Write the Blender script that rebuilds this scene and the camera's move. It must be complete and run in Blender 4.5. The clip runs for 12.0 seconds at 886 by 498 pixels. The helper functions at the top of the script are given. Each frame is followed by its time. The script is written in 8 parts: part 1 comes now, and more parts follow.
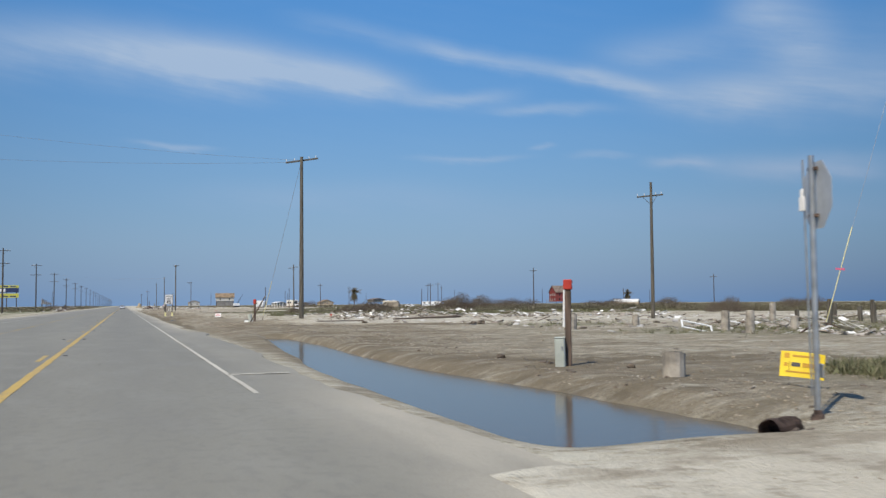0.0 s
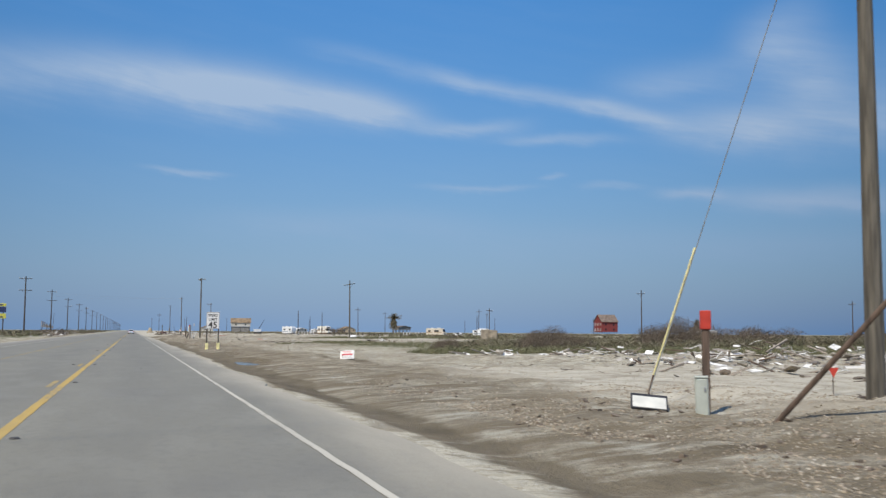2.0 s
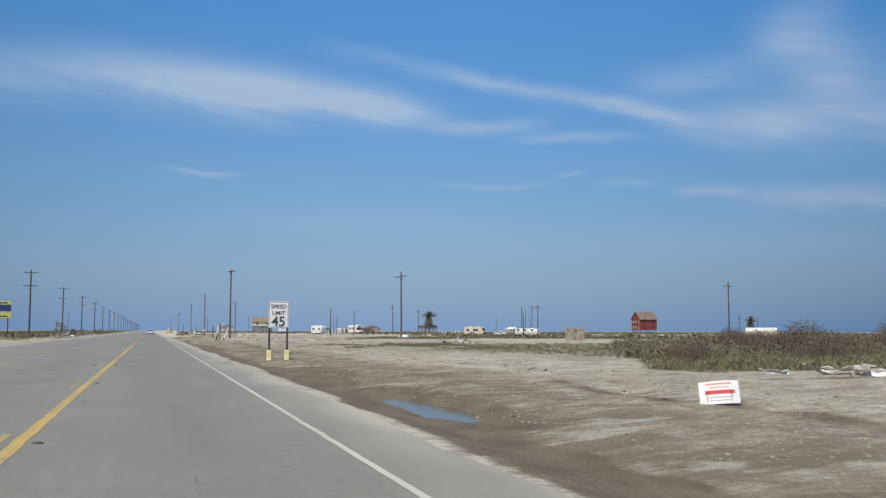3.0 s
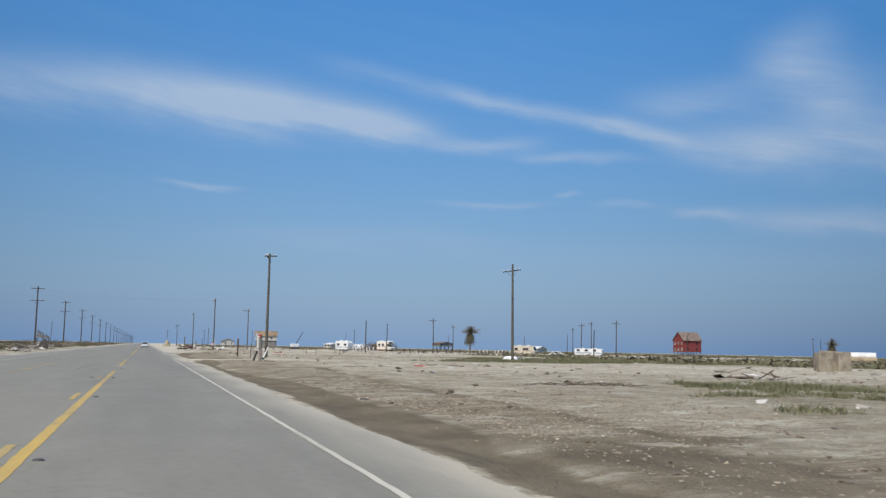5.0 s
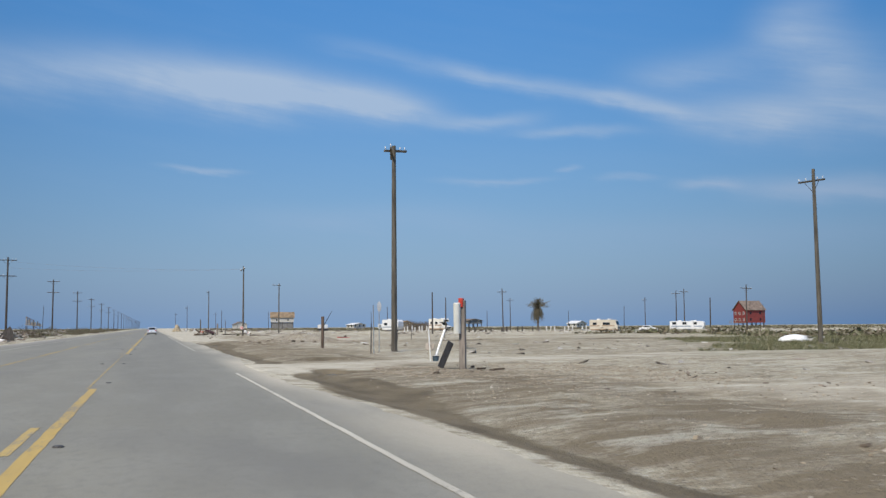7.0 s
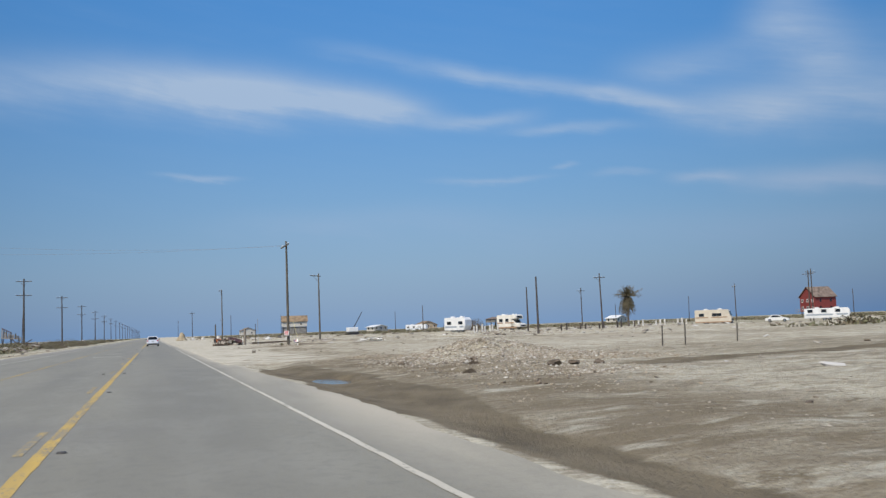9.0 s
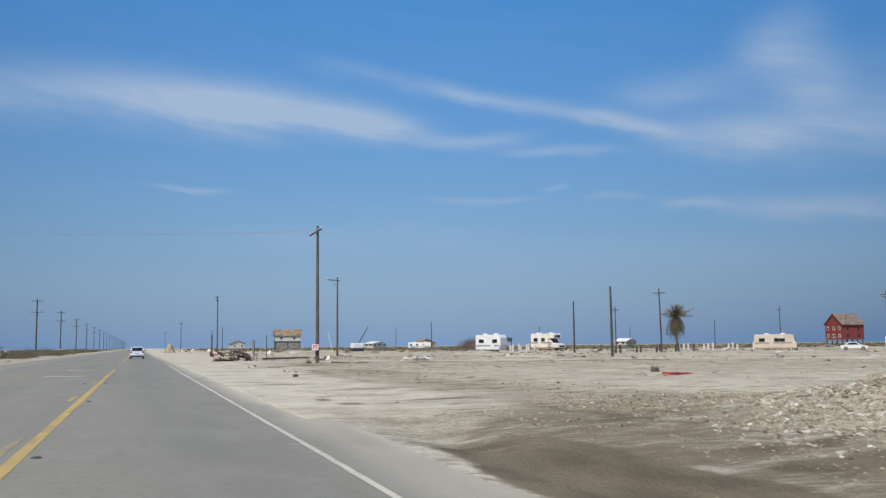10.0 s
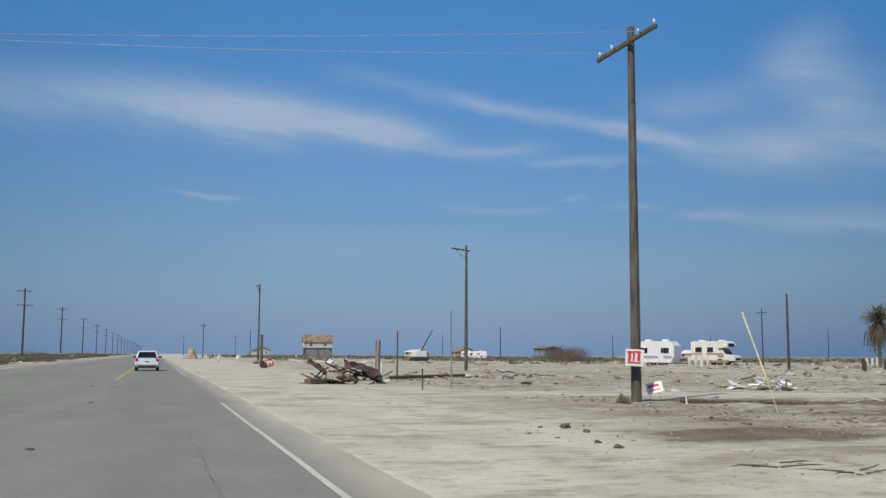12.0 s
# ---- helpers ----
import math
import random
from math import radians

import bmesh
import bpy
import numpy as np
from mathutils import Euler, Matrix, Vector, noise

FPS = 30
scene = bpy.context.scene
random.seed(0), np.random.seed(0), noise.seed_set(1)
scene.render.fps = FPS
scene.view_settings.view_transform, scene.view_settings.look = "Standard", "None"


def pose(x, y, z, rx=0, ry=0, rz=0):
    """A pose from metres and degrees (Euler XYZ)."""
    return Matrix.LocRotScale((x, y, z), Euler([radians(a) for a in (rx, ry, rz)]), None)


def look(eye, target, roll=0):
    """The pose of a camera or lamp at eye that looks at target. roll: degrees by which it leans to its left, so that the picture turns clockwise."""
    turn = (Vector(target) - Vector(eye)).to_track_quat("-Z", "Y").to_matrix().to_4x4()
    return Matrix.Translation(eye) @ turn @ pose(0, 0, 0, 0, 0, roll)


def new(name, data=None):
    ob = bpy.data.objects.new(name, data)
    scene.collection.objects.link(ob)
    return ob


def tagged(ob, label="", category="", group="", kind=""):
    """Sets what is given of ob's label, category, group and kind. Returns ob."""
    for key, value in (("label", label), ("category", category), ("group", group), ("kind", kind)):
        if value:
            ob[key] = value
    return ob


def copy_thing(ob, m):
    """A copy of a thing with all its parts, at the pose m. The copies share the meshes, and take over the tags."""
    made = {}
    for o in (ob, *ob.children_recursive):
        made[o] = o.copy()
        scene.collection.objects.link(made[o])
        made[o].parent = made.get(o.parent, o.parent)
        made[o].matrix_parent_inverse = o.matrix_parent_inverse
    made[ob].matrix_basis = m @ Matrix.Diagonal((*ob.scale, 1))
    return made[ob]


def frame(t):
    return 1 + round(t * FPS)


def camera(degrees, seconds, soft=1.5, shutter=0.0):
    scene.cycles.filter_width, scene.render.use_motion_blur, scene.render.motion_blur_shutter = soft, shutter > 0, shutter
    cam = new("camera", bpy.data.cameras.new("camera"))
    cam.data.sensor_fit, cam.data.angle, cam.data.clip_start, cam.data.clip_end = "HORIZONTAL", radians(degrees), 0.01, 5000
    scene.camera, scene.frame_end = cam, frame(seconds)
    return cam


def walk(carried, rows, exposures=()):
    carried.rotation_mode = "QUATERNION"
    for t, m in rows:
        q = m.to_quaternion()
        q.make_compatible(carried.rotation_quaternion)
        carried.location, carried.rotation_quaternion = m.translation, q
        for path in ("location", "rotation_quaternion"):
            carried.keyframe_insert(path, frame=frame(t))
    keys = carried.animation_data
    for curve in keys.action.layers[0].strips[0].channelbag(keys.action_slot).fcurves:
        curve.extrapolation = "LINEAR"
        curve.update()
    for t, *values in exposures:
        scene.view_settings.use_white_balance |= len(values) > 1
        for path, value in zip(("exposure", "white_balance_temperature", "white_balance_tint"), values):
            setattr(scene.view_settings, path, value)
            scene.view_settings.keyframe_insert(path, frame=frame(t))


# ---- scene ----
cam = camera(48.68, 12.0, soft=1.4, shutter=0.05)
EYE = 1.30  # metres above the road
walk(cam, [
    (0, pose(0.261, 0.000, EYE, 93.186, 0.383, -18.052)),
    (0.5, pose(0.237, 13.541, EYE, 94.764, 0.981, -17.499)),
    (1, pose(0.206, 27.042, EYE, 95.321, 0.906, -16.915)),
    (1.5, pose(0.171, 40.506, EYE, 94.186, -0.534, -17.712)),
    (2, pose(0.132, 53.930, EYE, 94.857, -0.403, -17.558)),
    (2.5, pose(0.091, 67.316, EYE, 94.917, 1.227, -16.998)),
    (3, pose(0.048, 80.663, EYE, 94.782, -0.135, -16.569)),
    (3.2, pose(0.031, 85.991, EYE, 96.244, 1.533, -17.321)),
    (4.8, pose(-0.097, 128.392, EYE, 94.977, -0.396, -18.198)),
    (5, pose(-0.111, 133.664, EYE, 95.815, -1.161, -16.847)),
    (5.5, pose(-0.142, 146.818, EYE, 93.900, 1.384, -15.603)),
    (6, pose(-0.167, 159.933, EYE, 93.684, 0.465, -17.349)),
    (6.5, pose(-0.185, 173.009, EYE, 94.440, 0.043, -16.581)),
    (7, pose(-0.195, 186.046, EYE, 94.514, 0.354, -16.510)),
    (7.5, pose(-0.196, 199.045, EYE, 94.092, 0.584, -17.070)),
    (7.7, pose(-0.193, 204.234, EYE, 94.487, 0.025, -16.145)),
    (9.3, pose(-0.102, 245.520, EYE, 94.521, 2.252, -16.552)),
    (9.5, pose(-0.080, 250.653, EYE, 94.591, 0.728, -16.500)),
    (10, pose(-0.016, 263.459, EYE, 95.623, 0.544, -17.201)),
    (10.5, pose(0.064, 276.225, EYE, 95.954, -0.185, -17.596)),
    (11, pose(0.162, 288.953, EYE, 95.082, -1.628, -17.894)),
    (11.5, pose(0.279, 301.642, EYE, 96.176, -1.196, -17.007)),
    (12, pose(0.416, 314.293, EYE, 96.170, -0.306, -16.285)),
], exposures=[(0.0, 0.0), (9.8, 0.0), (10.5, -0.15), (11.0, -0.2), (12.0, -0.2)])

# ---- world, sun ----
SUN_FROM = Vector((-0.45, -0.38, 0.81)).normalized()
world = bpy.data.worlds.new("sky")
scene.world = world
world.use_nodes = True


def link_math(tree, op, a, b=0.0, c=0.0):
    """A math node; its inputs are numbers or sockets."""
    n = tree.nodes.new("ShaderNodeMath")
    n.operation = op
    for i, v in enumerate((a, b, c)):
        if isinstance(v, (int, float)):
            n.inputs[i].default_value = v
        else:
            tree.links.new(v, n.inputs[i])
    return n.outputs[0]


def build_sky():
    tr = world.node_tree
    nd, ln = tr.nodes, tr.links
    nd.clear()

    def M(op, a, b=0.0, c=0.0):
        return link_math(tr, op, a, b, c)

    sky = nd.new("ShaderNodeTexSky")
    sky.sky_type, sky.sun_disc = "NISHITA", False
    sky.sun_elevation = math.asin(SUN_FROM.z)
    sky.sun_rotation = math.atan2(SUN_FROM.x, SUN_FROM.y)
    sky.air_density, sky.dust_density, sky.ozone_density = 1.0, 0.4, 3.0
    co = nd.new("ShaderNodeTexCoord").outputs["Generated"]
    sp = nd.new("ShaderNodeSeparateXYZ")
    ln.new(co, sp.inputs[0])
    az = M("ARCTAN2", sp.outputs[0], sp.outputs[1])
    el = M("ARCSINE", sp.outputs[2])
    # wisps: streaky noise in azimuth and height
    cb = nd.new("ShaderNodeCombineXYZ")
    ln.new(M("MULTIPLY", az, 7.0), cb.inputs[0])
    ln.new(M("MULTIPLY_ADD", az, 9.0, M("MULTIPLY", el, 52.0)), cb.inputs[1])
    n1 = nd.new("ShaderNodeTexNoise")
    n1.inputs["Scale"].default_value, n1.inputs["Detail"].default_value, n1.inputs["Roughness"].default_value = 1.0, 6.0, 0.62
    ln.new(cb.outputs[0], n1.inputs["Vector"])
    n2 = nd.new("ShaderNodeTexNoise")
    n2.inputs["Scale"].default_value, n2.inputs["Detail"].default_value = 9.0, 5.0
    ln.new(co, n2.inputs["Vector"])
    cf = nd.new("ShaderNodeCombineXYZ")
    ln.new(M("MULTIPLY", az, 26.0), cf.inputs[0])
    ln.new(M("MULTIPLY_ADD", az, 30.0, M("MULTIPLY", el, 150.0)), cf.inputs[1])
    n3 = nd.new("ShaderNodeTexNoise")
    n3.inputs["Scale"].default_value, n3.inputs["Detail"].default_value, n3.inputs["Roughness"].default_value = 1.0, 6.0, 0.7
    ln.new(cf.outputs[0], n3.inputs["Vector"])
    streak = M("MAXIMUM", M("MULTIPLY_ADD", n1.outputs[0], 0.95, M("MULTIPLY_ADD", n3.outputs[0], 0.22, 0.09)), 0.08)
    soft = M("MULTIPLY_ADD", n2.outputs[0], 1.1, 0.40)
    warp = M("MULTIPLY_ADD", n2.outputs[0], 0.026, M("MULTIPLY_ADD", n1.outputs[0], 0.014, -0.020))
    elw = M("ADD", el, warp)
    total = None
    # cirrus: azimuth, height, tilt, half length, half width, density
    for a0, e0, tilt, ha, hb, k in CIRRUS:
        ca, sa = math.cos(tilt), math.sin(tilt)
        da, de = M("SUBTRACT", az, a0), M("SUBTRACT", elw, e0)
        u = M("DIVIDE", M("MULTIPLY_ADD", da, ca, M("MULTIPLY", de, sa)), ha)
        v = M("DIVIDE", M("MULTIPLY_ADD", de, ca, M("MULTIPLY", da, -sa)), hb)
        r2 = M("ADD", M("POWER", M("ABSOLUTE", u), 3.0), M("POWER", M("ABSOLUTE", v), 2.0))
        m = M("MULTIPLY", M("POWER", 2.718, M("MULTIPLY", r2, -1.3)), k)
        total = m if total is None else M("ADD", total, m)
    mask = M("MINIMUM", M("MULTIPLY", M("MULTIPLY", total, streak), soft), 0.85)
    # thin high veil everywhere, and haze towards the horizon
    veil = M("MULTIPLY", M("POWER", n1.outputs[0], 3.0), 0.10)
    mask = M("MAXIMUM", mask, veil)
    # unseen sheet of cirrus added overhead to whiten the blue fill light
    sheet = M("MINIMUM", M("MAXIMUM", M("MULTIPLY_ADD", el, 2.2, -1.0), 0.0), 1.0)
    mask = M("MAXIMUM", mask, M("MULTIPLY", sheet, M("MULTIPLY", n2.outputs[0], 0.55)))
    mix = nd.new("ShaderNodeMixRGB")
    mix.inputs[2].default_value = (4.0, 4.9, 6.1, 1)
    ln.new(mask, mix.inputs[0])
    deep = nd.new("ShaderNodeHueSaturation")
    deep.inputs["Saturation"].default_value = 1.38
    # sky and haze dim away from the stretch over the road ahead
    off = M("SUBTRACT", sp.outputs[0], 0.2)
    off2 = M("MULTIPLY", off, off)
    ln.new(M("MULTIPLY", M("MULTIPLY_ADD", M("MINIMUM", M("MAXIMUM", el, 0.0), 0.45), 1.6, 0.60), M("MULTIPLY_ADD", off2, -0.95, 1.07)), deep.inputs["Value"])
    ln.new(sky.outputs[0], deep.inputs["Color"])
    tint = nd.new("ShaderNodeMixRGB")
    tint.blend_type = "MULTIPLY"
    tint.inputs[0].default_value, tint.inputs[2].default_value = 1.0, (1.0, 0.985, 1.02, 1)
    ln.new(deep.outputs[0], tint.inputs[1])
    ln.new(tint.outputs[0], mix.inputs[1])
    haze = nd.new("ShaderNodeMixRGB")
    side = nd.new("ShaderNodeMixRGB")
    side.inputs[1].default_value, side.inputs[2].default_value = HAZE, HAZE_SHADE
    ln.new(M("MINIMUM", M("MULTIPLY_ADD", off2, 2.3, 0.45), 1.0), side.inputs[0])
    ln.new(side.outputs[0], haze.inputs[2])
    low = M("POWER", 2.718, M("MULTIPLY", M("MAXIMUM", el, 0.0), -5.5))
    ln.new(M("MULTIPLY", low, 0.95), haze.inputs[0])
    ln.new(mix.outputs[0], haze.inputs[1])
    bg = nd.new("ShaderNodeBackground")
    bg.inputs["Strength"].default_value = 0.12
    ln.new(haze.outputs[0], bg.inputs["Color"])
    ln.new(bg.outputs[0], nd.new("ShaderNodeOutputWorld").inputs[0])


HAZE = (2.38, 3.72, 5.85, 1)  # weighs most over the road ahead
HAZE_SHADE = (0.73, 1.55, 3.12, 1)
CIRRUS = [
    # the long bank over the road
    (-0.07, 0.243, 0.0, 0.17, 0.028, 0.58), (0.05, 0.241, -0.05, 0.14, 0.028, 0.72), (0.15, 0.233, -0.09, 0.12, 0.021, 0.98),
    (0.222, 0.226, -0.10, 0.060, 0.015, 0.90), (0.31, 0.211, -0.10, 0.09, 0.009, 0.28),
    # the streak and the bright haze that it runs into
    (0.235, 0.274, -0.18, 0.08, 0.011, 0.32), (0.345, 0.252, -0.24, 0.060, 0.008, 0.70), (0.43, 0.231, -0.20, 0.050, 0.009, 0.80),
    (0.495, 0.219, -0.24, 0.050, 0.0105, 1.05), (0.58, 0.203, -0.05, 0.07, 0.020, 0.70), (0.70, 0.198, -0.05, 0.13, 0.028, 0.80),
    # the plume above it and its wing
    (0.658, 0.256, -0.55, 0.052, 0.034, 0.75), (0.64, 0.290, 0.3, 0.05, 0.030, 0.38), (0.55, 0.250, 0.03, 0.080, 0.022, 0.48), (0.725, 0.232, 0.2, 0.08, 0.045, 0.28),
    # scraps
    (0.427, 0.193, -0.02, 0.065, 0.0058, 0.75), (0.337, 0.209, 0.05, 0.06, 0.009, 0.45), (0.342, 0.148, 0.0, 0.06, 0.0036, 0.65),
    (0.418, 0.157, 0.0, 0.014, 0.0035, 0.6), (0.477, 0.146, 0.0, 0.032, 0.0042, 0.6), (0.555, 0.139, 0.0, 0.035, 0.0065, 0.9), (0.67, 0.130, -0.05, 0.09, 0.013, 0.95),
    (0.046, 0.159, 0.0, 0.040, 0.0036, 0.75), (0.206, 0.108, 0.0, 0.15, 0.018, 0.42), (0.53, 0.088, 0.0, 0.32, 0.022, 0.36),
]
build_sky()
sun = new("sun", bpy.data.lights.new("sun", "SUN"))
sun.data.energy, sun.data.angle, sun.data.color = 4.55, radians(0.53), (1.0, 0.93, 0.825)
sun.matrix_world = look(SUN_FROM * 100, (0, 0, 0))

# ---- materials ----


def mat(name, color, rough=0.8, metal=0.0, spec=0.5, vary=0.15, scale=6.0, bump=0.0, bump_scale=30.0, stretch=None, color2=None, fine=0.08, clear=0.0):
    """A painted or natural surface: colour varied at two scales, with fine relief."""
    m = bpy.data.materials.new(name)
    m.use_nodes = True
    tr = m.node_tree
    nd, ln = tr.nodes, tr.links
    bs = nd["Principled BSDF"]
    bs.inputs["Roughness"].default_value, bs.inputs["Metallic"].default_value = rough, metal
    bs.inputs["Specular IOR Level"].default_value = spec
    bs.inputs["Coat Weight"].default_value = clear
    tc = nd.new("ShaderNodeTexCoord")
    mp = nd.new("ShaderNodeMapping")
    mp.inputs["Scale"].default_value = stretch or (1, 1, 1)
    ln.new(tc.outputs["Object"], mp.inputs[0])
    info = nd.new("ShaderNodeObjectInfo")
    add = nd.new("ShaderNodeVectorMath")
    add.operation = "MULTIPLY_ADD"
    ln.new(info.outputs["Random"], add.inputs[0])
    add.inputs[1].default_value = (37, 19, 53)
    ln.new(mp.outputs[0], add.inputs[2])
    n1, n2 = nd.new("ShaderNodeTexNoise"), nd.new("ShaderNodeTexNoise")
    for n, sc, de in ((n1, scale, 4.0), (n2, scale * 9, 3.0)):
        n.inputs["Scale"].default_value, n.inputs["Detail"].default_value = sc, de
        ln.new(add.outputs[0], n.inputs["Vector"])
    c2 = color2 or tuple(c * (1 - 2.2 * vary) for c in color)
    c1 = color if color2 else tuple(min(1, c * (1 + vary)) for c in color)
    mix = nd.new("ShaderNodeMixRGB")
    mix.inputs[1].default_value, mix.inputs[2].default_value = (*c1, 1), (*c2, 1)
    ra = nd.new("ShaderNodeMapRange")
    ra.inputs[1].default_value, ra.inputs[2].default_value = 0.38, 0.66
    ln.new(n1.outputs[0], ra.inputs[0])
    ln.new(ra.outputs[0], mix.inputs[0])
    hs = nd.new("ShaderNodeHueSaturation")
    v = link_math(tr, "MULTIPLY_ADD", n2.outputs[0], 2 * fine, 1.0 - fine)
    v = link_math(tr, "MULTIPLY", v, link_math(tr, "MULTIPLY_ADD", info.outputs["Random"], vary * 0.8, 1 - vary * 0.4))
    ln.new(v, hs.inputs["Value"])
    ln.new(mix.outputs[0], hs.inputs["Color"])
    ln.new(hs.outputs[0], bs.inputs["Base Color"])
    if bump:
        n3 = nd.new("ShaderNodeTexNoise")
        n3.inputs["Scale"].default_value, n3.inputs["Detail"].default_value = bump_scale, 5.0
        ln.new(add.outputs[0], n3.inputs["Vector"])
        bp = nd.new("ShaderNodeBump")
        bp.inputs["Strength"].default_value, bp.inputs["Distance"].default_value = bump, 0.02
        ln.new(n3.outputs[0], bp.inputs["Height"])
        ln.new(bp.outputs[0], bs.inputs["Normal"])
    return m


def island_mat(name, colors, rough=0.85):
    """One colour out of a row for every loose piece of a joined mesh."""
    m = bpy.data.materials.new(name)
    m.use_nodes = True
    nd, ln = m.node_tree.nodes, m.node_tree.links
    bs = nd["Principled BSDF"]
    bs.inputs["Roughness"].default_value = rough
    ge = nd.new("ShaderNodeNewGeometry")
    rp = nd.new("ShaderNodeValToRGB")
    rp.color_ramp.interpolation = "LINEAR"
    el = rp.color_ramp.elements
    while len(el) < len(colors):
        el.new(0.5)
    for i, c in enumerate(colors):
        el[i].position, el[i].color = i / max(1, len(colors) - 1), (*c, 1)
    ln.new(ge.outputs["Random Per Island"], rp.inputs[0])
    tn = nd.new("ShaderNodeTexNoise")
    tn.inputs["Scale"].default_value = 14.0
    hs = nd.new("ShaderNodeHueSaturation")
    ln.new(rp.outputs[0], hs.inputs["Color"])
    ln.new(link_math(m.node_tree, "MULTIPLY_ADD", tn.outputs[0], 0.5, 0.75), hs.inputs["Value"])
    ln.new(hs.outputs[0], bs.inputs["Base Color"])
    return m


def ground_mat():
    m = bpy.data.materials.new("storm_sand")
    m.use_nodes = True
    tr = m.node_tree
    nd, ln = tr.nodes, tr.links
    bs = nd["Principled BSDF"]
    pos = nd.new("ShaderNodeNewGeometry").outputs["Position"]

    def tex(scale, detail=5.0, stretch=(1, 1, 1), rough=0.55, shift=0.0):
        mp = nd.new("ShaderNodeMapping")
        mp.inputs["Scale"].default_value = stretch
        mp.inputs["Location"].default_value = (shift, 2.3 * shift, 0)
        ln.new(pos, mp.inputs[0])
        n = nd.new("ShaderNodeTexNoise")
        n.inputs["Scale"].default_value, n.inputs["Detail"].default_value, n.inputs["Roughness"].default_value = scale, detail, rough
        ln.new(mp.outputs[0], n.inputs["Vector"])
        return n.outputs[0]

    def ramp(v, lo, hi):
        r = nd.new("ShaderNodeMapRange")
        r.inputs[1].default_value, r.inputs[2].default_value = lo, hi
        ln.new(v, r.inputs[0])
        return r.outputs[0]

    def mix(f, a, b):
        x = nd.new("ShaderNodeMixRGB")
        for i, v in enumerate((f, a, b)):
            if isinstance(v, tuple):
                x.inputs[i].default_value = (*v, 1)
            elif isinstance(v, float):
                x.inputs[i].default_value = v
            else:
                ln.new(v, x.inputs[i])
        return x.outputs[0]

    def mask(name):
        a = nd.new("ShaderNodeAttribute")
        a.attribute_name = name
        return a.outputs["Fac"]

    # dry shell sand, browner soil, and a little dead thatch
    c = mix(ramp(tex(0.09, 6, (1.0, 0.6, 1), 0.65), 0.40, 0.62), (0.63, 0.55, 0.405), (0.46, 0.388, 0.270))
    c = mix(ramp(tex(0.8, 6, (0.55, 1, 1), 0.75), 0.50, 0.68), c, (0.29, 0.226, 0.142))
    c = mix(link_math(tr, "MULTIPLY", ramp(tex(2.6, 6, (0.6, 1, 1), 0.7), 0.55, 0.67), 0.6), c, (0.20, 0.155, 0.10))
    # wavy wrack lines left by the flood
    wr = nd.new("ShaderNodeTexNoise")
    wr.inputs["Scale"].default_value, wr.inputs["Detail"].default_value, wr.inputs["Distortion"].default_value = 0.45, 4.0, 1.2
    wm = nd.new("ShaderNodeMapping")
    wm.inputs["Scale"].default_value = (0.35, 1, 1)
    ln.new(pos, wm.inputs[0])
    ln.new(wm.outputs[0], wr.inputs["Vector"])
    ridge = ramp(link_math(tr, "ABSOLUTE", link_math(tr, "SUBTRACT", wr.outputs[0], 0.52)), 0.022, 0.004)
    c = mix(link_math(tr, "MULTIPLY", ridge, ramp(tex(1.7, 5, (0.6, 1, 1), 0.7), 0.42, 0.58)), c, (0.19, 0.148, 0.09))
    # scattered shell and chips, pale and dark
    vo = nd.new("ShaderNodeTexVoronoi")
    vo.inputs["Scale"].default_value = 11.0
    ln.new(pos, vo.inputs["Vector"])
    chip = link_math(tr, "LESS_THAN", vo.outputs["Distance"], 0.17)
    sep = nd.new("ShaderNodeSeparateColor")
    ln.new(vo.outputs["Color"], sep.inputs[0])
    pale = link_math(tr, "MULTIPLY", chip, link_math(tr, "GREATER_THAN", sep.outputs[0], 0.62))
    dark = link_math(tr, "MULTIPLY", chip, link_math(tr, "LESS_THAN", sep.outputs[0], 0.22))
    c = mix(link_math(tr, "MULTIPLY", pale, 0.75), c, (0.72, 0.68, 0.62))
    c = mix(link_math(tr, "MULTIPLY", dark, 0.7), c, (0.12, 0.095, 0.07))
    vs = nd.new("ShaderNodeTexVoronoi")
    vs.inputs["Scale"].default_value = 26.0
    ln.new(pos, vs.inputs["Vector"])
    sp_ = nd.new("ShaderNodeSeparateColor")
    ln.new(vs.outputs["Color"], sp_.inputs[0])
    crumb = link_math(tr, "LESS_THAN", vs.outputs["Distance"], 0.30)
    c = mix(link_math(tr, "MULTIPLY", link_math(tr, "MULTIPLY", crumb, link_math(tr, "GREATER_THAN", sp_.outputs[1], 0.70)), 0.7), c, (0.70, 0.65, 0.56))
    c = mix(link_math(tr, "MULTIPLY", link_math(tr, "MULTIPLY", crumb, link_math(tr, "LESS_THAN", sp_.outputs[1], 0.30)), 0.65), c, (0.13, 0.10, 0.07))
    fine = tex(22.0, 4)
    cl = nd.new("ShaderNodeTexVoronoi")
    cl.inputs["Scale"].default_value = 3.4
    ln.new(pos, cl.inputs["Vector"])
    sc_ = nd.new("ShaderNodeSeparateColor")
    ln.new(cl.outputs["Color"], sc_.inputs[0])
    clod = link_math(tr, "MULTIPLY", link_math(tr, "LESS_THAN", link_math(tr, "MULTIPLY_ADD", fine, 0.25, cl.outputs["Distance"]), 0.30), link_math(tr, "GREATER_THAN", sc_.outputs[1], 0.55))
    c = mix(link_math(tr, "MULTIPLY", clod, 0.65), c, (0.17, 0.128, 0.083))
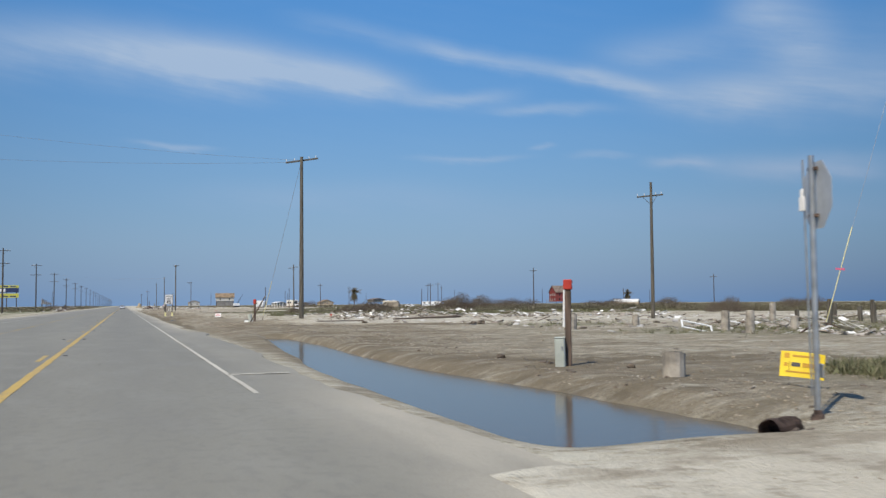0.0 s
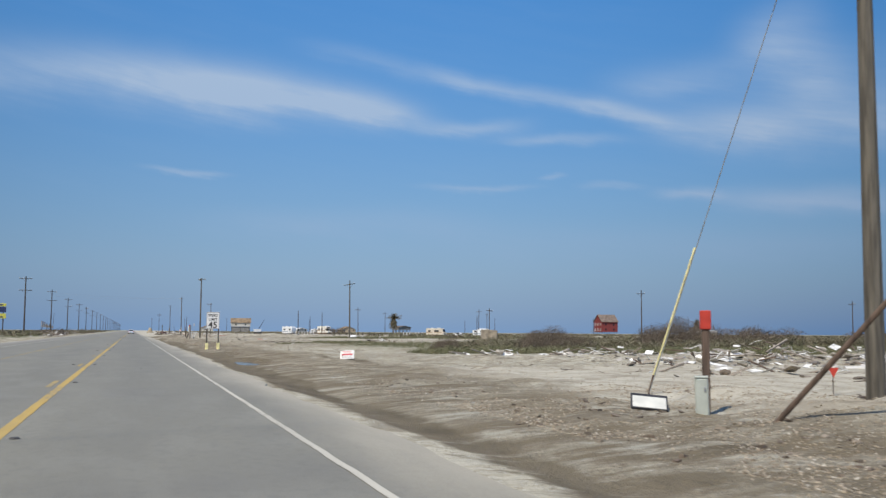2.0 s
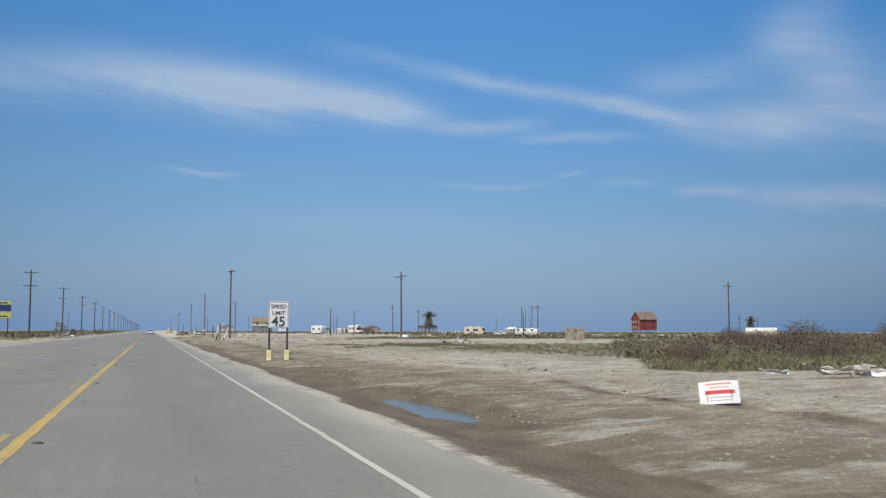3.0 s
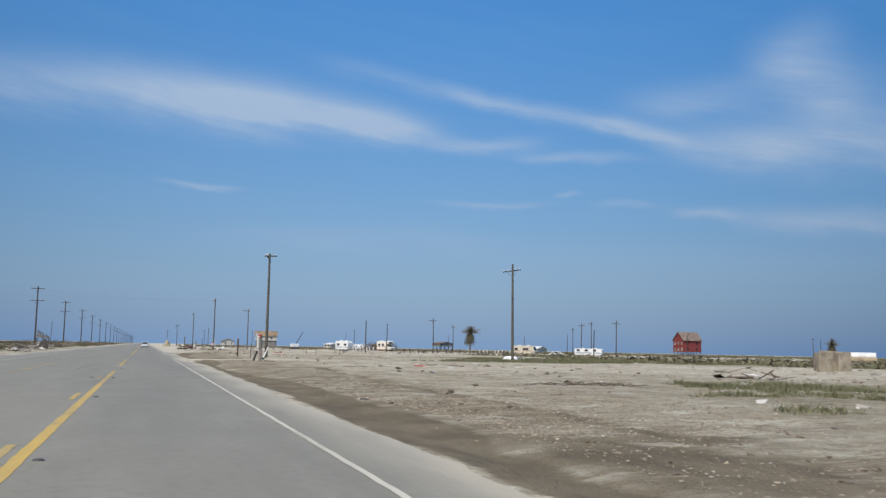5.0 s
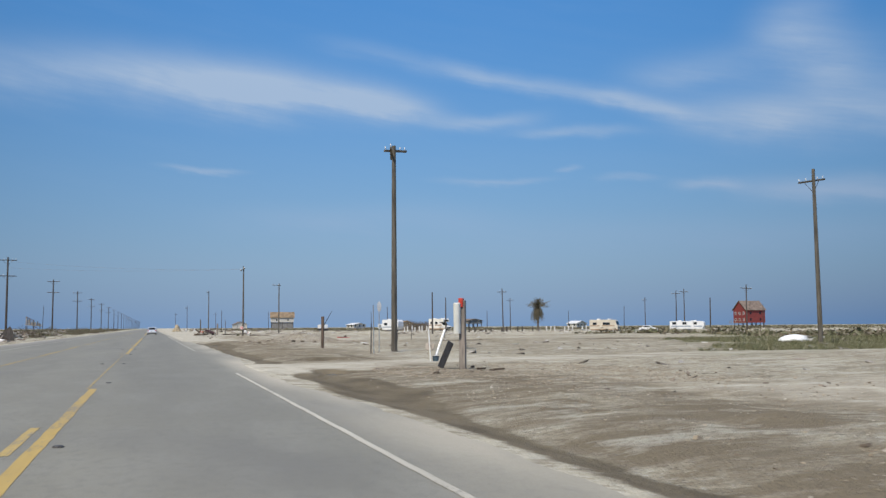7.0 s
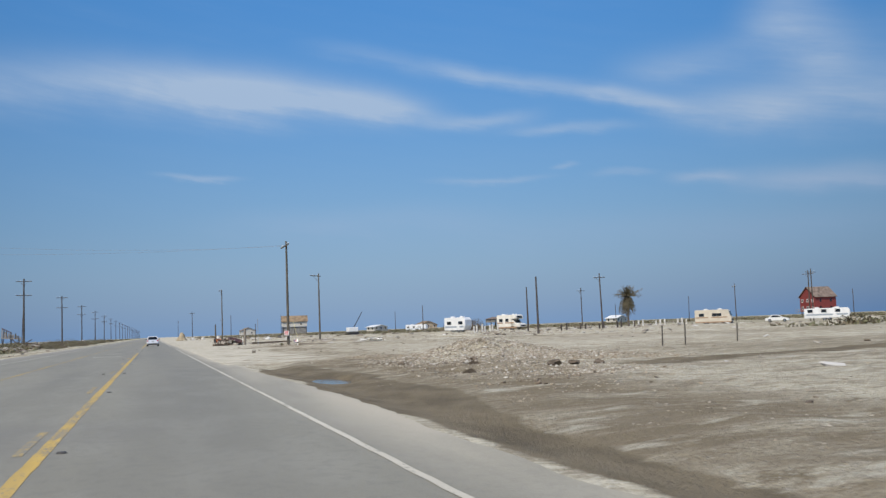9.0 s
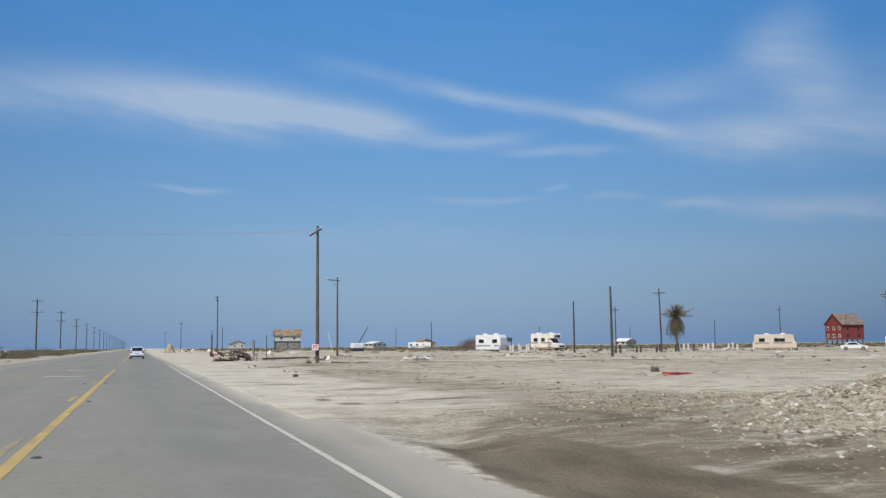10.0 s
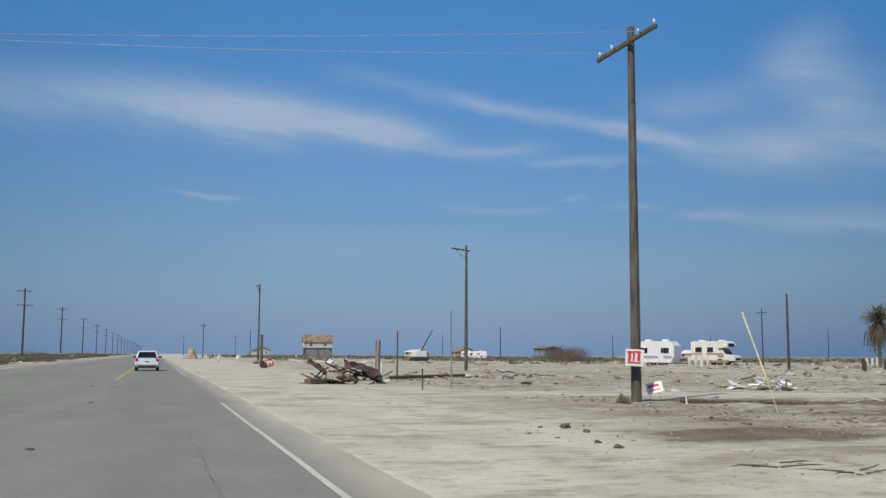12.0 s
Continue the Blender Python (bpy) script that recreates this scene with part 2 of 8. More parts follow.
    # crumbs and trodden lumps that fleck the sand at hand's size
    lump = ramp(tex(5.5, 6, (1, 0.7, 1), 0.75), 0.36, 0.66)
    # part of the lumps' light and shade is put into these flecks
    c = mix(link_math(tr, "MULTIPLY", ramp(tex(9.0, 6, (0.75, 1, 1), 0.75), 0.53, 0.61), 0.75), c, (0.165, 0.125, 0.082))
    c = mix(link_math(tr, "MULTIPLY", ramp(tex(14.0, 5, (0.6, 1, 1), 0.7), 0.57, 0.64), 0.75), c, (0.74, 0.68, 0.56))
    # packed pale tracks, grass thatch, soaked soil
    packed = mix(ramp(tex(0.8, 5, (1, 0.5, 1)), 0.42, 0.66), (0.545, 0.475, 0.362), (0.435, 0.376, 0.284))
    packed = mix(link_math(tr, "MULTIPLY", ramp(tex(4.0, 6, (0.5, 1, 1), 0.75), 0.53, 0.64), 0.5), packed, (0.27, 0.225, 0.15))
    ragged = link_math(tr, "MULTIPLY_ADD", tex(1.4, 7, (0.5, 1, 1), 0.7), 1.5, link_math(tr, "MULTIPLY_ADD", tex(6.0, 4, (0.6, 1, 1), 0.7), 0.5, -1.0))

    def torn(name, lo=0.30, hi=0.62):
        """A mask whose edge breaks up into crumbs and tongues."""
        a = mask(name)
        return link_math(tr, "MULTIPLY", ramp(link_math(tr, "ADD", a, link_math(tr, "MULTIPLY", ragged, ramp(a, 0.04, 0.3))), lo, hi), ramp(a, 0.02, 0.6))

    c = mix(torn("track", 0.25, 0.7), c, packed)
    thatch = mix(ramp(tex(0.5, 6), 0.42, 0.6), (0.175, 0.155, 0.075), (0.095, 0.13, 0.038))
    c = mix(link_math(tr, "MULTIPLY", mask("grass"), ramp(tex(0.35, 6, (1, 1, 1), 0.7), 0.28, 0.50)), c, thatch)
    c = mix(link_math(tr, "MULTIPLY", mask("earth"), ramp(tex(0.7, 6, (0.45, 1, 1), 0.75), 0.26, 0.56)), c, (0.215, 0.165, 0.103))
    # churned blotches and washed-out pale tongues at a stride's size
    c = mix(link_math(tr, "MULTIPLY", ramp(tex(0.55, 7, (0.6, 1, 1), 0.72, 13.0), 0.52, 0.60), 0.55), c, (0.235, 0.186, 0.124))
    c = mix(link_math(tr, "MULTIPLY", ramp(tex(0.75, 7, (0.5, 1, 1), 0.72, 31.0), 0.54, 0.62), 0.55), c, (0.60, 0.54, 0.42))
    c = mix(link_math(tr, "MULTIPLY", ramp(tex(2.2, 6, (0.7, 1, 1), 0.75, 7.0), 0.55, 0.62), 0.5), c, (0.20, 0.155, 0.10))
    wetf = torn("wet")
    c = mix(wetf, c, mix(ramp(tex(1.3, 5, (1, 0.4, 1)), 0.42, 0.62), (0.21, 0.162, 0.10), (0.143, 0.109, 0.066)))
    hs = nd.new("ShaderNodeHueSaturation")
    ln.new(link_math(tr, "MULTIPLY_ADD", fine, 0.5, 0.75), hs.inputs["Value"])
    grey = nd.new("ShaderNodeMixRGB")
    grey.blend_type = "MULTIPLY"
    grey.inputs[0].default_value, grey.inputs[2].default_value = 1.0, (0.94, 1.0, 1.055, 1)
    ln.new(c, grey.inputs[1])
    ln.new(grey.outputs[0], hs.inputs["Color"])
    ln.new(hs.outputs[0], bs.inputs["Base Color"])
    ln.new(link_math(tr, "MULTIPLY_ADD", wetf, -0.08, 0.97), bs.inputs["Roughness"])
    bs.inputs["Specular IOR Level"].default_value = 0.25
    bp = nd.new("ShaderNodeBump")
    bp.inputs["Strength"].default_value, bp.inputs["Distance"].default_value = 1.0, 0.075
    hgt = link_math(tr, "MULTIPLY_ADD", fine, 0.7, link_math(tr, "MULTIPLY_ADD", lump, 0.3, tex(3.2, 7, (1, 1, 1), 0.7)))
    hgt = link_math(tr, "MULTIPLY_ADD", pale, 0.15, hgt)
    hgt = link_math(tr, "MULTIPLY", hgt, link_math(tr, "MULTIPLY_ADD", mask("track"), -0.72, 1.0))
    ln.new(hgt, bp.inputs["Height"])
    ln.new(bp.outputs[0], bs.inputs["Normal"])
    return m


def asphalt_mat():
    m = bpy.data.materials.new("bleached_asphalt")
    m.use_nodes = True
    tr = m.node_tree
    nd, ln = tr.nodes, tr.links
    bs = nd["Principled BSDF"]
    pos = nd.new("ShaderNodeNewGeometry").outputs["Position"]
    sp = nd.new("ShaderNodeSeparateXYZ")
    ln.new(pos, sp.inputs[0])

    def tex(scale, detail, stretch):
        mp = nd.new("ShaderNodeMapping")
        mp.inputs["Scale"].default_value = stretch
        ln.new(pos, mp.inputs[0])
        n = nd.new("ShaderNodeTexNoise")
        n.inputs["Scale"].default_value, n.inputs["Detail"].default_value = scale, detail
        ln.new(mp.outputs[0], n.inputs["Vector"])
        return n.outputs[0]

    def mix(f, a, b):
        x = nd.new("ShaderNodeMixRGB")
        for i, v in enumerate((f, a, b)):
            if isinstance(v, tuple):
                x.inputs[i].default_value = (*v, 1)
            else:
                ln.new(v, x.inputs[i])
        return x.outputs[0]

    def ramp(v, lo, hi):
        r = nd.new("ShaderNodeMapRange")
        r.inputs[1].default_value, r.inputs[2].default_value = lo, hi
        ln.new(v, r.inputs[0])
        return r.outputs[0]

    c = mix(ramp(tex(0.5, 5, (1, 0.06, 1)), 0.35, 0.65), (0.232, 0.214, 0.160), (0.192, 0.177, 0.133))
    c = mix(link_math(tr, "MULTIPLY", ramp(tex(0.25, 6, (1, 0.5, 1)), 0.55, 0.72), 0.5), c, (0.160, 0.148, 0.124))
    # wheel tracks, patches and coarse stone
    c = mix(link_math(tr, "MULTIPLY", ramp(tex(1.1, 6, (1, 0.35, 1)), 0.46, 0.66), 0.45), c, (0.265, 0.248, 0.196))
    c = mix(link_math(tr, "MULTIPLY", ramp(tex(7.0, 5, (1, 0.6, 1)), 0.50, 0.62), 0.30), c, (0.145, 0.135, 0.108))
    track = link_math(tr, "MULTIPLY", ramp(link_math(tr, "ABSOLUTE", link_math(tr, "ADD", sp.outputs[0], -0.35)), 1.5, 0.3), 0.22)
    c = mix(track, c, (0.165, 0.153, 0.122))
    # sand blown over the shoulders
    dust = link_math(tr, "MULTIPLY", ramp(sp.outputs[0], 1.9, 3.3), ramp(tex(0.7, 5, (1, 0.15, 1)), 0.25, 0.6))
    ends = link_math(tr, "MAXIMUM", ramp(sp.outputs[1], 272.0, 286.0), ramp(sp.outputs[1], 9.0, 5.0))
    ends = link_math(tr, "MAXIMUM", ends, link_math(tr, "MULTIPLY", ramp(sp.outputs[1], 203.0, 210.0), ramp(sp.outputs[1], 232.0, 224.0)))
    more = link_math(tr, "MULTIPLY", link_math(tr, "MULTIPLY", ramp(sp.outputs[0], 2.05, 2.85), ends), ramp(tex(0.9, 5, (1, 0.2, 1)), 0.2, 0.5))
    ditch = link_math(tr, "MULTIPLY", ramp(sp.outputs[1], 11.0, 16.0), ramp(sp.outputs[1], 60.0, 48.0))
    dust = link_math(tr, "MULTIPLY", dust, link_math(tr, "MULTIPLY_ADD", ditch, -0.6, 0.85))
    dust = link_math(tr, "MAXIMUM", dust, more)
    c = mix(dust, c, (0.45, 0.40, 0.30))
    dust2 = link_math(tr, "MULTIPLY", ramp(sp.outputs[0], -9.5, -11.5), ramp(tex(0.5, 5, (1, 0.15, 1)), 0.3, 0.6))
    c = mix(link_math(tr, "MULTIPLY", dust2, 0.6), c, (0.38, 0.34, 0.29))
    fine = tex(60.0, 3, (1, 1, 1))
    hs = nd.new("ShaderNodeHueSaturation")
    ln.new(link_math(tr, "MULTIPLY_ADD", fine, 0.7, 0.65), hs.inputs["Value"])
    ln.new(c, hs.inputs["Color"])
    ln.new(hs.outputs[0], bs.inputs["Base Color"])
    bs.inputs["Roughness"].default_value = 0.62
    bs.inputs["Specular IOR Level"].default_value = 0.55
    bp = nd.new("ShaderNodeBump")
    bp.inputs["Strength"].default_value, bp.inputs["Distance"].default_value = 0.35, 0.012
    ln.new(fine, bp.inputs["Height"])
    ln.new(bp.outputs[0], bs.inputs["Normal"])
    return m


def paint_mat(name, color, worn):
    """Road paint, dusty and worn through to the grey in chips and along the wheel tracks."""
    m = mat(name, color, rough=0.7, vary=0.10, scale=0.9, stretch=(1, 0.12, 1), color2=tuple(0.7 * c + 0.3 * g for c, g in zip(color, (0.24, 0.21, 0.16))), fine=0.14)
    tr = m.node_tree
    nd, ln = tr.nodes, tr.links
    bs = nd["Principled BSDF"]
    paint = bs.inputs["Base Color"].links[0].from_socket
    mp = nd.new("ShaderNodeMapping")
    mp.inputs["Scale"].default_value = (1, 0.35, 1)
    ln.new(nd.new("ShaderNodeNewGeometry").outputs["Position"], mp.inputs[0])
    amount = 0.0
    for scale, share in ((0.35, 0.45), (4.0, 0.35), (22.0, 0.4)):
        n = nd.new("ShaderNodeTexNoise")
        n.inputs["Scale"].default_value, n.inputs["Detail"].default_value, n.inputs["Roughness"].default_value = scale, 4.0, 0.65
        ln.new(mp.outputs[0], n.inputs["Vector"])
        amount = link_math(tr, "MULTIPLY_ADD", n.outputs[0], share, amount)
    ra = nd.new("ShaderNodeMapRange")
    ra.inputs[1].default_value, ra.inputs[2].default_value = 0.70 - worn, 0.80 - worn
    ln.new(amount, ra.inputs[0])
    mix = nd.new("ShaderNodeMixRGB")
    mix.inputs[2].default_value = (0.205, 0.19, 0.15, 1)
    ln.new(ra.outputs[0], mix.inputs[0])
    ln.new(paint, mix.inputs[1])
    ln.new(mix.outputs[0], bs.inputs["Base Color"])
    return m


WOOD = mat("weathered_pole", (0.112, 0.099, 0.077), vary=0.22, scale=2.0, stretch=(6, 6, 0.5), bump=0.6, bump_scale=9.0, fine=0.18)
WOOD_DARK = mat("creosote_pole", (0.075, 0.063, 0.053), vary=0.25, scale=2.0, stretch=(6, 6, 0.5), bump=0.5, bump_scale=9.0)
LUMBER = mat("old_lumber", (0.33, 0.285, 0.23), vary=0.25, scale=1.5, stretch=(8, 1, 8), fine=0.2)
LUMBER_BROWN = mat("wet_lumber", (0.135, 0.10, 0.072), vary=0.25, scale=1.5, stretch=(8, 1, 8), fine=0.2)
POST_WOOD = mat("brown_marker_post", (0.135, 0.092, 0.066), vary=0.2, scale=3.0, stretch=(4, 4, 0.6), bump=0.3)
POST_GREY = mat("grey_weathered_timber", (0.25, 0.215, 0.18), vary=0.2, scale=3.0, stretch=(5, 5, 0.5), bump=0.5, bump_scale=10.0, fine=0.15)
GALV = mat("galvanised_steel", (0.52, 0.54, 0.55), rough=0.42, metal=0.85, vary=0.12, scale=5.0)
SIGN_BACK = mat("sign_back_aluminium", (0.56, 0.59, 0.62), rough=0.5, metal=0.5, vary=0.08, scale=2.0)
STEEL_DARK = mat("rusty_steel", (0.13, 0.09, 0.07), rough=0.8, metal=0.3, vary=0.3, scale=6.0)
PORCELAIN = mat("glazed_porcelain", (0.75, 0.76, 0.76), rough=0.2, vary=0.04)
RED = mat("red_plastic", (0.50, 0.05, 0.03), rough=0.45, vary=0.08)
ORANGE = mat("orange_plastic", (0.75, 0.17, 0.04), rough=0.5, vary=0.08)
PEDESTAL = mat("grey_green_enamel", (0.46, 0.49, 0.43), rough=0.55, vary=0.07, scale=3.0)
CONCRETE = mat("weathered_concrete", (0.34, 0.305, 0.25), vary=0.18, scale=3.0, bump=0.5, bump_scale=18.0, fine=0.14)
CONCRETE_PALE = mat("whitewashed_concrete", (0.62, 0.60, 0.56), vary=0.12, scale=2.0, bump=0.3)
BOARD_WHITE = mat("white_sign_board", (0.80, 0.79, 0.76), rough=0.55, vary=0.04, scale=2.0)
HOUSING = mat("grey_white_enamel", (0.64, 0.64, 0.58), rough=0.5, vary=0.08, scale=2.0)
STEEL_GREY = mat("shaded_grey_boards", (0.21, 0.205, 0.195), rough=0.8, vary=0.15, scale=1.0)
PVC = mat("white_pvc", (0.80, 0.80, 0.77), rough=0.4, vary=0.04)
PRINT_RED = mat("red_print", (0.62, 0.05, 0.06), rough=0.6, vary=0.06)
PRINT_PINK = mat("faded_red_print", (0.72, 0.30, 0.28), rough=0.6, vary=0.1)
PRINT_GREY = mat("faded_grey_print", (0.42, 0.40, 0.40), rough=0.6, vary=0.1)
PRINT_AMBER = mat("amber_print", (0.50, 0.26, 0.015), rough=0.6, vary=0.1)
PRINT_DARK = mat("dark_print", (0.06, 0.055, 0.05), rough=0.6, vary=0.06)
BOARD_YELLOW = mat("yellow_sign_board", (0.85, 0.60, 0.02), rough=0.5, vary=0.05, scale=2.0)
GUARD_YELLOW = mat("yellow_guy_guard", (0.85, 0.77, 0.38), rough=0.5, vary=0.1)
BLACK = mat("black_plastic", (0.03, 0.03, 0.033), rough=0.5, vary=0.15)
BLUE_PAIL = mat("blue_plastic", (0.06, 0.10, 0.13), rough=0.5, vary=0.1)
TYRE = mat("tyre_rubber", (0.022, 0.022, 0.023), rough=0.85, vary=0.1)
CAR_SILVER = mat("silver_car_paint", (0.66, 0.68, 0.70), rough=0.35, metal=0.2, vary=0.02, fine=0.02, clear=0.6)
CAR_WHITE = mat("white_car_paint", (0.78, 0.78, 0.77), rough=0.3, vary=0.03, fine=0.02, clear=0.5)
GLASS_DARK = mat("tinted_glass", (0.018, 0.021, 0.024), rough=0.08, spec=0.7, vary=0.03, fine=0.02)
LAMP_RED = mat("red_lamp_lens", (0.45, 0.02, 0.02), rough=0.2, vary=0.03)
CHROME = mat("bright_metal", (0.65, 0.66, 0.67), rough=0.25, metal=0.9, vary=0.05)
RV_CREAM = mat("cream_fibreglass", (0.60, 0.545, 0.45), rough=0.45, vary=0.06, scale=1.0)
RV_OFFWHITE = mat("off_white_fibreglass", (0.74, 0.72, 0.66), rough=0.45, vary=0.06, scale=1.0)
RV_WHITE = mat("white_fibreglass", (0.76, 0.77, 0.77), rough=0.42, vary=0.05, scale=1.0)
STRIPE_TAN = mat("tan_stripe", (0.36, 0.24, 0.15), rough=0.5, vary=0.08)
STRIPE_GREY = mat("grey_blue_stripe", (0.32, 0.37, 0.42), rough=0.5, vary=0.08)
SIDING_RED = mat("red_board_siding", (0.215, 0.040, 0.036), rough=0.75, vary=0.12, scale=0.6, stretch=(1, 1, 6))
SIDING_PALE = mat("pale_siding", (0.52, 0.505, 0.46), rough=0.75, vary=0.1, scale=0.6, stretch=(1, 1, 6))
SIDING_TAN = mat("tan_siding", (0.45, 0.36, 0.25), rough=0.8, vary=0.12, scale=0.6)
TAN_BLOCK = mat("tan_blocks", (0.29, 0.25, 0.19), rough=0.9, vary=0.18, scale=1.4, bump=0.5, bump_scale=14.0, fine=0.15)
SHINGLE = mat("brown_grey_shingles", (0.19, 0.145, 0.115), rough=0.9, vary=0.18, scale=0.8, bump=0.4, bump_scale=8.0)
SHINGLE_TAN = mat("tan_shingles", (0.235, 0.17, 0.105), rough=0.9, vary=0.18, scale=0.5)
SHEET_WHITE = mat("white_sheet_metal", (0.70, 0.70, 0.68), rough=0.5, vary=0.1, scale=0.8)
SCRAP_WHITE = mat("dirty_white_scrap", (0.74, 0.72, 0.67), rough=0.7, vary=0.25, scale=1.4, fine=0.15)
SHEET_RUST = mat("rust_red_sheet", (0.105, 0.050, 0.042), rough=0.65, vary=0.25, scale=2.0, metal=0.2)
BARK = mat("palm_bark", (0.20, 0.165, 0.13), vary=0.22, scale=4.0, stretch=(1, 1, 5), bump=0.8, bump_scale=12.0)
FROND = island_mat("dry_palm_fronds", ((0.075, 0.065, 0.042), (0.13, 0.105, 0.066), (0.095, 0.09, 0.046), (0.18, 0.145, 0.09)))
SCRUB_MAT = island_mat("salt_scrub", ((0.13, 0.105, 0.072), (0.18, 0.15, 0.10), (0.125, 0.135, 0.065), (0.22, 0.185, 0.13)))
BROWNBUSH_MAT = island_mat("dead_brown_shrub", ((0.105, 0.082, 0.058), (0.13, 0.102, 0.074), (0.155, 0.122, 0.088)))
GRASS_MAT = island_mat("coast_grass", ((0.115, 0.128, 0.058), (0.15, 0.155, 0.075), (0.22, 0.195, 0.115), (0.10, 0.115, 0.052)))
RUBBLE_MAT = island_mat("shell_and_clods", ((0.36, 0.295, 0.205), (0.42, 0.35, 0.255), (0.18, 0.135, 0.09), (0.54, 0.49, 0.40), (0.26, 0.20, 0.13)))
STICK_MAT = island_mat("dark_sticks", ((0.20, 0.16, 0.12), (0.11, 0.085, 0.065), (0.30, 0.25, 0.19), (0.15, 0.11, 0.08)))
LITTER_MAT = island_mat("storm_litter", ((0.24, 0.20, 0.16), (0.46, 0.44, 0.40), (0.12, 0.10, 0.08), (0.36, 0.31, 0.25), (0.60, 0.58, 0.54), (0.20, 0.16, 0.12), (0.30, 0.25, 0.20)))
LOOSE_SAND = mat("loose_tan_sand", (0.33, 0.27, 0.175), vary=0.15, scale=1.5, bump=0.4, bump_scale=9.0)
CLOD = mat("dark_sod", (0.13, 0.10, 0.07), vary=0.25, scale=4.0, bump=0.5, bump_scale=20.0)
SPOIL_MAT = island_mat("spoil_heap", ((0.48, 0.42, 0.335), (0.30, 0.25, 0.185), (0.58, 0.53, 0.455), (0.20, 0.165, 0.12), (0.44, 0.385, 0.30), (0.63, 0.60, 0.54), (0.36, 0.305, 0.23)))
SAND = ground_mat()
ASPHALT = asphalt_mat()
PAINT_WHITE = paint_mat("white_road_paint", (0.50, 0.47, 0.385), 0.055)
PAINT_WORN = paint_mat("worn_yellow_paint", (0.44, 0.31, 0.09), 0.14)
PAINT_YELLOW = paint_mat("yellow_road_paint", (0.48, 0.325, 0.075), 0.09)


def water_mat():
    m = bpy.data.materials.new("muddy_still_water")
    m.use_nodes = True
    nd, ln = m.node_tree.nodes, m.node_tree.links
    bs = nd["Principled BSDF"]
    bs.inputs["Base Color"].default_value = (0.09, 0.074, 0.052, 1)
    bs.inputs["Roughness"].default_value = 0.14
    bs.inputs["IOR"].default_value = 1.333
    bs.inputs["Specular IOR Level"].default_value = 0.37
    tn = nd.new("ShaderNodeTexNoise")
    tn.inputs["Scale"].default_value, tn.inputs["Detail"].default_value = 5.0, 3.0
    ln.new(nd.new("ShaderNodeNewGeometry").outputs["Position"], tn.inputs["Vector"])
    bp = nd.new("ShaderNodeBump")
    bp.inputs["Strength"].default_value, bp.inputs["Distance"].default_value = 0.14, 0.01
    ln.new(tn.outputs[0], bp.inputs["Height"])
    ln.new(bp.outputs[0], bs.inputs["Normal"])
    return m


WATER = water_mat()

# ---- mesh helpers ----


def add_box(bm, sx, sy, sz, m=None, bevel=0.0):
    """A box of that size standing on z = 0 at m."""
    mm = (m or Matrix()) @ Matrix.Translation((0, 0, sz / 2)) @ Matrix.Diagonal((sx, sy, sz, 1))
    r = bmesh.ops.create_cube(bm, size=1, matrix=mm)
    if bevel:
        es = list({e for v in r["verts"] for e in v.link_edges})
        bmesh.ops.bevel(bm, geom=es, offset=bevel, segments=1, affect="EDGES")


def add_rod(bm, a, b, r0, r1=None, n=8):
    """A tapered rod from a to b."""
    a, b = Vector(a), Vector(b)
    d = b - a
    q = d.to_track_quat("Z", "Y").to_matrix().to_4x4()
    bmesh.ops.create_cone(bm, cap_ends=True, segments=n, radius1=r0, radius2=r0 if r1 is None else r1, depth=d.length,
                          matrix=Matrix.Translation((a + b) / 2) @ q)


def add_prism(bm, profile, width, m=None, bevel=0.0):
    """The outline in x and z, drawn out along y, centred, at m."""
    m = m or Matrix()
    f = [bm.verts.new(m @ Vector((x, -width / 2, z))) for x, z in profile]
    g = [bm.verts.new(m @ Vector((x, width / 2, z))) for x, z in profile]
    fs = [bm.faces.new(f), bm.faces.new(g[::-1])]
    k = len(f)
    for i in range(k):
        fs.append(bm.faces.new((f[i], g[i], g[(i + 1) % k], f[(i + 1) % k])))
    bmesh.ops.recalc_face_normals(bm, faces=fs)
    if bevel:
        bmesh.ops.bevel(bm, geom=list({e for v in f + g for e in v.link_edges}), offset=bevel, segments=2, affect="EDGES")


def mesh_of(name, bm, material, smooth=False):
    me = bpy.data.meshes.new(name)
    bm.to_mesh(me)
    bm.free()
    me.materials.append(material)
    if smooth:
        for p in me.polygons:
            p.use_smooth = True
    return me


def part(name, bm, material, parent, label="", m=None, smooth=False):
    """Links a bmesh as one mesh object under a thing or a part."""
    ob = new(name, mesh_of(name, bm, material, smooth))
    ob.parent = parent
    if m is not None:
        ob.matrix_local = m
    return tagged(ob, label)


def piece(name, me, parent, m, label=""):
    """One more object on a mesh that is already made."""
    ob = new(name, me)
    ob.parent = parent
    ob.matrix_local = m
    return tagged(ob, label)


def thing(name, m, label, category, group=""):
    ob = new(name)
    ob.empty_display_size = 0.2
    ob.matrix_world = m
    return tagged(ob, label, category, group)


def tilt(x, y, z, lean=0.0, toward=0.0, yaw=0.0):
    """A pose that leans by some degrees toward a heading, and turns about its own upright."""
    a = radians(toward)
    ax = Vector((-math.sin(a), math.cos(a), 0))
    return Matrix.Translation((x, y, z)) @ Matrix.Rotation(radians(lean), 4, ax) @ pose(0, 0, 0, 0, 0, yaw)


# ---- the lie of the land ----
LATTICE = np.random.RandomState(7).rand(256, 256)


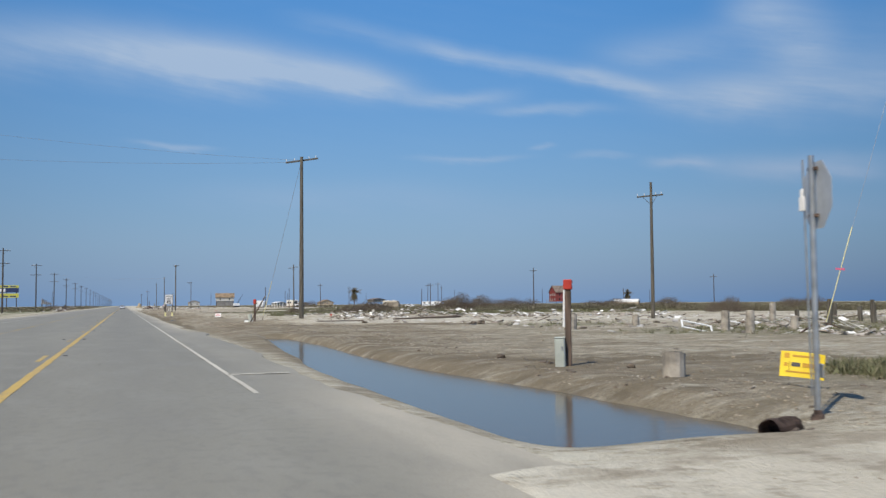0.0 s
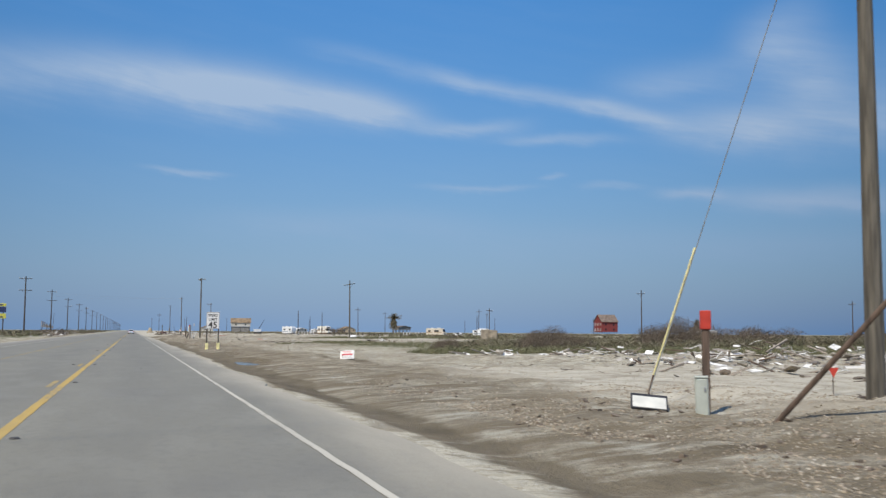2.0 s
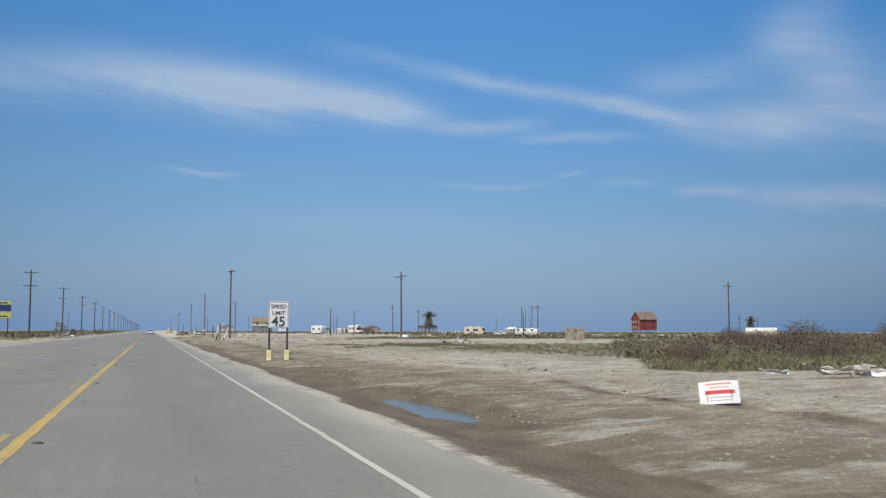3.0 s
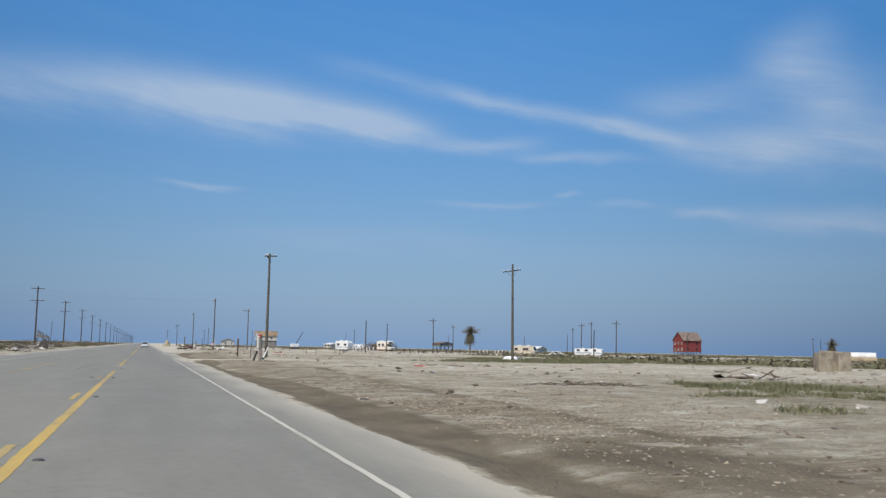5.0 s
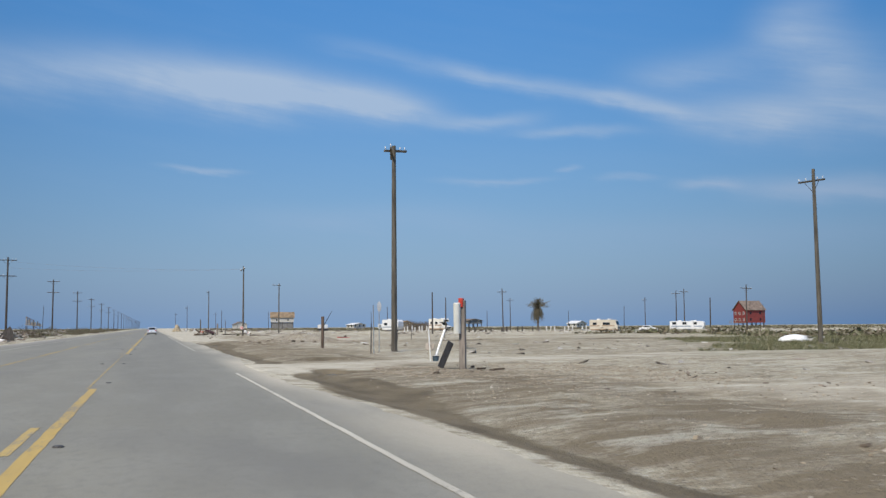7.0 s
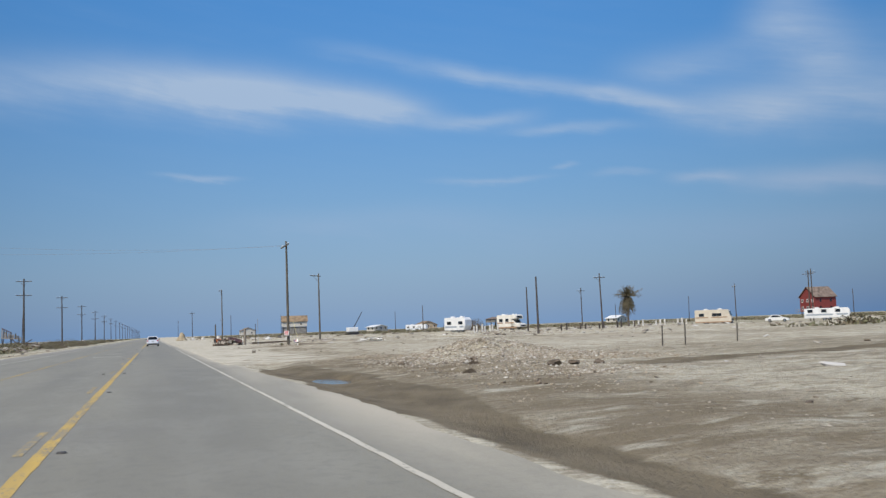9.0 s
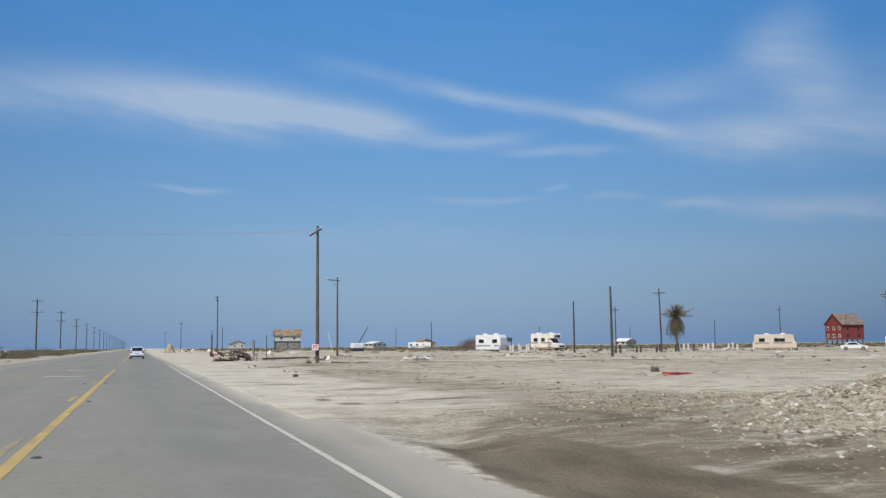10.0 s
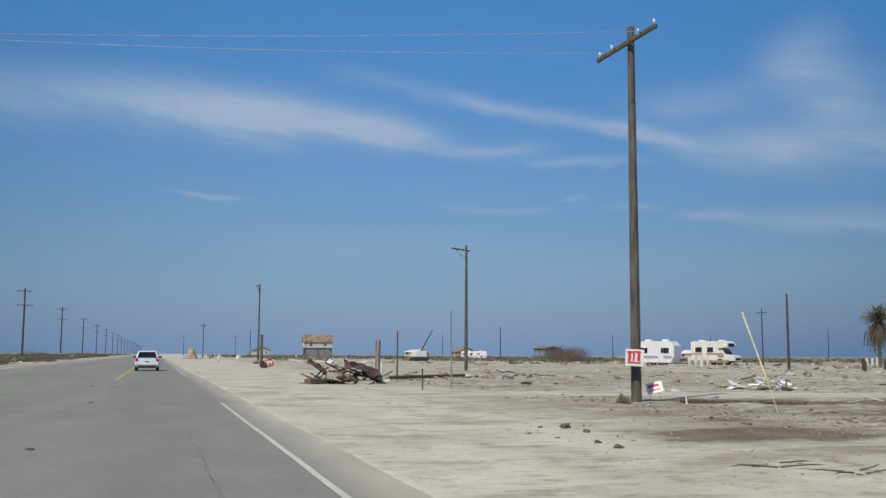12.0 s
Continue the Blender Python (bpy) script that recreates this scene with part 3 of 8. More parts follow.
def vnoise(x, y, s, seed=0):
    """Smooth value noise about zero, with cells of s metres."""
    x, y = np.asarray(x, float) / s + 17.3 * seed, np.asarray(y, float) / s + 41.7 * seed
    i, j = np.floor(x).astype(int), np.floor(y).astype(int)
    u, v = x - i, y - j
    u, v = u * u * (3 - 2 * u), v * v * (3 - 2 * v)
    g = lambda a, b: LATTICE[a % 256, b % 256]
    return (g(i, j) * (1 - u) + g(i + 1, j) * u) * (1 - v) + (g(i, j + 1) * (1 - u) + g(i + 1, j + 1) * u) * v - 0.5


def step(a, b, x):
    t = np.clip((np.asarray(x, float) - a) / (b - a), 0, 1)
    return t * t * (3 - 2 * t)


def span(y, a, b, soft=3.0):
    return step(a - soft, a + soft, y) * (1 - step(b - soft, b + soft, y))


ROAD_RIGHT, ROAD_LEFT = 3.45, -11.7
# hollows with water: x, y, half widths, depth, and the water's height
POOLS = [(4.9, 266.0, 0.55, 2.2, 0.14, -0.165), (11.4, 60.6, 1.5, 0.9, 0.16, -0.075), (5.15, 98.8, 0.60, 3.8, 0.11, -0.17),
         (5.0, 215.0, 0.45, 0.8, 0.14, -0.11), (6.4, 225.6, 0.8, 1.2, 0.16, -0.08)]

# stains of mud: x, y, half widths, strength
MUD_FIRST = [(6.3, 144.5, 1.9, 4.2, 0.95), (8.6, 147.2, 1.6, 0.8, 0.7), (6.4, 63.2, 1.6, 0.7, 0.7), (5.6, 112.5, 0.9, 6, 0.9), (11.5, 178.2, 4, 0.7, 0.5), (14, 181.5, 3, 0.6, 0.5), (4.9, 62, 1.2, 0.7, 1), (4.35, 63.5, 0.35, 1.8, 0.9), (16.5, 102.3, 4, 0.6, 0.8), (8.95, 186.4, 0.75, 5, 1.5), (24, 186.5, 9, 0.9, 0.6), (9.6, 190.5, 0.9, 2.6, 1)]
MUD_MIDDLE = [(7.0, 272.0, 1.7, 0.8, 1.0), (7.6, 278.4, 1.5, 0.5, 0.9), (7.4, 273.6, 1.6, 0.45, 1.2), (9.6, 273.9, 1.8, 0.45, 1.2), (4.6, 285.5, 0.5, 0.8, 0.8), (4.35, 287.6, 0.4, 1.1, 0.8), (7, 293.1, 1.6, 0.5, 0.7), (11, 294.6, 3, 0.5, 0.6), (5, 296.8, 0.6, 0.3, 0.7), (6.4, 281.6, 1.2, 0.3, 0.6), (12, 289, 2.5, 0.6, 0.5), (9.5, 291.5, 3.5, 0.5, 0.7), (13.5, 298.5, 4.5, 0.5, 0.75), (7.2, 286.4, 1.6, 0.8, 0.7), (10.5, 285.2, 2.6, 0.5, 0.6), (16, 303, 4, 0.6, 0.6), (9.5, 296.5, 2.5, 0.6, 0.55), (5.2, 297.6, 0.7, 0.22, 0.9), (4.6, 298.1, 0.6, 0.3, 0.9), (7.9, 298.3, 0.9, 1.2, 0.55), (6.1, 298.5, 0.7, 0.14, 0.8), (4.9, 301.9, 0.6, 0.25, 0.6)]
MUD_LAST = [(9.5, 316.3, 1.7, 1.0, 0.8), (9.9, 314.4, 1.5, 0.9, 0.8), (8.7, 312, 1.1, 0.8, 0.7), (18.5, 333, 4.5, 0.6, 0.9), (11.1, 331.6, 1.6, 0.8, 0.6), (14, 307.3, 2.5, 0.5, 0.6), (11.5, 308, 3, 0.7, 0.5), (8.9, 310, 1.6, 2, 0.6), (8.8, 314.3, 0.6, 4, 0.6), (9.9, 328.5, 2.7, 1.9, 1), (20, 331.9, 8, 0.5, 0.7), (16, 333.4, 4, 0.8, 0.6), (10.9, 337.2, 2, 0.6, 0.5), (14.8, 353, 5, 0.9, 0.6)]


def drive_amount(x, y):
    """Where tracks, aprons and bare washed sand meet the road."""
    a = (1 - step(6.6, 9.0, y + 0.25 * vnoise(x, y, 1.2, 3) - 0.12 * (x - 4))) * 0.8 * (1 - step(11, 17, x + 4 * vnoise(x, y, 4, 7)))
    b = span(y + 1.2 * vnoise(x, y, 5, 4) - 0.25 * np.clip(x - 5, 0, 25), 214.8 + 3.4 * step(4.5, 9.5, x), 222.3, 1.0) * (1 - step(34, 60, x + 12 * vnoise(x, y, 9, 8))) * (1 - 0.25 * step(6, 10, x))
    c = step(276, 283, y + 4 * vnoise(x, y, 9, 5) - 0.8 * (x - 4)) * (1 - step(5.5, 13, x + 4 * vnoise(x, y, 12, 6) - 0.02 * (y - 290)))
    d = span(y + 0.30 * (x - 12), 343.2, 347.6, 0.8) * step(6, 10, x) * (1 - step(60, 100, x + 20 * vnoise(x, y, 12, 8)))
    return np.clip(np.maximum.reduce([a, b, c, d]), 0, 1) * (x > 0)


def land(x, y):
    """Height of the ground away from the paved road."""
    x, y = np.asarray(x, float), np.asarray(y, float)
    drv = drive_amount(x, y)
    field = 0.03 - 0.23 * step(45, 130, x) + 0.10 * vnoise(x, y, 23, 1) + 0.34 * vnoise(x, y, 31, 3) * step(22, 60, x) + 0.16 * vnoise(x, y, 9, 5) * step(14, 30, x) + 0.055 * vnoise(x, y, 4.1, 2) * step(5, 7, x)
    rough = span(y, 40, 112, 8) + 0.7 * span(y, 150, 208, 6) + 0.7 * span(y, 258, 280, 5)
    field = field + rough * span(x, 6.2, 11.0, 1.2) * (0.10 * vnoise(x, y, 1.5, 9) + 0.11 * vnoise(x, y, 0.7, 10) + 0.03)
    field = field + (0.065 * vnoise(x, y, 0.95, 12) + 0.055 * vnoise(x, y, 0.47, 57)) * step(4.7, 6.2, x) * (1 - 0.75 * span(y, 6, 46, 3) * (1 - step(7.5, 9, x)))
    # spoil heap of shell rubble, and low sand heaps
    for cx, cy, rx, ry, hh in ((13.4, 277.6, 2.9, 4.2, 0.64), (9.9, 267.5, 2.0, 6.0, 0.26), (11.4, 70.4, 2.0, 3.0, 0.20), (13.3, 339.0, 1.3, 1.0, 0.03),
                               (8.0, 12.5, 2.0, 4.5, 0.08), (11.8, 66.8, 2.2, 2.2, 0.24), (9.2, 64.9, 1.5, 1.1, 0.28), (26, 94, 14, 5, 0.3), (33, 346, 5, 3.5, 0.35), (46, 395, 8, 6, 0.4)):
        r2 = ((x - cx) / rx) ** 2 + ((y - cy) / ry) ** 2
        field = field + hh * np.exp(-1.6 * r2) * (1 + 0.9 * vnoise(x, y, 1.3, 11) + 0.7 * vnoise(x, y, 0.6, 61))
    edge = x - ROAD_RIGHT
    verge = -0.035 + 0.02 * vnoise(x, y, 2.0, 13)
    z = verge + (field - verge) * step(1.2, 3.4, edge + 0.5 * vnoise(x, y, 6, 14))
    # the roadside ditch, deep and full of water at the start
    ditch = 0.10 * np.exp(-((x - 4.35) / 0.55) ** 2) * (0.4 + 0.6 * step(40, 60, y)) * (1 - step(284, 296, y))
    w = np.interp(y, (12, 21, 27, 34, 38, 44), (1.5, 1.14, 0.90, 0.86, 0.70, 0.45)) + 0.05 * vnoise(x, y, 1.6, 15)
    mid = np.interp(y, (10, 21, 27, 34, 44), (5.95, 5.64, 5.82, 6.25, 6.5)) + 0.2 * vnoise(x * 0, y, 3.5, 15)
    pond = span(y + 0.6 * vnoise(x, y, 2.5, 16), 9.0, 42.5, 1.2)
    deep = 0.42 * np.exp(-np.abs((x - mid) / w) ** 3.2) * pond
    z = z - (1 - drv) * (ditch + deep)
    z = z * (1 - drv) + drv * np.minimum(0.0 + 0.02 * vnoise(x, y, 3, 17), 0.02) + drv * 0.05 * step(5, 12, x)
    for cx, cy, rx, ry, dp, lv in POOLS:
        r2 = ((x - cx) / rx) ** 2 + ((y - cy) / ry) ** 2
        f = np.exp(-1.3 * r2 * r2 * (1 + 0.9 * vnoise(x, y, 0.8, 18) + 0.9 * vnoise(x, y, 0.4, 62)))
        z = z * (1 - f) + (lv - dp * 0.6) * f
    # left of the road
    zl = -0.03 - 0.10 * step(0.5, 3.0, ROAD_LEFT - x) + 0.16 * step(3.5, 7, ROAD_LEFT - x) + 0.08 * vnoise(x, y, 11, 19) * step(3, 6, ROAD_LEFT - x)
    z = np.where(x < -4, zl, z)
    return np.where((x > ROAD_LEFT + 0.6) & (x < ROAD_RIGHT - 0.6), -0.09, z)


def ground_z(x, y):
    return float(land(np.array([x]), np.array([y]))[0])


def grown(a, b, first, ratio):
    out, s = [a], first
    while out[-1] < b:
        out.append(out[-1] + s)
        s *= ratio
    return np.array(out)


def build_ground():
    xs = np.concatenate([-grown(25, 3200, 1.5, 1.16)[::-1], np.arange(-24, -11.9, 0.8), [-11.6, -11.0, -8, -4, 0, 2.2],
                         np.arange(2.75, 9.0, 0.17), np.arange(9.0, 20.0, 0.33), grown(20, 3200, 0.55, 1.075)])
    ys = np.concatenate([-grown(5, 400, 2.0, 1.3)[::-1], np.arange(-4.6, 372, 0.34), grown(372, 3600, 0.6, 1.045)])
    gx, gy = np.meshgrid(xs, ys)
    gz = land(gx, gy)
    nx, ny = len(xs), len(ys)
    me = bpy.data.meshes.new("ground")
    me.vertices.add(nx * ny)
    me.vertices.foreach_set("co", np.stack([gx, gy, gz], 2).astype(np.float32).ravel())
    i = (np.arange(ny - 1)[:, None] * nx + np.arange(nx - 1)[None, :]).ravel()
    loops = np.stack([i, i + 1, i + nx + 1, i + nx], 1).astype(np.int32).ravel()
    nf = len(i)
    me.loops.add(nf * 4)
    me.loops.foreach_set("vertex_index", loops)
    me.polygons.add(nf)
    me.polygons.foreach_set("loop_start", np.arange(0, nf * 4, 4, dtype=np.int32))
    me.polygons.foreach_set("use_smooth", np.ones(nf, dtype=bool))
    me.update(calc_edges=True)
    drv = drive_amount(gx, gy)
    # soaked strip beside the shoulder, tracks of mud, and the rims of the pools
    out = 4.62 + 0.55 * vnoise(gx, gy, 4, 21) + 0.25 * vnoise(gx, gy, 1.1, 22) + 1.05 * span(gy, 254, 278, 5) + 0.9 * span(gy, 104, 116, 4) + 0.5 * span(gy, 148, 178, 4) + 0.7 * span(gy, 204, 213, 3) - 0.3 * span(gy, 184, 200, 4)
    strip = step(3.35, 3.95, gx + 0.6 * vnoise(gx, gy, 2.6, 23)) * (1 - step(-0.25, 0.35, gx - out)) * span(gy, 58, 277, 3)
    strip = strip * (1 - drv) * (0.72 + 0.28 * step(70, 80, gy)) * np.clip(1.05 + 0.5 * vnoise(gx, gy, 9, 24), 0, 1)
    brown = np.clip(0.47 + 0.30 * vnoise(gx * 0.6, gy, 3.5, 75) * step(7, 9, gx), 0, 1) * span(gx, 3.0, 17, 2.0) * span(gy, 9, 63, 2) * (1 - drv)
    mud = 0.8 * span(gx + 2 * vnoise(gx, gy, 7, 25), 12, 60, 2) * span(gy - 0.22 * (gx - 12) + 1.2 * vnoise(gx, gy, 6, 26), 262.5, 265.5, 0.8)
    mud = np.maximum(mud, 0.65 * span(gx, 8.4, 24, 2) * span(gy + 0.9 * vnoise(gx, gy, 3, 27), 57.0, 62.5, 1.2))
    mud = np.maximum(mud, 0.7 * span(gx, 9, 40, 2) * span(gy + 1.6 * vnoise(gx, gy, 6, 28) + 0.3 * (gx - 12), 338, 341.5, 0.8) * step(12, 15, gx))
    for px_, py_, rx, ry, k in MUD_FIRST + MUD_MIDDLE + MUD_LAST:
        r2 = ((gx - px_) / rx) ** 2 + ((gy - py_ - 0.12 * (gx - px_)) / ry) ** 2
        mud = np.maximum(mud, k * np.exp(-1.4 * r2 * (1 + 0.9 * vnoise(gx, gy, 1.0, 36))))
    patch = 0.38 * step(0.13, 0.30, vnoise(gx * 0.45, gy, 6.5, 29) + 0.35 * vnoise(gx, gy, 1.7, 30)) * step(6, 8, gx)
    # wheel ruts that run along the verge
    rut = 0.6 * np.exp(-((gx - 8.45 - 1.2 * vnoise(gx * 0, gy, 24, 37) - 0.3 * vnoise(gx, gy, 1.5, 38)) / 0.5) ** 2) * step(-0.12, 0.10, vnoise(gx * 0.3, gy, 11, 39)) * span(gy, 88, 322, 4)
    wet = np.maximum.reduce([strip, brown, mud, rut * (1 - 0.6 * drv), patch * (1 - drv)])
    for cx, cy, rx, ry, dp, lv in POOLS:
        r2 = ((gx - cx) / (rx * 1.7)) ** 2 + ((gy - cy) / (ry * 1.7)) ** 2
        wet = np.maximum(wet, np.exp(-1.2 * r2 * r2))
    wet = np.where(gx < -4, 0.5 * span(-gx, 12.5, 15, 0.8), wet)
    grass = grass_amount(gx, gy)
    pad = 1.0 * span(gx + 3 * vnoise(gx, gy, 9, 31), 10.5, 60, 1.5) * span(gy + 2.5 * vnoise(gx, gy, 8, 32), 188, 205, 3)
    pad = np.maximum(pad, 0.7 * span(gx, 13, 70, 3) * span(gy + 2 * vnoise(gx, gy, 9, 33), 78, 86, 2))
    pad = np.maximum(pad, 0.6 * span(gx, 12, 40, 3) * span(gy + 2 * vnoise(gx, gy, 9, 34), 288, 318, 6))
    pad = np.maximum(pad, 0.85 * span(gx + 2 * vnoise(gx, gy, 5, 35), 9.5, 60, 1.5) * span(gy + 2 * vnoise(gx, gy, 6, 65), 65, 88, 2))
    pad = np.maximum(pad, 0.85 * span(gx + 2 * vnoise(gx, gy, 5, 66), 9.5, 60, 1.5) * span(gy + 2 * vnoise(gx, gy, 6, 67), 186, 206, 3))
    # pale sand that the traffic blows off the paving
    fringe = 0.48 * (1 - step(3.35, 4.0, gx + 0.6 * vnoise(gx, gy, 2.6, 23))) * (gx > 0) * (1 - 0.85 * span(gy, 12, 48, 3))
    track = np.maximum.reduce([drv, pad, fringe])
    first = 4.2 + 3.4 * step(276, 284, gy)
    earth = (1 - 0.8 * drv) * (1 - 0.3 * step(276, 284, gy)) * np.maximum(step(-0.3, 0.4, gx - first) * (1 - step(8.0, 12.0, gx + 3 * vnoise(gx, gy, 8, 56) - 2.5 * step(276, 284, gy))) * span(gy, 9, 345, 4), (0.15 + 0.45 * (1 - step(50, 64, gy)) + 0.36 * span(gy, 140, 206, 6) + 0.32 * span(gy, 296, 334, 6) * step(8, 11, gx) + 0.38 * span(gy, 221, 284, 6) * step(11, 16, gx)) * step(3, 6, gx))
    for name, val in (("wet", wet), ("grass", grass), ("track", track), ("earth", earth)):
        at = me.attributes.new(name, "FLOAT", "POINT")
        at.data.foreach_set("value", np.clip(val, 0, 1).astype(np.float32).ravel())
    me.materials.append(SAND)
    return tagged(new("ground", me), "storm-scoured flat of pale shell sand, brown mud and patchy grass", "ground", kind="structure")


def grass_amount(x, y):
    a = span(x + 14 * vnoise(x, y, 14, 41), 22, 170, 8) * span(y + 14 * vnoise(x, y, 16, 42) + 5 * vnoise(x, y, 5, 40) - 0.25 * x, 104, 160, 6)
    b = step(-2, 3, x + 4 * vnoise(x, y, 5, 43) - 24 - 0.53 * (y - 226)) * (1 - step(130, 160, x)) * step(-0.42, -0.1, vnoise(x, y, 9, 60) - 0.004 * (x - 30)) * span(y - 0.25 * (x - 30) + 2 * vnoise(x, y, 6, 50), 224, 264, 2.0)
    c = 0.95 * np.exp(-(((x - 21.6) / 1.5) ** 2 + ((y - 167.5) / 4.2) ** 2) ** 2) + (0.55 + vnoise(x, y, 1.5, 68)) * np.exp(-(((x - 20.5) / 4.5) ** 2 + ((y - 160) / 3) ** 2) ** 2) + (0.6 + vnoise(x, y, 1.2, 69)) * np.exp(-(((x - 15.3) / 2.2) ** 2 + ((y - 152.8) / 1.5) ** 2) ** 2)
    d = (0.55 + 0.9 * vnoise(x, y, 1.1, 70)) * np.exp(-(((x - 9.9) / 2.2) ** 2 + ((y - 328.5) / 1.7) ** 2) ** 2)
    e = 0.7 * span(x, 12, 30, 2) * span(y + 1.5 * vnoise(x, y, 4, 45), 11.5, 16, 1.5)
    f = 0.75 * span(x + 8 * vnoise(x, y, 14, 46), 20, 120, 6) * span(y + 4 * vnoise(x, y, 8, 47), 30, 64, 4) * step(-0.02, 0.15, vnoise(x * 0.5, y, 5, 48))
    g = 0.8 * step(70, 200, x) * step(-0.1, 0.25, vnoise(x, y, 40, 49) + 0.1)
    g = np.maximum(g, 0.9 * step(58, 80, x + 12 * vnoise(x, y, 12, 64)) * span(y + 8 * vnoise(x, y, 12, 63), 225, 340, 10))
    h = 0.9 * step(15.5, 18, -x) * step(-0.30, 0.12, vnoise(x, y, 13, 58) + 0.5 * vnoise(x, y, 4, 59))
    return np.clip(np.maximum.reduce([a, b, c, d, e, f, g, h]), 0, 1) * (1 - drive_amount(x, y))


build_ground()


# ---- road, paint, water ----
def build_road():
    ys = np.concatenate([-grown(5, 300, 3, 1.4)[::-1], np.arange(-4, 420, 0.5), grown(420, 3400, 1.0, 1.06)])
    right = ROAD_RIGHT + 0.28 * vnoise(ys * 0, ys, 6.0, 51) + 0.22 * vnoise(ys * 0, ys, 1.6, 52) + 0.1 * vnoise(ys * 0, ys, 0.6, 53) - 0.35 * span(ys, 206, 226, 4) + 0.35 * span(ys, 24, 46, 6)
    right = right - 0.15 * step(280, 295, ys)
    near = 1 - step(8, 13, ys)
    right = right * (1 - near) + near * (3.75 + 0.05 * vnoise(ys * 0, ys, 1.1, 52)) + 0.55 * span(ys, 45, 50, 1.5)
    left = ROAD_LEFT + 0.4 * vnoise(ys * 0, ys, 7.0, 54) + 0.2 * vnoise(ys * 0, ys, 1.8, 55)
    cols = [left, left + 0.06, left * 0 - 8.6, left * 0 - 3.3, left * 0 + 2.0, right - 0.07, right]
    zs = [-0.14, -0.012, -0.004, 0.0, 0.0, -0.012, -0.14]
    verts = [(cols[k][i], ys[i], zs[k]) for i in range(len(ys)) for k in range(7)]
    faces = [(i * 7 + k, i * 7 + k + 1, (i + 1) * 7 + k + 1, (i + 1) * 7 + k) for i in range(len(ys) - 1) for k in range(6)]
    me = bpy.data.meshes.new("road")
    me.from_pydata(verts, [], faces)
    me.materials.append(ASPHALT)
    return tagged(new("road", me), "straight three-lane road of sun-bleached grey asphalt with dusty shoulders", "road", kind="structure")


ROAD = build_road()
STRIP_RNG = random.Random(5)


def stripe(name, x, y0, y1, width, material, label=""):
    """A painted line along the road, with ragged edges."""
    n = max(2, int(min(y1, 420) - y0) * 2)
    verts, faces = [], []
    for i in range(n + 1):
        y = y0 + (y1 - y0) * i / n
        j = STRIP_RNG.uniform(-0.008, 0.008)
        verts += [(x - width / 2 + j, y, 0.004), (x + width / 2 + j, y, 0.004)]
    for i in range(n):
        faces.append((2 * i, 2 * i + 1, 2 * i + 3, 2 * i + 2))
    me = bpy.data.meshes.new(name)
    me.from_pydata(verts, [], faces)
    me.materials.append(material)
    ob = new(name, me)
    ob.parent = ROAD
    return tagged(ob, label)


def bar(name, pts, material):
    me = bpy.data.meshes.new(name)
    me.from_pydata([(x, y, 0.004) for x, y in pts], [], [tuple(range(len(pts)))])
    me.materials.append(material)
    ob = new(name, me)
    ob.parent = ROAD
    return ob


for a, b in ((14.6, 214.6), (243, 341.2), (372, 430), (436, 1500)):
    stripe("edge_line", 2.14, a, b, 0.085, PAINT_WHITE, "white edge line")
for a, b in ((-6, 180), (191.0, 208.6), (238, 327), (365, 1500)):
    stripe("solid_line", -1.38, a, b, 0.16, PAINT_YELLOW, "yellow solid line")
for k in range(-13, 40):
    y = 157.3 + 13.25 * k
    if not (176 < y < 190 or 208 < y < 236 or 324 < y < 364):
        stripe("broken_line", -1.64, y, y + 3.0, 0.12, PAINT_WORN, "yellow broken line")
stripe("solid_line", -1.5, 208.6, 238, 0.05, PAINT_WORN, "worn yellow solid line")
stripe("solid_line", -5.25, -6, 1500, 0.13, PAINT_WORN, "worn yellow solid line")
stripe("edge_line", -8.85, -6, 1500, 0.11, PAINT_WHITE, "white edge line")
bar("crossing_mark", ((2.15, 18.6), (3.3, 18.75), (3.3, 18.95), (2.15, 18.85)), PAINT_WHITE)
bar("turn_arrow", ((-4.3, 313.4), (-2.4, 313.2), (-2.4, 314.1), (-4.3, 314.4)), PAINT_WHITE)
bar("turn_arrow", ((-4.2, 327.0), (-3.0, 326.6), (-2.6, 327.5), (-3.9, 328.4)), PAINT_WHITE)
bar("turn_arrow", ((-4.0, 148.0), (-2.9, 148.2), (-2.9, 149.0), (-4.0, 149.2)), PAINT_WHITE)
def crack(x, y0, y1, width, seed):
    """A ragged dark seam in the asphalt."""
    rr = random.Random(seed)
    verts, faces, y, dx = [], [], y0, 0.0
    while y < y1:
        dx += rr.uniform(-0.03, 0.03)
        w = width * rr.uniform(0.3, 1.0)
        verts += [(x + dx - w, y, 0.003), (x + dx + w, y, 0.003)]
        y += rr.uniform(0.2, 0.5)
    for i in range(len(verts) // 2 - 1):
        faces.append((2 * i, 2 * i + 1, 2 * i + 3, 2 * i + 2))
    me = bpy.data.meshes.new("crack")
    me.from_pydata(verts, [], faces)
    me.materials.append(CRACK)
    ob = new("crack", me)
    ob.parent = ROAD
    tagged(ob, "dark ragged seam in asphalt")


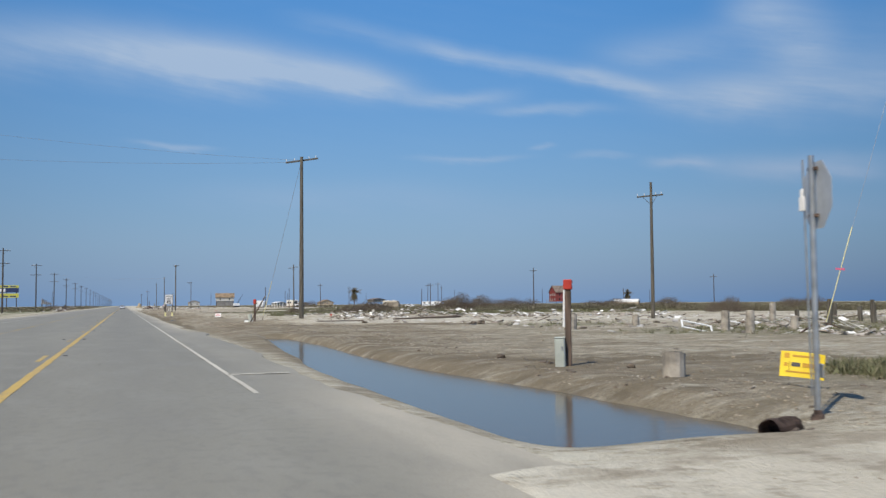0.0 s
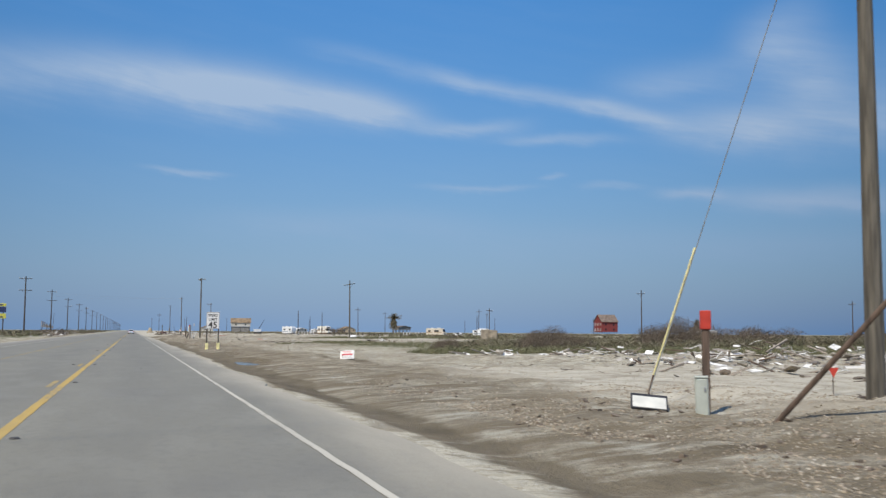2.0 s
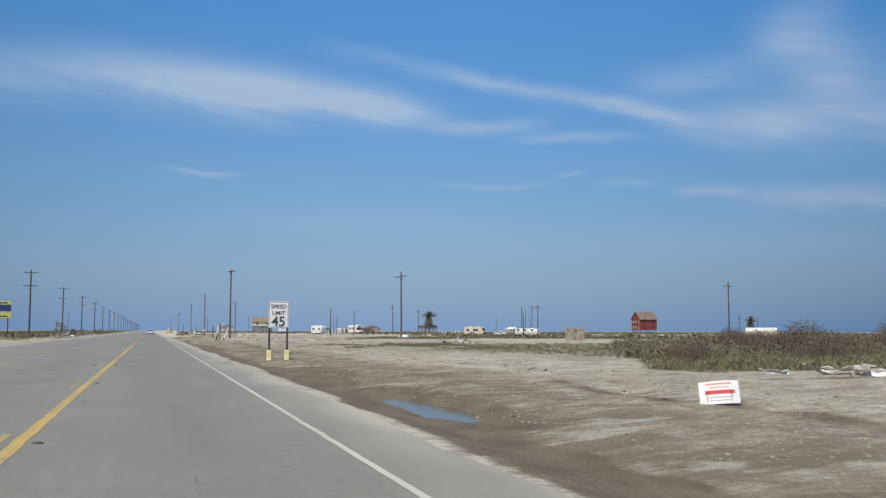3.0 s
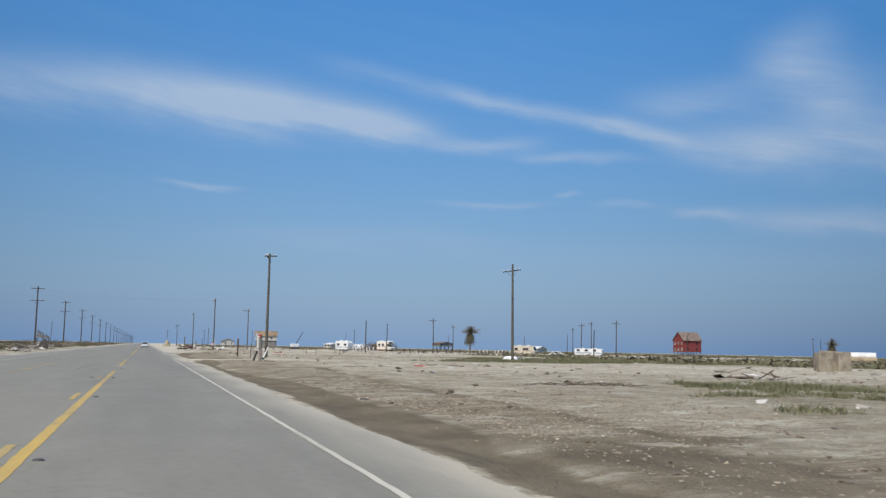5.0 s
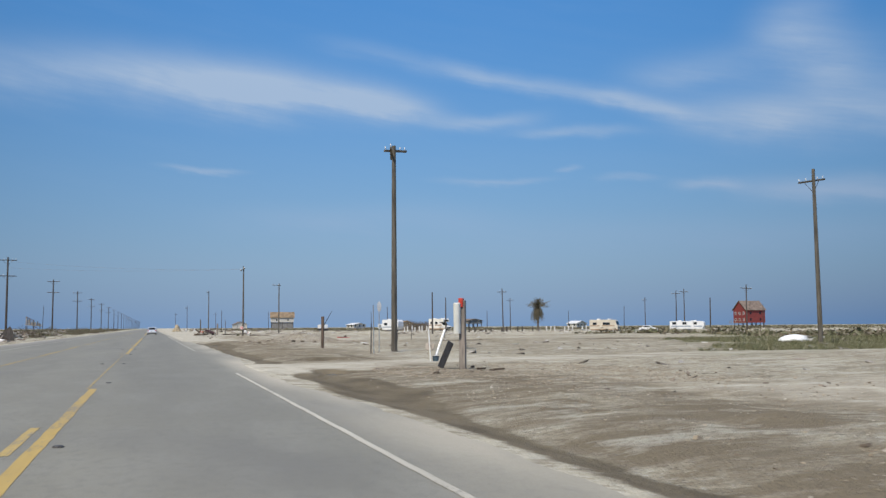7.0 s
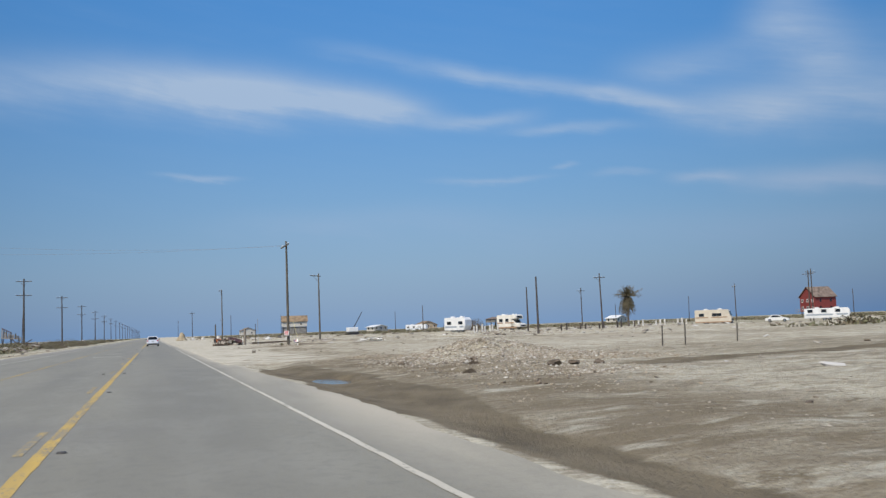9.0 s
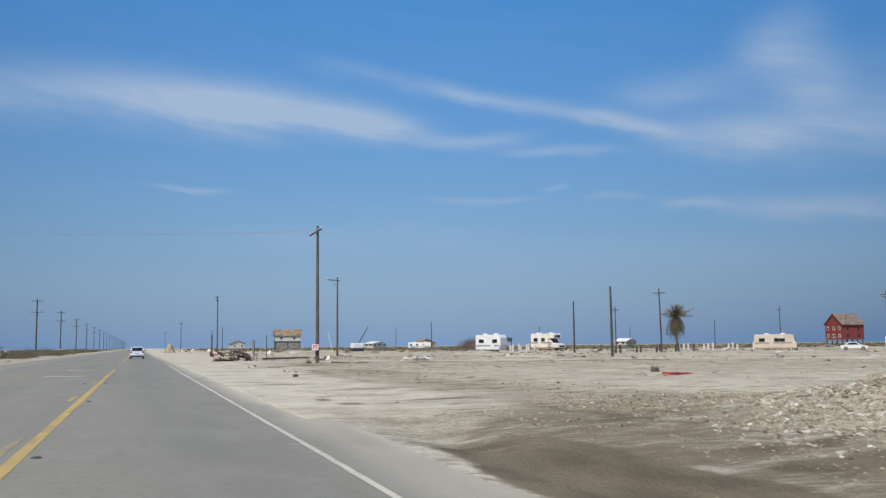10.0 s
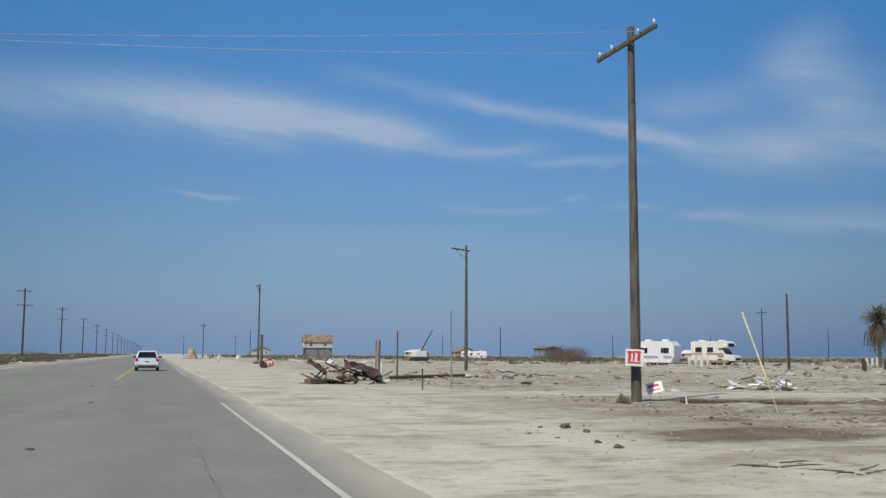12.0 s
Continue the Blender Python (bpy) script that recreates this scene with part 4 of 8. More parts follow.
CRACK = mat("dark_seam", (0.185, 0.172, 0.14), vary=0.06, scale=3.0, fine=0.1)
for a, b, c, w, s in ((1.07, 321.0, 337.0, 0.008, 1), (0.98, 320.0, 329.0, 0.007, 2), (-3.05, 181.5, 193.0, 0.07, 3), (-0.2, 22.7, 23.6, 0.05, 4), (0.45, 88.0, 90.0, 0.03, 5)):
    crack(a, b, c, w, s)
bm = bmesh.new()
bmesh.ops.create_cone(bm, cap_ends=True, segments=8, radius1=0.07, radius2=0.045, depth=0.018, matrix=Matrix.Translation((0, 0, 0.011)))
STUD = mesh_of("road_stud", bm, PRINT_DARK)
for k in range(-10, 26):
    y = 158.4 + 13.1 * k
    piece("road_stud", STUD, ROAD, pose(-1.16, y, 0.002))
    if k % 2:
        piece("road_stud", STUD, ROAD, pose(-1.9, y + 0.1, 0.002))


def pool(name, x, y, rx, ry, z):
    bm = bmesh.new()
    bmesh.ops.create_circle(bm, cap_ends=True, segments=40, radius=1, matrix=Matrix.Diagonal((rx, ry, 1, 1)))
    ob = new(name, mesh_of(name, bm, WATER))
    ob.location = (x, y, z)
    return tagged(ob, "still muddy rainwater that mirrors the sky", "puddle", kind="structure")


bm = bmesh.new()
bmesh.ops.create_grid(bm, x_segments=2, y_segments=6, size=1, matrix=Matrix.Diagonal((1.85, 18.6, 1, 1)))
ob = new("water", mesh_of("water", bm, WATER))
ob.location = (5.75, 26.2, -0.165)
tagged(ob, "long roadside ditch full of still muddy water", "water", kind="structure")
for cx, cy, rx, ry, dp, lv in POOLS:
    pool("water", cx, cy, rx * 1.2, ry * 1.2, lv)

# ---- utility poles ----
RNG = random.Random(11)


def utility_pole(x, y, height, arms=(), lean=0.0, toward=0.0, material=None, r=0.15, label="", group="poles right of the road", name="utility_pole", braced=True):
    """A bare wooden pole. arms: height, heading in degrees, length, offset along it, tilt."""
    z = ground_z(x, y)
    pole = thing(name, tilt(x, y, z - 0.05, lean, toward), label or "weathered grey-brown wooden utility pole standing in sand", "utility pole", group)
    bm = bmesh.new()
    n = 8
    for i in range(n):
        a, b = height * i / n, height * (i + 1) / n
        add_rod(bm, (0, 0, a), (0, 0, b), r * (1 - 0.36 * i / n), r * (1 - 0.36 * (i + 1) / n), 10)
    bmesh.ops.remove_doubles(bm, verts=bm.verts, dist=0.002)
    part("shaft", bm, material or WOOD, pole)
    for az, heading, length, off, slope in arms:
        base = pose(0, 0, az, 0, 0, heading) @ pose(0, 0, 0, 0, -slope, 0)
        bm = bmesh.new()
        add_box(bm, length, 0.10, 0.12, base @ Matrix.Translation((off, 0.15, -0.06)), bevel=0.01)
        arm = part("crossarm", bm, material or WOOD, pole, "bolted wooden crossarm")
        for s in (-1, -0.45, 0.5, 0.96):
            px_ = off + s * (length / 2 - 0.08)
            bm = bmesh.new()
            add_rod(bm, base @ Vector((px_, 0.15, 0.06)), base @ Vector((px_, 0.15, 0.14)), 0.02, 0.02, 6)
            add_rod(bm, base @ Vector((px_, 0.15, 0.13)), base @ Vector((px_, 0.15, 0.22)), 0.04, 0.026, 8)
            part("insulator", bm, PORCELAIN, arm, "pale porcelain insulator")
        if not braced:
            continue
        bm = bmesh.new()
        add_rod(bm, base @ Vector((off + length * 0.28, 0.17, -0.04)), base @ Vector((0, 0.14, -0.75)), 0.016, 0.016, 5)
        add_rod(bm, base @ Vector((off - length * 0.28, 0.17, -0.04)), base @ Vector((0, 0.14, -0.75)), 0.016, 0.016, 5)
        part("brace", bm, STEEL_DARK, pole)
    return pole


utility_pole(11.95, 67.4, 11.45, [(11.2, 0, 2.3, 0.05, 10)], r=0.165, braced=False)
utility_pole(40.9, 70.0, 11.1, [(10.0, 4, 2.5, 0.0, 7)], r=0.16)
utility_pole(11.76, 235.2, 10.75, [(10.35, 76, 2.6, 0.0, -3), (10.5, 20, 1.4, 0.2, 4)], r=0.16, braced=False)
utility_pole(39.7, 238.0, 11.0, [(10.25, 12, 2.4, 0.0, 9)], lean=0.6, toward=180, r=0.16)
utility_pole(13.2, 339.0, 10.7, [(10.2, 98, 2.9, 0.05, -4)], r=0.15, label="weathered wooden utility pole with a white sign nailed on", braced=False)
utility_pole(25.2, 392.3, 10.5, [(10.1, 20, 1.9, -0.5, -3)], r=0.15)
utility_pole(14.2, 453.5, 11.1, [(10.8, 60, 1.2, -0.3, 0)], r=0.15)
utility_pole(35.6, 36.4, 15.6, [(14.8, 0, 2.4, 0.0, 0)], r=0.19, label="tall wooden utility pole held by a guy wire")
for x, y, h, armed in ((77.4, 399.0, 10.0, 1), (104.5, 467.0, 10.2, 1), (106.0, 245.0, 11.1, 1), (125.0, 404.0, 10.2, 1), (154.2, 474.5, 10.4, 1),
                       (109.5, 350.5, 9.3, 1), (132.6, 413.0, 11.0, 1), (165.6, 249.7, 9.8, 1), (14.3, 622.0, 10.6, 1), (14.6, 850.0, 10.8, 1),
                       (30.0, 640.0, 9.2, 0), (230, 520, 9.6, 0), (250, 460, 9.0, 1), (190, 560, 9.5, 0), (60, 720, 10, 0), (36, 780, 10, 1), (110, 690, 9.5, 0)):
    utility_pole(x, y, h, [(h - 0.75, RNG.uniform(-25, 25), 2.2, 0.0, RNG.uniform(-4, 4))] if armed else (), lean=RNG.uniform(0, 1.2), toward=RNG.uniform(0, 360), r=0.15,
                 material=WOOD_DARK, label="dark wooden utility pole far off on the flat")
for x, y, h in ((49.7, 361.2, 7.8), (65.4, 405.0, 8.1), (110.5, 365.0, 7.1), (88.0, 560.0, 9.0), (200, 640, 9.0), (300, 520, 9.0), (150, 620, 8.5)):
    utility_pole(x, y, h, lean=RNG.uniform(0, 1.0), toward=RNG.uniform(0, 360), material=WOOD_DARK, r=0.16, label="dark bare wooden pole without crossarms")

LEFT = utility_pole(-21.6, 203.0, 12.4, [(11.95, 4, 2.6, 0.0, 0), (9.5, 4, 2.6, 0.0, 0)], material=WOOD_DARK, r=0.19, group="pole line left of the road",
                    label="tall dark wooden power pole with two crossarms")
for k in (-2, -1) + tuple(range(1, 26)):
    copy_thing(LEFT, tilt(-21.6 + RNG.uniform(-0.15, 0.15), 203 + 73.4 * k, ground_z(-21.6, 203 + 73.4 * k) - 0.05, RNG.uniform(0, 0.6), RNG.uniform(0, 360), RNG.uniform(-6, 6)))


def cable(name, a, b, sag, r, material, label, category="cable", group="", kind=""):
    a, b = Vector(a), Vector(b)
    bm = bmesh.new()
    n = 12
    p = [a.lerp(b, i / n) - Vector((0, 0, sag * 4 * (i / n) * (1 - i / n))) for i in range(n + 1)]
    rings = [[bm.verts.new(q + Vector((0, math.cos(1.2566 * k) * r, math.sin(1.2566 * k) * r))) for k in range(5)] for q in p]
    for i in range(n):
        for k in range(5):
            bm.faces.new((rings[i][k], rings[i][(k + 1) % 5], rings[i + 1][(k + 1) % 5], rings[i + 1][k]))
    ob = new(name, mesh_of(name, bm, material))
    return tagged(ob, label, category, group, kind)


cable("overhead_wire", (12.0, 68.0, 11.4), (-21.6, 56.4, 12.0), 0.5, 0.008, GALV, "thin bare wire slung across the road from a pole", "wire", "overhead wires")
cable("overhead_wire", (11.2, 67.8, 11.2), (-21.6, 56.6, 9.6), 0.5, 0.008, GALV, "thin bare wire slung across the road from a pole", "wire", "overhead wires")
cable("overhead_wire", (13.3, 340.2, 10.3), (-21.6, 349.8, 11.7), 0.5, 0.010, GALV, "thin bare wire slung across the road from a pole", "wire", "overhead wires")
cable("overhead_wire", (13.0, 337.9, 10.2), (-21.6, 347.8, 10.6), 0.4, 0.010, GALV, "thin bare wire slung across the road from a pole", "wire", "overhead wires")


def guy(foot, top, guard_to, label):
    """A guy wire with a yellow plastic guard on its foot."""
    f, t = Vector(foot), Vector(top)
    g = thing("guy_wire", Matrix.Translation(f), label, "guy wire", "guy wires")
    bm = bmesh.new()
    add_rod(bm, (0, 0, -0.1), t - f, 0.011, 0.011, 6)
    part("strand", bm, GALV, g)
    bm = bmesh.new()
    d = (t - f).normalized()
    add_rod(bm, d * 0.35, d * guard_to, 0.017, 0.02, 8)
    part("guard", bm, GUARD_YELLOW, g, "yellow plastic guard tube")
    bm = bmesh.new()
    add_rod(bm, (0, 0, -0.1), d * 0.4, 0.02, 0.02, 6)
    part("anchor_rod", bm, STEEL_DARK, g)
    return g


guy((9.75, 71.1, ground_z(9.75, 71.1)), (11.95, 67.6, 11.2), 3.0, "steel guy wire with a yellow guard, stayed to a pole")
guy((30.4, 36.9, ground_z(30.4, 36.9)), (35.8, 36.4, 16.0), 5.0, "steel guy wire with a yellow guard, pink tape tied on")
YG = thing("guy_guard", Matrix.Translation((13.35, 333.0, ground_z(13.35, 333))), "loose yellow guy guard leaning in the sand", "guy guard")
bm = bmesh.new()
add_rod(bm, (-0.05, 0.1, 0.75), (-0.35, 0.5, 2.2), 0.014, 0.017, 8)
part("tube", bm, GUARD_YELLOW, YG)
bm = bmesh.new()
add_rod(bm, (0.1, -0.1, -0.05), (-0.05, 0.1, 0.78), 0.008, 0.008, 5)
part("rod", bm, GUARD_YELLOW, YG)


# ---- signs and markers near the road ----
def octagon_sign(x, y):
    z = ground_z(x, y)
    s = thing("stop_sign", Matrix.Translation((x, y, z)), "grey back of an octagonal sign on a galvanised post", "road sign")
    bm = bmesh.new()
    add_rod(bm, (0, 0, -0.1), (0, 0, 2.95), 0.033, 0.033, 12)
    post = part("post", bm, GALV, s)
    bm = bmesh.new()
    add_rod(bm, (0, 0, -0.02), (0, 0, 0.05), 0.085, 0.07, 10)
    add_rod(bm, (0, 0, 0.05), (0, 0, 0.10), 0.048, 0.045, 10)
    part("base_collar", bm, STEEL_DARK, post, "rusty bolted base collar")
    bm = bmesh.new()
    bmesh.ops.create_cone(bm, cap_ends=True, segments=8, radius1=0.41, radius2=0.41, depth=0.004,
                          matrix=pose(0.05, -0.02, 2.50, 0, 0, -15) @ pose(0, 0, 0, 0, 90, 0) @ pose(0, 0, 0, 0, 0, 22.5))
    plate = part("plate", bm, SIGN_BACK, s, "dull aluminium octagon seen from behind")
    for zz in (2.25, 2.78):
        bm = bmesh.new()
        add_box(bm, 0.05, 0.14, 0.04, Matrix.Translation((0.02, 0, zz)), bevel=0.005)
        part("clamp", bm, STEEL_DARK, plate)
    bm = bmesh.new()
    add_rod(bm, (-0.02, 0.06, 0.25), (-0.10, 0.02, 2.9), 0.012, 0.012, 6)
    part("stay_rod", bm, GALV, s)
    bm = bmesh.new()
    add_box(bm, 0.02, 0.09, 0.16, Matrix.Translation((-0.12, 0.02, 2.32)), bevel=0.006)
    add_box(bm, 0.02, 0.045, 0.10, Matrix.Translation((-0.12, 0.02, 2.47)), bevel=0.004)
    part("tag", bm, BOARD_WHITE, s, "small white tag wired to the post")
    bm = bmesh.new()
    add_box(bm, 0.02, 0.10, 0.16, Matrix.Translation((0.06, 0, 0.45)), bevel=0.01)
    part("number_plate", bm, GALV, s)


octagon_sign(7.63, 9.16)


def board_sign(x, y, w, h, low, yaw, lean, board, inks, label, bend=0.03, roll=0.0):
    """A corrugated plastic yard sign on two wire legs. inks: material, u, v, width, height of printed bars from the board's lower left."""
    z = ground_z(x, y)
    s = thing("yard_sign", pose(x, y, z, 0, 0, yaw), label, "yard sign", "yard signs")
    m = Matrix.Translation((0, 0, low)) @ pose(0, 0, 0, -lean, roll, 0)
    bm = bmesh.new()
    nx = 8
    for k in range(nx):
        a, b = -w / 2 + w * k / nx, -w / 2 + w * (k + 1) / nx
        f = lambda u: bend * (2 * u / w) ** 2
        vs = [m @ Vector(p) for p in ((a, f(a), 0), (b, f(b), 0), (b, f(b), h), (a, f(a), h))]
        ws = [p + (m.to_3x3() @ Vector((0, 0.006, 0))) for p in vs]
        front, back = [bm.verts.new(p) for p in vs], [bm.verts.new(p) for p in ws]
        bm.faces.new(front)
        bm.faces.new(back[::-1])
        for i in range(4):
            bm.faces.new((front[i], back[i], back[(i + 1) % 4], front[(i + 1) % 4]))
    bmesh.ops.remove_doubles(bm, verts=bm.verts, dist=0.0005)
    bmesh.ops.recalc_face_normals(bm, faces=bm.faces)
    bd = part("board", bm, board, s)
    for ink, u, v, iw, ih in inks:
        bm = bmesh.new()
        g = lambda q: bend * (2 * q / w) ** 2 - 0.004
        a, b = u - w / 2, u - w / 2 + iw
        k = max(1, round(8 * iw / w))
        for i in range(k):
            p, q = a + (b - a) * i / k, a + (b - a) * (i + 1) / k
            bm.faces.new([bm.verts.new(m @ Vector(c)) for c in ((p, g(p), v), (q, g(q), v), (q, g(q), v + ih), (p, g(p), v + ih))])
        part("printed_bar", bm, ink, bd)
    for u in (-w * 0.3, w * 0.3):
        bm = bmesh.new()
        add_rod(bm, (u, 0.004, -0.1), m @ Vector((u, 0.004, h * 0.6)), 0.004, 0.004, 5)
        part("wire_leg", bm, STEEL_DARK, s)
    return s


board_sign(9.45, 11.75, 0.60, 0.37, 0.12, -36, 14, BOARD_YELLOW,
           [(PRINT_AMBER, 0.05, 0.27, 0.07, 0.07), (PRINT_AMBER, 0.16, 0.29, 0.38, 0.03), (PRINT_AMBER, 0.05, 0.15, 0.05, 0.05), (PRINT_DARK, 0.15, 0.15, 0.12, 0.06), (PRINT_AMBER, 0.30, 0.15, 0.24, 0.06), (PRINT_AMBER, 0.08, 0.06, 0.42, 0.025)],
           "bright yellow yard sign with amber print on wire legs", bend=0.05, roll=6)
board_sign(8.72, 94.4, 0.62, 0.37, 0.02, -30, 16, BOARD_WHITE,
           [(PRINT_PINK, 0.10, 0.31, 0.40, 0.025), (PRINT_RED, 0.09, 0.16, 0.46, 0.06), (PRINT_GREY, 0.10, 0.10, 0.42, 0.012), (PRINT_GREY, 0.14, 0.05, 0.34, 0.012), (PRINT_PINK, 0.16, 0.26, 0.30, 0.015)],
           "white yard sign with a broad red bar of print", bend=0.06, roll=-5)
board_sign(14.02, 339.4, 0.46, 0.32, 0.24, -26, 22, BOARD_WHITE, [(PRINT_RED, 0.06, 0.18, 0.30, 0.07), (PRINT_RED, 0.08, 0.07, 0.30, 0.03)],
           "small white and red yard sign leaning in the sand", roll=-14)
# sign nailed on the pole by the track
PS = thing("nailed_sign", pose(13.02, 338.75, 1.0, 0, 0, -27), "white square sign with red figure nailed to a pole", "sign")
bm = bmesh.new()
add_box(bm, 0.50, 0.012, 0.46, pose(0.0, -0.10, 0.02, 0, 3, 0), bevel=0.004)
bd = part("board", bm, BOARD_WHITE, PS)
for u, v, w, h in ((-0.15, 0.16, 0.08, 0.24), (-0.02, 0.16, 0.05, 0.24), (0.10, 0.16, 0.08, 0.24), (-0.17, 0.10, 0.36, 0.04), (-0.17, 0.38, 0.20, 0.05), (0.04, 0.38, 0.16, 0.05)):
    bm = bmesh.new()
    add_box(bm, w, 0.004, h, pose(u + w / 2 - 0.02, -0.112, v, 0, 3, 0))
    part("printed_bar", bm, PRINT_RED, bd)


def text_mesh(body, size, m, material, parent, name="lettering"):
    cu = bpy.data.curves.new(name, "FONT")
    cu.body, cu.size, cu.align_x, cu.extrude, cu.offset = body, size, "CENTER", 0.002, size * 0.018
    tmp = bpy.data.objects.new(name, cu)
    scene.collection.objects.link(tmp)
    bpy.context.view_layer.update()
    me = bpy.data.meshes.new_from_object(tmp.evaluated_get(bpy.context.evaluated_depsgraph_get()))
    bpy.data.objects.remove(tmp)
    me.materials.clear()
    me.materials.append(material)
    ob = new(name, me)
    ob.parent = parent
    ob.matrix_local = m
    return ob


def speed_sign(x, y):
    z = ground_z(x, y)
    s = thing("speed_limit_sign", pose(x, y, z, 0, 0, -4), "white speed limit sign on two wooden posts", "road sign")
    for u in (-0.40, 0.40):
        bm = bmesh.new()
        add_box(bm, 0.09, 0.09, 2.75, Matrix.Translation((u, 0.06, -0.1)), bevel=0.008)
        post = part("post", bm, WOOD_DARK, s)
        bm = bmesh.new()
        add_box(bm, 0.22, 0.2, 0.5, Matrix.Translation((u, 0.06, -0.05)), bevel=0.03)
        part("base_sleeve", bm, GUARD_YELLOW, post, "yellow sleeve round the post's foot")
    bm = bmesh.new()
    add_box(bm, 0.90, 0.006, 1.20, Matrix.Translation((0, 0, 1.45)), bevel=0.002)
    plate = part("plate", bm, BOARD_WHITE, s)
    for a, b, w, h in ((0, 1.475, 0.84, 0.018), (0, 2.607, 0.84, 0.018), (-0.42, 1.475, 0.018, 1.15), (0.42, 1.475, 0.018, 1.15)):
        bm = bmesh.new()
        add_box(bm, w, 0.003, h, Matrix.Translation((a, -0.006, b)))
        part("border", bm, PRINT_DARK, plate)
    text_mesh("SPEED", 0.25, pose(0, -0.008, 2.33, 90, 0, 0), PRINT_DARK, plate)
    text_mesh("LIMIT", 0.25, pose(0, -0.008, 2.04, 90, 0, 0), PRINT_DARK, plate)
    text_mesh("45", 0.62, pose(0, -0.008, 1.53, 90, 0, 0), PRINT_DARK, plate)


speed_sign(5.6, 125.5)


def marker_post(x, y, h, ped=None, cap=0.32, yaw=-30, lean=0.0, red=True, square=0.12, wood=None, grip=0.05, label="brown wooden marker post with a red plate on top"):
    """A timber marker post with a red plate, and a steel cable pedestal at its foot."""
    z = ground_z(x, y)
    s = thing("marker_post", tilt(x, y, z, lean, 180, yaw), label, "marker post", "marker posts")
    bm = bmesh.new()
    add_box(bm, square, square, h - 0.06 + 0.1, Matrix.Translation((0, 0, -0.1)), bevel=0.012)
    post = part("post", bm, wood or POST_WOOD, s)
    if red:
        bm = bmesh.new()
        add_box(bm, square + grip, square + max(0.03, grip), cap, Matrix.Translation((min(0, grip) * 0.6, -max(0, -grip) * 0.5, h - cap)), bevel=0.012)
        plate = part("red_plate", bm, RED, s, "red plastic warning plate")
        bm = bmesh.new()
        add_box(bm, 0.05, 0.004, 0.09, Matrix.Translation((0.01, -square / 2 - 0.02, h - cap * 0.6)), bevel=0.001)
        part("printed_bar", bm, BOARD_WHITE, plate)
    if ped:
        px_, py_, ph = ped
        p = thing("cable_pedestal", tilt(px_, py_, ground_z(px_, py_), 2, 200, yaw), "grey-green steel cable pedestal beside a marker post", "pedestal", "cable pedestals")
        bm = bmesh.new()
        add_box(bm, 0.20, 0.17, ph + 0.05, Matrix.Translation((0, 0, -0.05)), bevel=0.02)
        part("cabinet", bm, PEDESTAL, p)
        bm = bmesh.new()
        add_box(bm, 0.21, 0.18, 0.03, Matrix.Translation((0, 0, ph)), bevel=0.008)
        part("lid", bm, PEDESTAL, p)
        bm = bmesh.new()
        add_box(bm, 0.03, 0.012, 0.08, Matrix.Translation((0.05, -0.09, ph * 0.6)), bevel=0.003)
        part("latch", bm, GALV, p)
    return s


marker_post(8.75, 17.95, 1.72, (8.55, 17.9, 0.56), cap=0.2)
marker_post(8.78, 67.5, 1.62, (8.42, 67.05, 0.52), cap=0.30)
marker_post(9.85, 245.9, 2.0, red=False, label="weathered dark square timber post standing alone", square=0.15)
mp = marker_post(8.86, 214.5, 2.15, cap=0.28, square=0.19, grip=-0.05, wood=POST_GREY, label="timber post carrying a pale cable housing and red plate")
bm = bmesh.new()
add_rod(bm, (-0.14, -0.13, 1.08), (-0.14, -0.13, 1.98), 0.11, 0.11, 14)
add_rod(bm, (-0.14, -0.13, 1.98), (-0.14, -0.13, 2.01), 0.11, 0.09, 14)
part("cable_housing", bm, HOUSING, mp, "pale round cable housing strapped to the post", smooth=False)
marker_post(10.75, 360.9, 2.05, red=False, square=0.2, wood=POST_GREY, label="thick weathered timber pile standing alone")


def simple_rod(name, a, b, r, material, label, category, group="", n=8, tip=None):
    g = thing(name, Matrix.Translation(a), label, category, group)
    bm = bmesh.new()
    add_rod(bm, (0, 0, 0), Vector(b) - Vector(a), r, r * 0.9, n)
    part("rod", bm, material, g)
    if tip:
        bm = bmesh.new()
        d = (Vector(b) - Vector(a)).normalized()
        e = Vector(b) - Vector(a)
        add_rod(bm, e - d * 0.12, e + d * 0.01, r * 1.25, r * 1.25, n)
        part("cap", bm, tip, g)
    return g


def gz(x, y, dz=0.0):
    return (x, y, ground_z(x, y) + dz)


simple_rod("leaning_pole", gz(8.15, 64.94, -0.06), (8.95, 63.55, 1.86), 0.040, POST_WOOD, "dark timber pole leaning out of the sand", "pole", tip=GALV)
simple_rod("white_post", gz(22.7, 48.0, -0.1), (22.75, 48.0, 2.0), 0.07, PVC, "white plastic pipe post standing upright", "post")
simple_rod("white_stake", gz(9.6, 220.7, -0.05), (9.52, 220.7, 1.25), 0.025, PVC, "thin white plastic stake in the verge", "stake", "white stakes")
simple_rod("white_stake", gz(9.8, 220.9, 0.05), (10.32, 221.3, 1.18), 0.045, PVC, "thick white plastic pipe leaning from a pail", "stake", "white stakes")
pl = thing("pail", Matrix.Translation(gz(9.85, 220.9, -0.02)), "blue-grey plastic pail at the foot of white stakes", "pail")
bm = bmesh.new()
add_rod(bm, (0, 0, 0), (0, 0, 0.20), 0.10, 0.125, 14)
body = part("body", bm, BLUE_PAIL, pl)
bm = bmesh.new()
add_rod(bm, (0, 0, 0.195), (0, 0, 0.215), 0.132, 0.132, 14)
part("rim", bm, BLACK, body)
